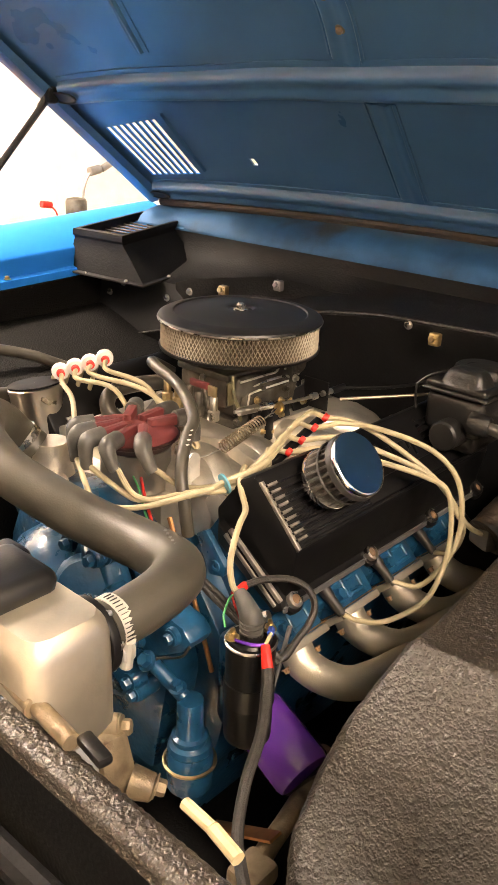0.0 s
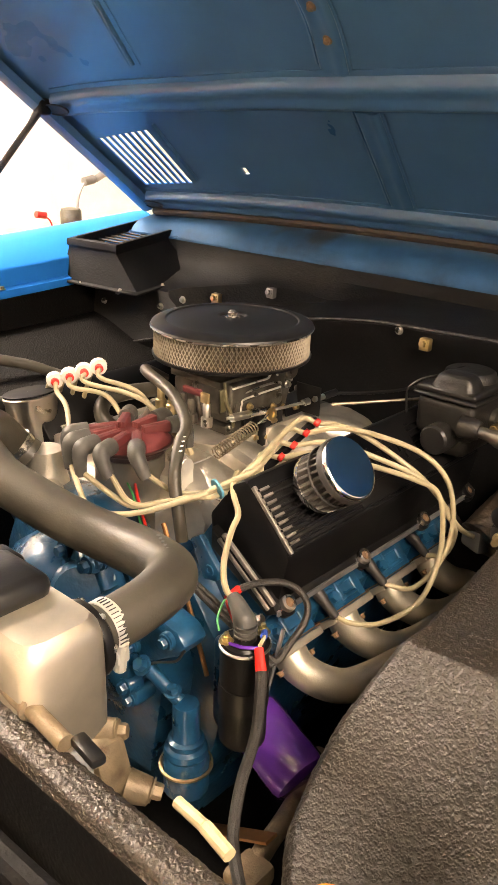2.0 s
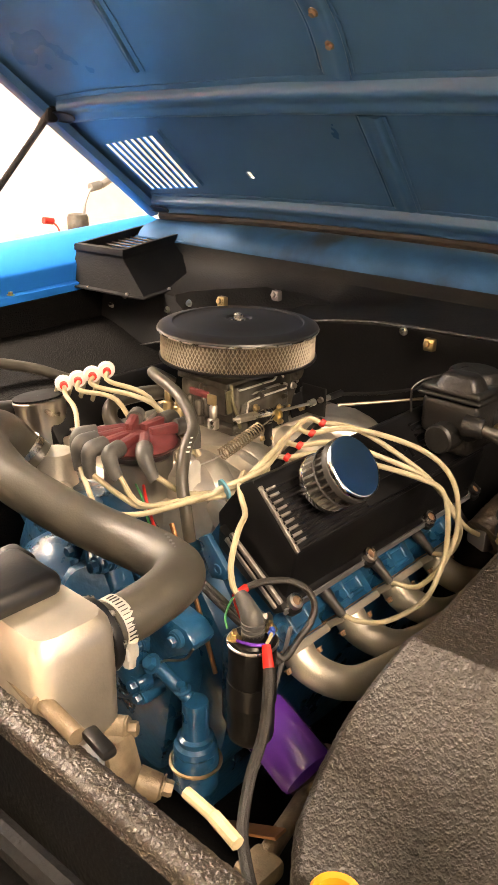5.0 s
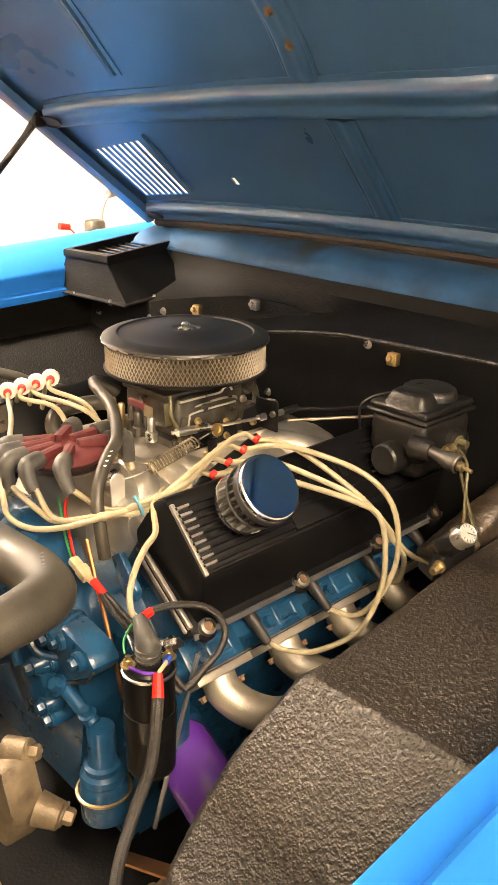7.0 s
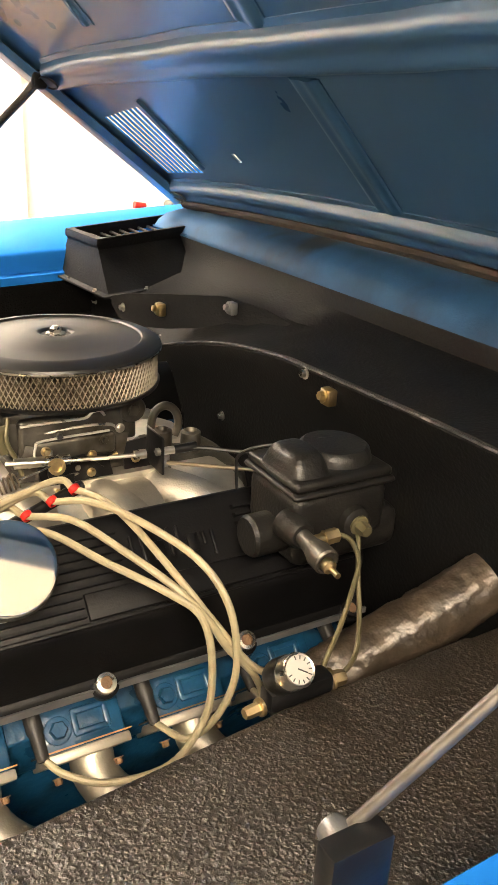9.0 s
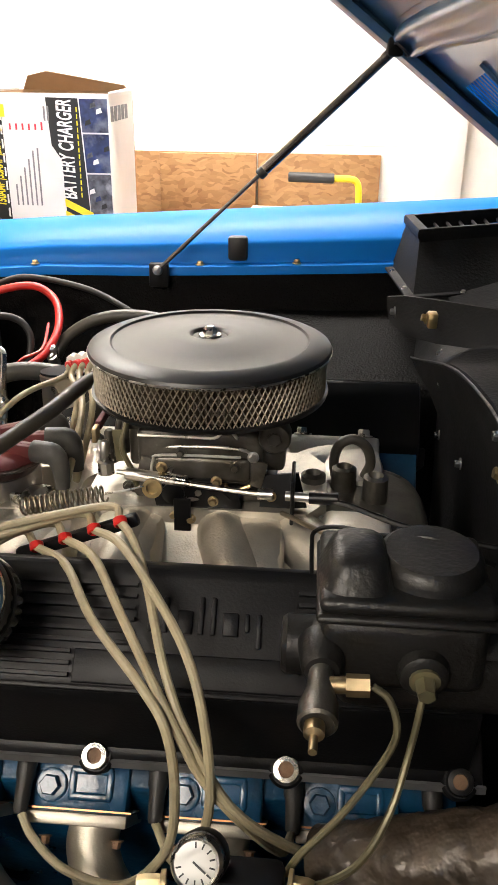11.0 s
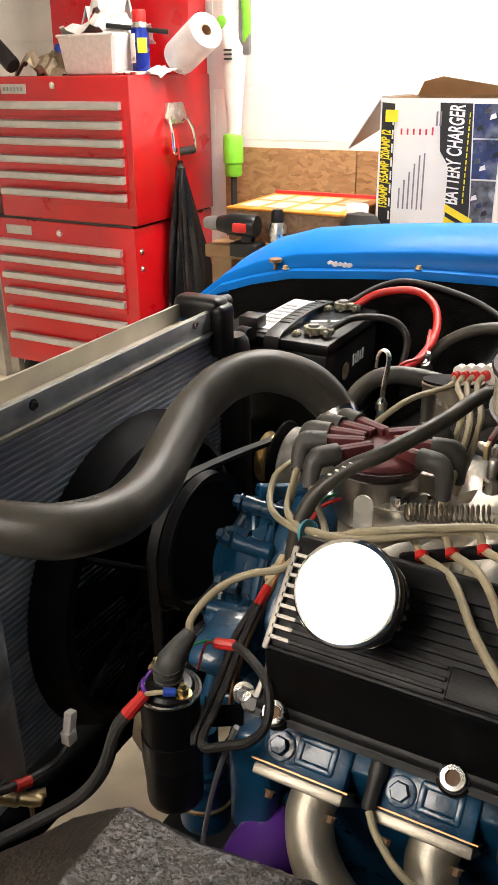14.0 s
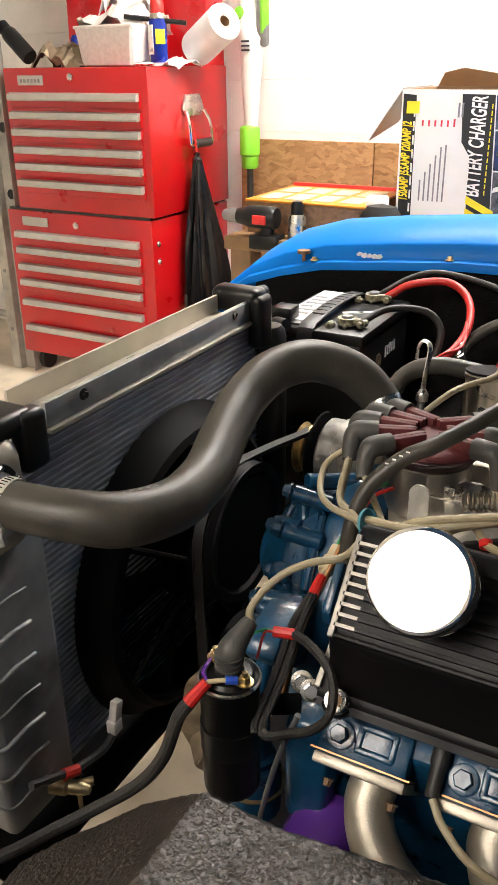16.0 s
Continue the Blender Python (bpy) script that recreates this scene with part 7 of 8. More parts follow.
cord("battery_cable", [(-0.45, 0.72, 0.85), (-0.42, 0.69, 0.875), (-0.39, 0.67, 0.88)], 0.011, RUBBER, "short black hose stub by the battery", seg=12)
single("battery_tray", bounds(B(), (-0.48, 0.72, 0.62), (-0.27, 1.02, 0.662), 0.004), BLACK, "black steel battery tray", "battery tray")
single("relay_bracket", bolt(box(B(), (-0.132, 0.862, 0.809), (0.02, 0.014, 0.05), 0.003, Matrix.Rotation(radians(30), 3, "X")), (-0.132, 0.853, 0.815), (0, -1, 0.5), 0.007, 0.006), STEEL, "small bright steel bracket on the inner fender", "bracket")

# bits by the radiator and lower front
brk = thing("steering_box", (-0.19, 0.1, 0.5), "tan grimy cast pump with brass-coloured bolts", "power steering pump")
part("casting", prism(B(), [(-0.24, 0.14, 0.60), (-0.24, 0.08, 0.61), (-0.24, 0.06, 0.55), (-0.24, 0.09, 0.48), (-0.24, 0.17, 0.48)], (0.05, 0, 0), 0.012), TAN, brk)
part("boss", bolt(lathe(B(), (-0.21, 0.12, 0.6), (0.5, -0.7, 0.1), [(0.02, 0), (0.018, 0.03), (0.012, 0.034)], 18), (-0.192, 0.096, 0.604), (0.5, -0.7, 0.1), 0.011, 0.012), TAN, brk)
part("boss", bolt(lathe(B(), (-0.2, 0.07, 0.54), (0.5, -0.7, -0.2), [(0.022, 0), (0.018, 0.03), (0.012, 0.034)], 18), (-0.18, 0.045, 0.535), (0.5, -0.7, -0.2), 0.011, 0.012), TAN, brk)
single("sleeve_connector", rod(rod(B(), (-0.401, -0.237, 0.876), (-0.403, -0.266, 0.876), 0.0048, seg=8), (-0.403, -0.267, 0.876), (-0.408, -0.295, 0.875), 0.0054, seg=8), CREAM, "pair of cream plastic wire connectors", "connector")
bar = thing("bracket_bar", (-0.425, -0.1, 0.89), "tan metal radiator bracket bar with a black clip", "bracket")
part("bar", rod(rod(B(), (-0.425, -0.02, 0.905), (-0.428, -0.1, 0.896), 0.0095, seg=16), (-0.428, -0.1, 0.896), (-0.432, -0.15, 0.894), 0.0075, seg=16), TAN, bar)
part("collar", lathe(B(), (-0.428, -0.097, 0.8965), (0, -1, -0.1), [(0.0095, 0), (0.0115, 0.001), (0.0115, 0.004), (0.0095, 0.005)], 16), TAN, bar)
part("clip", box(B(), (-0.424, -0.166, 0.893), (0.013, 0.034, 0.009), 0.003, Matrix.Rotation(radians(-8), 3, "Z")), SATIN, bar, "black plastic clip")
single("plug_connector", box(box(B(), (-0.334, 0.062, 0.535), (0.012, 0.014, 0.03), 0.002, Matrix.Rotation(radians(-15), 3, "X")), (-0.334, 0.057, 0.515), (0.014, 0.017, 0.02), 0.002), CLEARISH, "white plastic plug connector by the radiator", "connector")
single("wire_grommet", lathe(B(), (-0.373, -0.354, 0.84), (0.2, 0.1, 1), [(0.012, 0), (0.016, -0.003), (0.0185, 0), (0.0185, 0.007), (0.016, 0.01), (0.012, 0.008), (0.012, 0)], 24), ORANGE, "orange rubber grommet ring by the beam", "grommet")
cord("fan_wire", [(-0.334, 0.055, 0.505), (-0.335, 0.03, 0.495), (-0.34, -0.02, 0.505), (-0.35, -0.08, 0.53)], 0.0055, RUBBER, "black fan wire by the radiator")
single("terminal_sleeve", rod(B(), (-0.338, -0.015, 0.502), (-0.342, -0.035, 0.51), 0.0075, seg=10), RED, "red heat-shrink sleeve on a wire", "sleeve", "red sleeves")
single("crossmember", bounds(B(), (-0.27, -0.42, 0.26), (0.56, 1.02, 0.3), 0.01), BLACK, "black steel crossmember under the engine", "crossmember", kind="structure")
single("frame_rail", bounds(B(), (-0.18, -0.2, 0.3), (0.5, -0.1, 0.42), 0.012), BLACK, "black lower frame rail", "frame rail", kind="structure")
single("steering_link", box(tube(B(), [(0.05, -0.05, 0.5), (-0.05, -0.081, 0.5), (-0.14, -0.102, 0.5), (-0.2, -0.12, 0.49)], 0.013, 12), (-0.165, -0.108, 0.497), (0.05, 0.045, 0.03), 0.008), TAN, "tan steel steering link", "link rod")
single("fabric_strap", box(B(), (-0.13, -0.06, 0.5), (0.02, 0.12, 0.004), 0, Matrix.Rotation(radians(-30), 3, "X")), COPPER, "flat copper earth strap hanging", "strap")

# ---- garage things beyond the car ----
CY = 2.13
ch = thing("tool_chest", (-2.02, CY + 0.28, 0.74), "red steel top tool chest with grey drawer pulls, lid raised", "tool chest")
part("body", bounds(B(), (-2.37, CY, 0.745), (-1.672, CY + 0.58, 1.285), 0.006), CHEST, ch)


def drawers(parent, x0, x1, zs, h):
    for z in zs:
        d = part("drawer", bounds(B(), (x0, CY - 0.012, z - h + 0.006), (x1, CY + 0.001, z), 0.003), CHEST, parent)
        bm = prism(B(), [(x0 + 0.0, CY - 0.012, z + 0.001), (x0, CY - 0.03, z - 0.004), (x0, CY - 0.034, z - 0.022), (x0, CY - 0.03, z - 0.029), (x0, CY - 0.012, z - 0.026)], (x1 - x0, 0, 0))
        part("pull", bm, PULL, d, "grey full-width drawer pull")


drawers(ch, -2.335, -1.705, (1.196, 1.128, 1.064, 0.996, 0.932, 0.866), 0.06)
part("label_plate", bounds(B(), (-2.295, CY - 0.004, 1.222), (-2.165, CY + 0.001, 1.258), 0.002), PULL, ch, "grey maker's plate")
for k in range(6):
    part("plate_bar", bounds(B(), (-2.28 + 0.018 * k, CY - 0.0055, 1.232), (-2.27 + 0.018 * k, CY - 0.0035, 1.246)), GREYM, ch)
part("lock", lathe(B(), (-2.028, CY, 1.252), (0, -1, 0), [(0.014, 0), (0.014, 0.006), (0.01, 0.009), (0, 0.009)], 18), STEEL, ch, "round steel lock")
part("lid", loft(B(), [[(-2.365, CY + 0.42, 1.285), (-1.672, CY + 0.42, 1.285), (-1.672, CY + 0.44, 1.95), (-2.365, CY + 0.44, 1.95)], [(-2.365, CY + 0.56, 1.285), (-1.672, CY + 0.56, 1.285), (-1.672, CY + 0.56, 1.95), (-2.365, CY + 0.56, 1.95)]], closed=True, caps=True), CHEST, ch, "raised red lid")
bm = prism(B(), [(-1.673, CY + 0.215, 1.13), (-1.673, CY + 0.235, 1.185), (-1.673, CY + 0.345, 1.185), (-1.673, CY + 0.37, 1.13), (-1.673, CY + 0.345, 1.105), (-1.673, CY + 0.24, 1.105)], (0.014, 0, 0), 0.004)
part("handle_plate", bm, STEEL, ch, "chrome handle plate")
part("handle", tube(B(), [(-1.655, CY + 0.225, 1.125), (-1.635, CY + 0.215, 1.08), (-1.63, CY + 0.215, 1.02), (-1.63, CY + 0.23, 1.0), (-1.63, CY + 0.36, 1.0), (-1.63, CY + 0.375, 1.02), (-1.635, CY + 0.37, 1.08), (-1.655, CY + 0.36, 1.125)], 0.0075, 10), CHROME, ch, "chrome swing handle")
part("grip", rod(B(), (-1.63, CY + 0.235, 1.003), (-1.63, CY + 0.36, 1.003), 0.017, seg=14, round_end=0.004), RUBBER, ch)
cab = thing("tool_cabinet", (-2.06, CY + 0.28, 0), "red steel rolling tool cabinet with grey drawer pulls", "tool cabinet")
part("body", bounds(B(), (-2.44, CY, 0.1), (-1.69, CY + 0.6, 0.735), 0.006), CHEST, cab)
drawers(cab, -2.39, -1.745, (0.652, 0.584, 0.512, 0.443), 0.062)
drawers(cab, -2.39, -1.745, (0.355, 0.238), 0.11)
part("top_mat", bounds(B(), (-2.43, CY + 0.004, 0.735), (-1.7, CY + 0.59, 0.745)), RUBBER, cab)
part("label_plate", bounds(B(), (-2.36, CY - 0.004, 0.672), (-2.22, CY + 0.001, 0.71), 0.002), PULL, cab, "grey maker's plate")
part("lock", lathe(B(), (-2.07, CY, 0.69), (0, -1, 0), [(0.014, 0), (0.014, 0.006), (0.01, 0.009), (0, 0.009)], 18), STEEL, cab)
for z in (0.64, 0.57):
    part("side_bolt", bolt(B(), (-1.69, CY + 0.04, z), (1, 0, 0), 0.009, 0.006), STEEL, cab)
for x in (-2.38, -1.75):
    for y in (CY + 0.08, CY + 0.52):
        part("caster", lathe(B(), (x - 0.015, y, 0.05), (1, 0, 0), [(0.045, 0), (0.05, 0.004), (0.05, 0.026), (0.045, 0.03)], 20), RUBBER, cab)

# on the chest
roll = thing("paper_towel_roll", (-1.8, CY + 0.2, 1.29), "white paper towel roll with a brown core", "paper towel")
rc, rd = Vector((-1.66, CY + 0.33, 1.345)), Vector((0.85, -0.42, 0.42)).normalized()
part("roll", lathe(B(), rc, rd, [(0.02, 0.0), (0.066, 0.0), (0.068, 0.01), (0.068, 0.21), (0.066, 0.22), (0.022, 0.22), (0.02, 0.21), (0.02, 0)], 40), PAPER, roll)
part("core", lathe(B(), rc, rd, [(0.0195, 0.01), (0.0215, 0.01), (0.0215, 0.221), (0.0195, 0.221), (0.0195, 0.01)], 24), CARD, roll)
spray = thing("spray_can", (-1.722, CY + 0.16, 1.286), "blue and yellow spray can with a red cap", "spray can")
sc = Vector((-1.722, CY + 0.16, 1.286))
part("body", lathe(B(), sc, Zt, [(0.031, 0), (0.033, 0.003), (0.033, 0.155), (0.028, 0.168)], 30), CANBLUE, spray)
part("shoulder", lathe(B(), sc + Zt * 0.16, Zt, [(0.033, 0), (0.031, 0.012), (0.026, 0.02), (0.024, 0.024)], 30), STEEL, spray)
part("cap", lathe(B(), sc + Zt * 0.175, Zt, [(0.026, 0), (0.027, 0.004), (0.026, 0.04), (0.022, 0.046), (0, 0.047)], 26), RED, spray, "red cap")
part("yellow_patch", box(B(), sc + Vector((0.025, -0.024, 0.1)), (0.036, 0.004, 0.05), 0.001, Matrix.Rotation(radians(45), 3, "Z")), PRINTY, spray)
part("white_band", lathe(B(), sc, Zt, [(0.0333, 0.0), (0.0334, 0.0), (0.0334, 0.012), (0.0333, 0.012), (0.0333, 0)], 30), LABELW, spray)
part("white_patch", box(B(), sc + Vector((-0.012, -0.0325, 0.09)), (0.03, 0.003, 0.1), 0.001, Matrix.Rotation(radians(-20), 3, "Z")), LABELW, spray)
box_t = thing("storage_box", (-1.86, CY + 0.12, 1.287), "milky clear plastic storage box full of packing", "storage box")
def tub(k):
    m = Matrix.Rotation(radians(-8), 3, "Z")
    o = Vector((-1.91, CY + 0.17, 0))
    ring = []
    for z, s in ((1.288, 0.86), (1.292, 0.9), (1.4, 1.0), (1.415, 1.03), (1.42, 1.03)):
        ring.append([o + m @ Vector((0.15 * s * a, 0.09 * s * b, 0)) + Vector((0, 0, z)) for a, b in ((-1, -0.9), (-0.93, -1), (0.93, -1), (1, -0.9), (1, 0.9), (0.93, 1), (-0.93, 1), (-1, 0.9))])
    return loft(B(), ring, closed=True, caps=True)


part("tub", tub(0), CLEARISH, box_t)
part("lid", box(B(), (-1.91, CY + 0.17, 1.424), (0.31, 0.19, 0.012), 0.004, Matrix.Rotation(radians(-8), 3, "Z")), CLEARISH, box_t)


def crumple(at, size, seed, n=14):
    """A crumpled sheet of plastic or paper."""
    rows = []
    for i in range(n):
        row = []
        for j in range(n):
            u, v = i / (n - 1) - 0.5, j / (n - 1) - 0.5
            h = noise.noise(Vector((u * 4 + seed, v * 4, seed))) + 0.5 * noise.noise(Vector((u * 9, v * 9 + seed, 3)))
            row.append((at[0] + size[0] * (u + 0.1 * h), at[1] + size[1] * v, at[2] + size[2] * (0.5 + 0.7 * h - 1.6 * (u * u + v * v))))
        rows.append(row)
    return sheet(B(), rows, 0.002, (0, 0, -1))


bag_t = thing("plastic_bag", (-1.9, CY + 0.2, 1.43), "crumpled white plastic bag on the storage box", "bag")
part("sack", crumple((-1.92, CY + 0.22, 1.44), (0.3, 0.25, 0.09), 2.3), CLEARISH, bag_t)
part("handle", crumple((-1.97, CY + 0.3, 1.51), (0.18, 0.12, 0.14), 5.1, 9), CLEARISH, bag_t)
single("packing_sheet", crumple((-1.7, CY + 0.22, 1.295), (0.16, 0.18, 0.03), 7.7), PAPER, "crumpled white packing sheet beside the can", "packing sheet")
single("pry_bar", rod(B(), (-1.83, CY + 0.1, 1.455), (-1.62, CY + 0.2, 1.43), 0.009, seg=10), SATIN, "black pry bar lying on the box", "pry bar")
single("shop_rag", crumple((-2.16, CY + 0.14, 1.3), (0.26, 0.2, 0.1), 9.2), TAN, "crumpled brown shop rag on the chest", "rag")
can2 = thing("spray_can", (-2.33, CY + 0.05, 1.286), "dark spray can lying tilted on the chest", "spray can")
part("body", lathe(B(), (-2.27, CY + 0.06, 1.32), (-0.7, 0.1, 0.55), [(0.0, 0), (0.03, 0.002), (0.033, 0.01), (0.033, 0.14), (0.028, 0.155)], 24), SATIN, can2)
part("cap", lathe(B(), Vector((-2.27, CY + 0.06, 1.32)) + Vector((-0.7, 0.1, 0.55)).normalized() * 0.155, (-0.7, 0.1, 0.55), [(0.026, 0), (0.026, 0.04), (0.02, 0.046), (0, 0.046)], 22), SATIN, can2)
single("drink_can", lathe(B(), (-2.15, CY + 0.22, 1.287), Zt, [(0.028, 0), (0.032, 0.006), (0.032, 0.1), (0.026, 0.115)], 20), CANBLUE, "small blue can among the clutter", "can")
tool = thing("ratchet", (-1.7, CY + 0.13, 1.287), "bright steel ratchet on the chest lid edge", "ratchet")
part("shank", rod(B(), (-1.78, CY + 0.08, 1.294), (-1.69, CY + 0.18, 1.296), 0.007, seg=10), STEEL, tool)

# black bag hanging from the chest handle
hang = thing("hanging_bag", (-1.62, CY + 0.24, 1.03), "glossy black plastic bag hanging from the chest handle", "bag")
rows = []
for i in range(18):
    h = i / 17
    z = 0.945 - 0.6 * h
    w0 = 0.012 + 0.125 * h**0.85
    row = []
    for k in range(48):
        t = 6.28318531 * k / 48
        cr = 1 + 0.3 * noise.noise(Vector((math.cos(t) * 2.2, math.sin(t) * 2.2, h * 1.2))) + 0.22 * math.sin(t * 9 + 2 * h + 1.5 * noise.noise(Vector((t, h, 0))))
        row.append((-1.62 + 0.055 * (0.3 + h) * cr * math.cos(t), CY + 0.24 + 0.06 * h + w0 * cr * math.sin(t), z))
    rows.append(row)
part("sack", loft(B(), rows, closed=True, caps=True), BAG, hang)
part("knot", lathe(B(), (-1.62, CY + 0.24, 0.935), (0, 0, 1), [(0.016, 0), (0.02, 0.01), (0.01, 0.022), (0.012, 0.034), (0, 0.04)], 14), BAG, hang)
part("tie", tube(B(), [(-1.62, CY + 0.24, 0.965), (-1.622, CY + 0.235, 1.02), (-1.628, CY + 0.225, 1.09)], 0.004, 8), RED, hang, "red draw tie")

# string trimmer against the wall
tr = thing("string_trimmer", (-1.5, 2.62, 0.0), "off-white and lime green string trimmer standing upright", "string trimmer")
part("shaft", rod(B(), (-1.515, 2.62, 0.05), (-1.515, 2.62, 0.92), 0.014, seg=14), RUBBER, tr)
part("collar", lathe(B(), (-1.515, 2.62, 0.89), Zt, [(0.03, 0), (0.036, 0.01), (0.036, 0.05), (0.042, 0.056), (0.042, 0.155), (0.036, 0.165), (0.02, 0.17)], 24), LIME, tr, "lime green collar")
part("body", loft(B(), [[(-1.508 + o + r * math.cos(6.28318531 * k / 18), 2.62 + 0.8 * r * math.sin(6.28318531 * k / 18), z) for k in range(18)] for z, r, o in ((1.05, 0.028, 0), (1.08, 0.03, 0), (1.2, 0.04, 0.0), (1.33, 0.05, 0.005), (1.38, 0.055, 0.008), (1.42, 0.045, -0.01), (1.6, 0.03, -0.02), (1.9, 0.03, -0.03))], closed=True, caps=True), WHITEP, tr, "off-white motor body")
part("handle", tube(B(), [(-1.45, 2.62, 1.38), (-1.44, 2.61, 1.46), (-1.445, 2.61, 1.55), (-1.46, 2.61, 1.62)], 0.018, 12), LIME, tr)
part("guard", box(B(), (-1.45, 2.615, 1.47), (0.05, 0.03, 0.24), 0.012), GREYM, tr, "grey trimmer switch housing")
part("button", lathe(B(), (-1.54, 2.6, 1.47), (0, -1, 0), [(0.024, 0), (0.024, 0.01), (0.018, 0.014), (0, 0.014)], 18), LIME, tr)
for k in range(3):
    part("vent", bounds(B(), (-1.525 + 0.0, 2.574, 1.335 + 0.016 * k), (-1.49, 2.583, 1.342 + 0.016 * k)), PRINTK, tr)

# bench with clutter behind the far fender
bench = thing("work_bench", (-0.6, 2.35, 0), "plain pale wooden work bench along the wall", "work bench")
part("top", bounds(B(), (-1.26, 1.95, 0.70), (0.72, 2.66, 0.745), 0.004), WOOD, bench)
for x in (-1.2, 0.66):
    for y in (2.0, 2.6):
        part("leg", bounds(B(), (x - 0.04, y - 0.04, 0), (x + 0.04, y + 0.04, 0.7), 0.004), WOOD, bench)
for a, b in ((-1.6, -1.0), (-0.995, 0.1), (0.105, 0.56)):
    single("strand_board_panel", bounds(B(), (a, YW - 0.022, 0.05), (b, YW - 0.004, 1.0), 0.002), OSB, "brown oriented strand board panel on the wall", "wall panel", "wall panels", kind="structure")

bx = thing("charger_box", (-0.45, 2.3, 0.745), "open white battery charger carton with black and yellow print", "cardboard box")
x0, x1, y0, y1, z0, z1 = -0.708, -0.318, 2.15, 2.5, 0.745, 1.212
T = 0.005
part("front_panel", bounds(B(), (x0, y0, z0), (x1, y0 + T, z1)), PRINTW, bx, "printed white front")
part("back_panel", bounds(B(), (x0, y1 - T, z0), (x1, y1, z1)), CARD, bx)
part("side_panel", bounds(B(), (x0, y0 + T, z0), (x0 + T, y1 - T, z1)), CARD, bx)
part("side_panel", bounds(B(), (x1 - T, y0 + T, z0), (x1, y1 - T, z1)), PRINTW, bx)
part("bottom", bounds(B(), (x0 + T, y0 + T, z0), (x1 - T, y1 - T, z0 + T)), CARD, bx)
# white flap hanging in shade, the shade given by PULL's grey
part("flap", prism(B(), [(x0, y0 + 0.005, z1), (x0, y1 - 0.02, z1), (x0 - 0.115, y1 - 0.05, z1 - 0.12), (x0 - 0.115, y0 + 0.02, z1 - 0.16)], (0.0, 0.0, 0.005)), PULL, bx, "drooping white carton flap, greyed for shade")
part("flap", prism(B(), [(x1, y0 + 0.005, z1), (x1, y1 - 0.02, z1), (x1 + 0.13, y1 - 0.04, z1 + 0.03), (x1 + 0.14, y0 + 0.03, z1 + 0.015)], (0.0, 0.0, 0.005)), PRINTW, bx)
part("flap", prism(B(), [(x0 + 0.01, y1 - 0.005, z1), (x1 - 0.01, y1 - 0.005, z1), (x1 - 0.02, y1 - 0.03, z1 + 0.018), (x0 + 0.12, y1 - 0.085, z1 + 0.06), (x0 + 0.05, y1 - 0.07, z1 + 0.045)], (0.0, 0.005, 0.0)), CARD, bx, "raised brown carton flap")


def print_on(name, a, b, mat, n=1):
    """A printed patch on the carton's front: a, b are parts of its width and height."""
    part(name, bounds(B(), (x0 + a[0] * (x1 - x0), y0 - 0.0006 * n, z0 + a[1] * (z1 - z0)), (x0 + b[0] * (x1 - x0), y0 - 0.0006 * n + 0.0004, z0 + b[1] * (z1 - z0))), mat, bx)


def band(pts, mat, name, n=1):
    """A printed shape on the front, corners as x and z."""
    part(name, prism(B(), [(x, y0 - 0.0005 * n, z) for x, z in pts], (0, -0.0003, 0)), mat, bx)


band([(-0.699, 0.747), (-0.655, 0.747), (-0.66, 1.196), (-0.703, 1.2)], PRINTK, "black_stripe")
band([(-0.515, 1.2), (-0.414, 1.198), (-0.39, 0.747), (-0.47, 0.747), (-0.478, 1.02), (-0.506, 1.06)], PRINTK, "black_panel")
for k, (za, zb) in enumerate(((1.1, 1.197), (0.98, 1.095), (0.84, 0.975), (0.75, 0.835))):
    band([(-0.41 + 0.006 * k, zb), (-0.322, zb), (-0.322, za), (-0.405 + 0.006 * k, za)], PRINTB if k < 2 else GREYPR, "photo")
    for j in range(4):
        u, w = -0.395 + 0.018 * j, za + (zb - za) * (0.2 + 0.17 * ((j * 3 + k) % 4))
        band([(u, w), (u + 0.02, w + 0.006), (u + 0.016, w + 0.02), (u + 0.002, w + 0.014)], (PRINTK, GREYPR, PRINTW, PRINTB)[(j + k) % 4], "photo_detail", 2)
for dz in (0.0, -0.038):
    band([(-0.476, 0.9 + dz), (-0.385, 0.856 + dz), (-0.385, 0.832 + dz), (-0.476, 0.876 + dz)], PRINTY, "yellow_stripe", 2)
band([(-0.69, 1.178), (-0.648, 1.178), (-0.648, 1.142), (-0.69, 1.142)], PRINTY, "sticker", 4)
for k in range(6):
    print_on("red_mark", (0.18 + 0.052 * k, 0.77), (0.195 + 0.052 * k, 0.81 + 0.01 * (k == 5)), PRINTR)
for k in range(6):
    print_on("text_bar", (0.19 + 0.04 * k, 0.28), (0.203 + 0.04 * k, 0.42 + 0.055 * k - 0.04 * (k == 5)), GREYM)
for k in range(2):
    print_on("text_bar", (0.47 + 0.03 * k, 0.83), (0.485 + 0.03 * k, 0.92), GREYM, 3)
rotY = Matrix.Rotation(radians(90), 4, "X")


def upright(x, z):
    return Matrix.Translation((x, y0 - 0.0016, z)) @ rotY @ Matrix.Rotation(radians(90), 4, "Z")


words("lettering", "BATTERY CHARGER", 0.066, upright(-0.457, 1.045) @ Matrix.Diagonal((0.5, 1.0, 1, 1)), PRINTW, bx, shear=0.2, space=1.0, bold=0.0014)
for k in range(14):
    print_on("text_bar", (0.735, 0.34 + 0.042 * k), (0.744, 0.37 + 0.042 * k), PRINTY, 3)
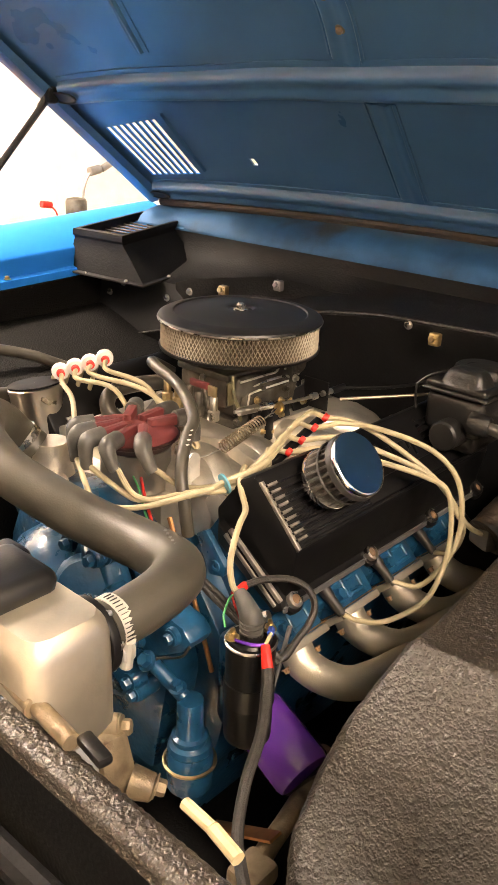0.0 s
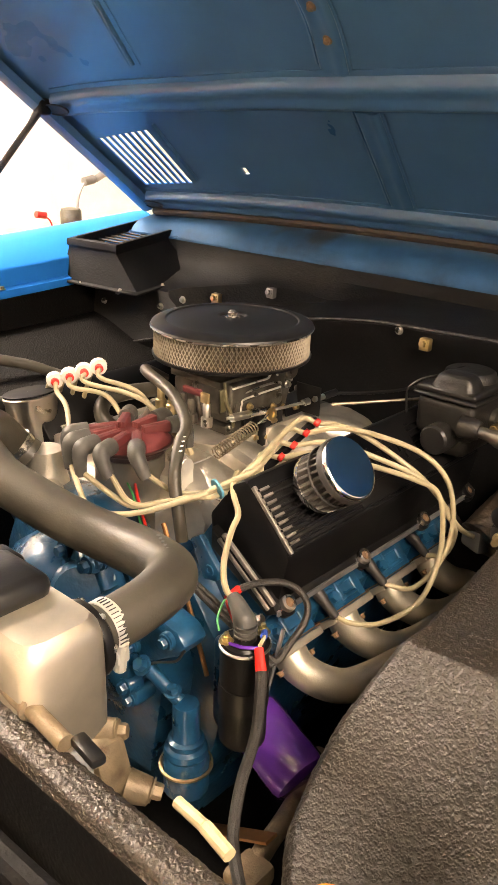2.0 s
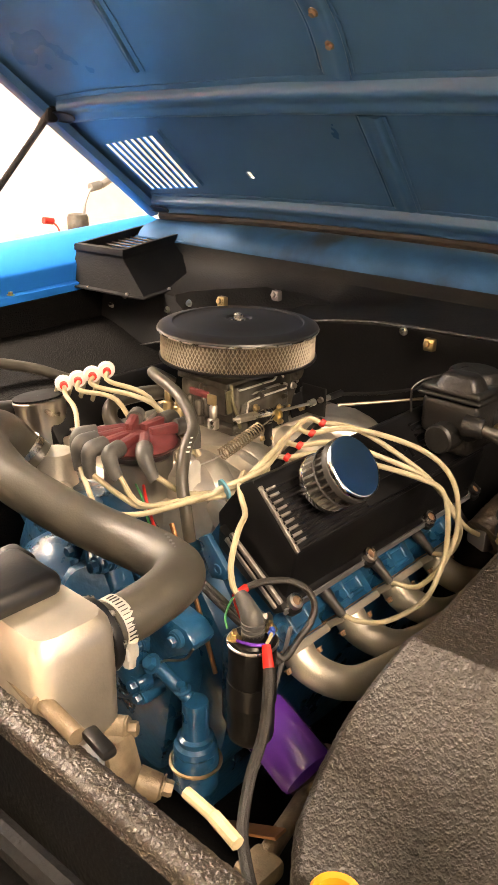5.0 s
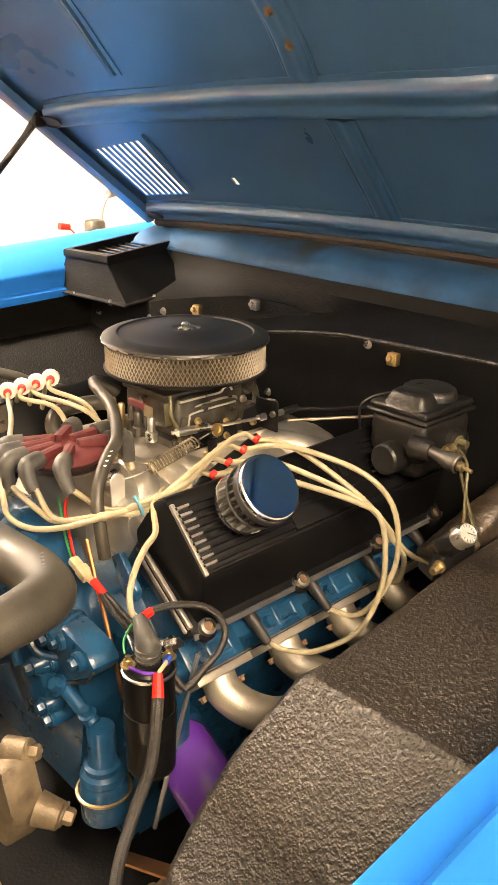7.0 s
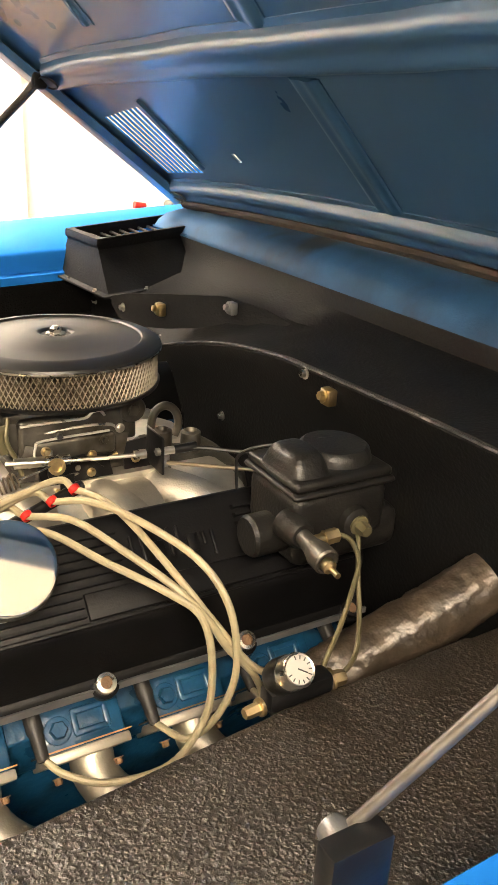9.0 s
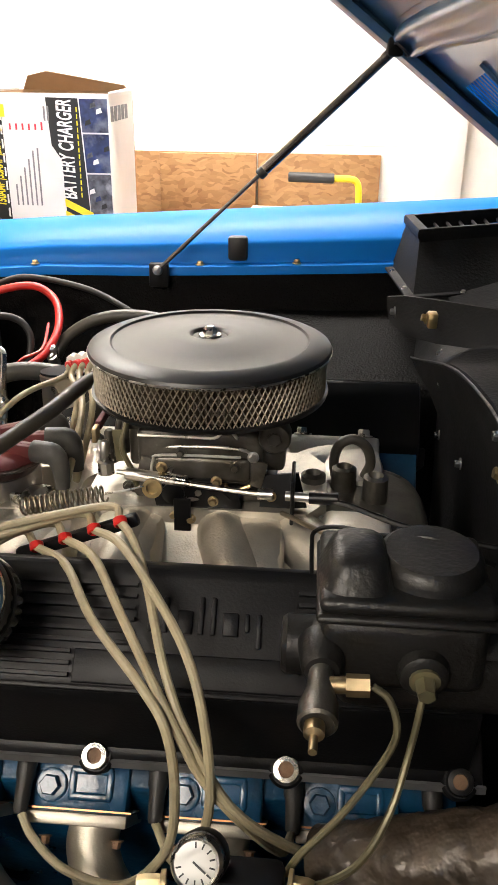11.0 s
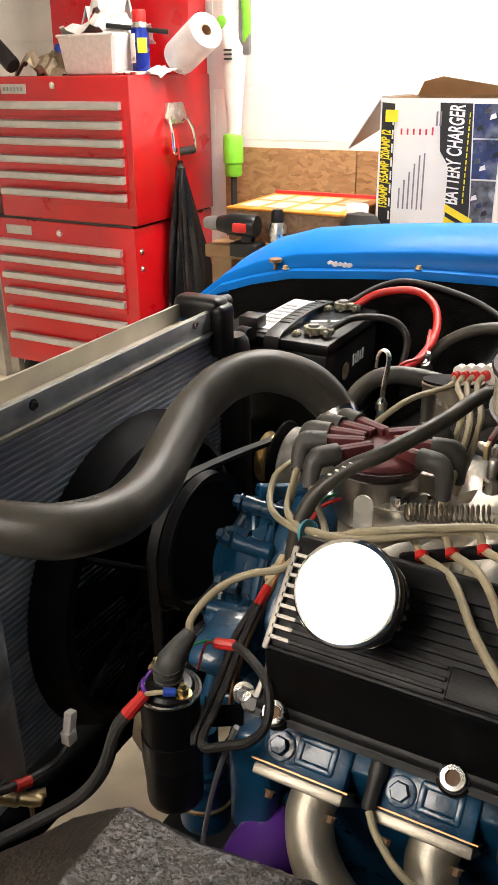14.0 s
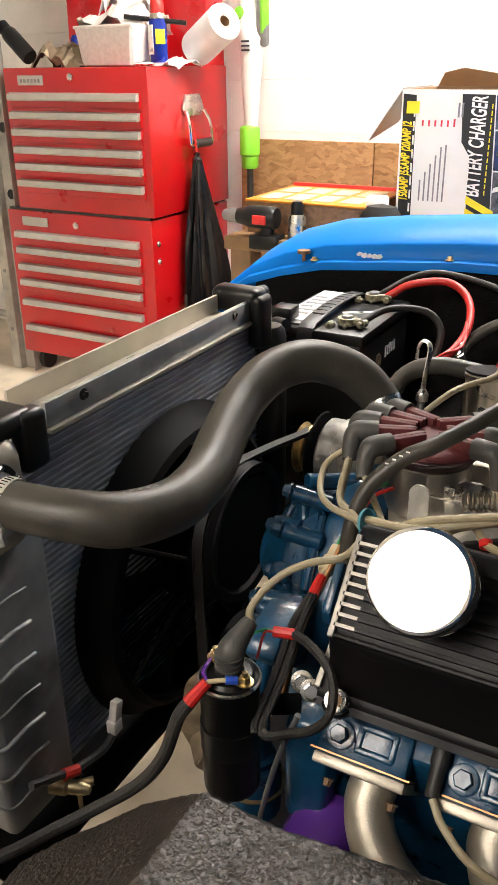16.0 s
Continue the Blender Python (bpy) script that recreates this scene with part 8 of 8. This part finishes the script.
words("lettering", "150AMP |55AMP |20AMP |2", 0.041, upright(-0.684, 0.995) @ Matrix.Diagonal((0.52, 1.0, 1, 1)), PRINTY, bx, shear=0.2, bold=0.001)
for k in range(8):
    print_on("text_bar", (0.108, 0.2 + 0.09 * k), (0.122, 0.26 + 0.09 * k), LABELW, 3)
for k in range(5):
    part("side_print", bounds(B(), (x1 - 0.0004, y0 + 0.02 + 0.05 * k, 1.13), (x1 + 0.0006, y0 + 0.06 + 0.05 * k, 1.175)), GREYPR, bx)

tray = thing("sandpaper_box", (-0.9, 2.15, 0.745), "flat orange box with white printed squares on top", "box")
part("box", bounds(B(), (-1.22, 2.05, 0.745), (-0.78, 2.42, 0.852), 0.004), RUST, tray, "brown box side")
part("lid", bounds(B(), (-1.225, 2.045, 0.852), (-0.775, 2.425, 0.86), 0.002), ORANGE, tray, "orange lid")
for i in range(4):
    for j in range(2):
        part("white_square", bounds(B(), (-1.195 + 0.102 * i, 2.085 + 0.165 * j, 0.8605), (-1.118 + 0.102 * i, 2.215 + 0.165 * j, 0.862)), PEACH, tray)
part("back_strip", bounds(B(), (-1.22, 2.425, 0.745), (-0.78, 2.44, 0.872), 0.003), RED, tray)
single("folded_paper", box(B(), (-0.755, 2.1, 0.86), (0.07, 0.05, 0.06), 0.01), PAPER, "crumpled white paper on the bench", "paper")
drl = thing("cordless_drill", (-1.15, 1.97, 0.745), "black and red cordless drill on the bench", "drill")
part("motor", lathe(B(), (-1.06, 1.97, 0.815), (-1, 0, 0), [(0.0, 0), (0.034, 0.002), (0.038, 0.01), (0.038, 0.1), (0.032, 0.12), (0.026, 0.15)], 22), SATIN, drl)
part("chuck", lathe(B(), (-1.21, 1.97, 0.815), (-1, 0, 0), [(0.024, 0), (0.025, 0.03), (0.018, 0.055), (0.01, 0.062)], 18), GREYM, drl)
part("grip", box(B(), (-1.1, 1.97, 0.76), (0.045, 0.036, 0.09), 0.012, Matrix.Rotation(radians(15), 3, "Y")), SATIN, drl)
part("red_panel", box(B(), (-1.11, 1.93, 0.812), (0.05, 0.012, 0.03), 0.004), RED, drl, "red side panel")
part("battery", box(B(), (-1.1, 1.97, 0.735), (0.11, 0.07, 0.05), 0.008), SATIN, drl)
spb = thing("spray_can", (-1.0, 2.0, 0.745), "silver spray can with a black cap on the bench", "spray can")
part("body", lathe(B(), (-1.0, 2.0, 0.745), Zt, [(0.03, 0), (0.031, 0.07), (0.024, 0.084)], 22), STEEL, spb)
part("cap", lathe(B(), (-1.0, 2.0, 0.829), Zt, [(0.022, 0), (0.022, 0.03), (0.016, 0.042), (0, 0.046)], 20), SATIN, spb)
knob = single("clutter_pouch", loft(B(), [[(-0.72 + r * math.cos(6.2832 * k / 14), 2.05 + 0.5 * r * math.sin(6.2832 * k / 14), z) for k in range(14)] for z, r in ((0.745, 0.07), (0.83, 0.075), (0.865, 0.05), (0.872, 0.01))], closed=True, caps=True), RUBBER, "black fabric pouch beside the carton", "pouch")
saw = thing("hacksaw", (0.3, 2.6, 0.85), "hand saw with a yellow frame and black grip", "hacksaw")
part("grip", rod(B(), (0.225, 2.55, 0.935), (0.39, 2.55, 0.932), 0.018, seg=14, round_end=0.004), RUBBER, saw)
part("frame", tube(B(), [(0.39, 2.55, 0.932), (0.45, 2.55, 0.93), (0.475, 2.55, 0.91), (0.48, 2.55, 0.85), (0.475, 2.55, 0.76)], 0.012, 10), PRINTY, saw, "yellow frame")
single("parts_box", bounds(B(), (0.1, 2.3, 0.745), (0.45, 2.5, 0.84), 0.004), LABELW, "pale striped parts box on the bench", "box")
single("wooden_board", bounds(B(), (-0.26, 2.66, 0.745), (0.1, 2.69, 0.998), 0.003), OSB, "pale strand board offcut leaning on the wall", "board")

# things by the rear of the far wall, seen over the fender
ext = thing("spray_bottle", (1.2, 2.0, 0.75), "dark canister with a curved wire spout on a shelf", "canister")
part("can", lathe(B(), (1.18, 2.0, 0.785), Zt, [(0.036, -0.005), (0.039, 0.005), (0.039, 0.185), (0.034, 0.196), (0.012, 0.2), (0, 0.2)], 22), ZINC, ext)
part("spout", tube(B(), [(1.21, 2.0, 0.98), (1.218, 2.0, 1.02), (1.24, 2.0, 1.06), (1.27, 2.0, 1.075), (1.32, 2.0, 1.085)], 0.005, 8), GREYM, ext)
part("nozzle", rod(rod(B(), (1.245, 2.0, 1.072), (1.29, 2.0, 1.08), 0.016, seg=12), (1.3, 2.0, 1.08), (1.345, 2.0, 1.1), 0.013, seg=12), GREYM, ext)
part("red_tip", lathe(tube(B(), [(1.07, 2.0, 0.96), (1.09, 2.0, 0.94), (1.1, 2.0, 0.9), (1.105, 2.0, 0.79)], 0.003, 6), (1.03, 2.0, 0.97), (1, 0, -0.15), [(0.012, 0), (0.012, 0.04), (0, 0.045)], 12), RED, ext)
single("wall_shelf", bounds(B(), (0.95, 1.85, 0.745), (1.6, YW, 0.78), 0.004), WOOD, "plain wooden shelf on the wall", "shelf")

# ladder leaning beside the chest
lad = thing("step_ladder", (-2.62, 2.2, 0), "dull aluminium ladder rail with round holes", "ladder")
for x, w in ((-2.53, 1), (-2.92, -1)):
    part("rail", prism(B(), [(x, 2.13, 0), (x + 0.05 * w, 2.13, 0), (x + 0.052 * w, 2.165, 0), (x + 0.125 * w, 2.165, 0), (x + 0.127 * w, 2.135, 0), (x + 0.131 * w, 2.135, 0), (x + 0.131 * w, 2.171, 0), (x, 2.171, 0)], (0, 0, 2.3), 0.002), LADDERM, lad)
for k in range(8):
    z = 0.25 + 0.27 * k
    part("rung", rod(B(), (-2.8, 2.158, z), (-2.53, 2.158, z), 0.016, seg=12), LADDERM, lad)
    part("rail_hole", lathe(B(), (-2.44, 2.1648, z), (0, -1, 0), [(0.018, 0), (0.021, 0.0005), (0.021, 0.002), (0.018, 0.0025), (0.017, 0.0008), (0, 0.0008)], 18), DARK, lad, "dark round hole")
    part("rivet", lathe(B(), (-2.505, 2.13, z - 0.06), (0, -1, 0), [(0.009, 0), (0.009, 0.002), (0, 0.003)], 14), GREYM, lad)

# ---- wall blocks, last ----
me = None
n = 0
for r in range(8):
    z = 1.03 + 0.2 * r
    for c in range(13):
        x = -2.85 + 0.4 * c + (0.2 if r % 2 else 0)
        if x + 0.39 > 0.75:
            continue
        if me is None:
            bm = bounds(B(), (0, -0.0014, 0), (0.395, 0.004, 0.195), 0.0012, 1)
            me = mesh_of("block", bm, WALLM, Vector((0, 0, 0)))
        o = new("block", me)
        o.parent = wall_far
        o.location = Vector((x, YW, z)) - BASE[wall_far]
        n += 1
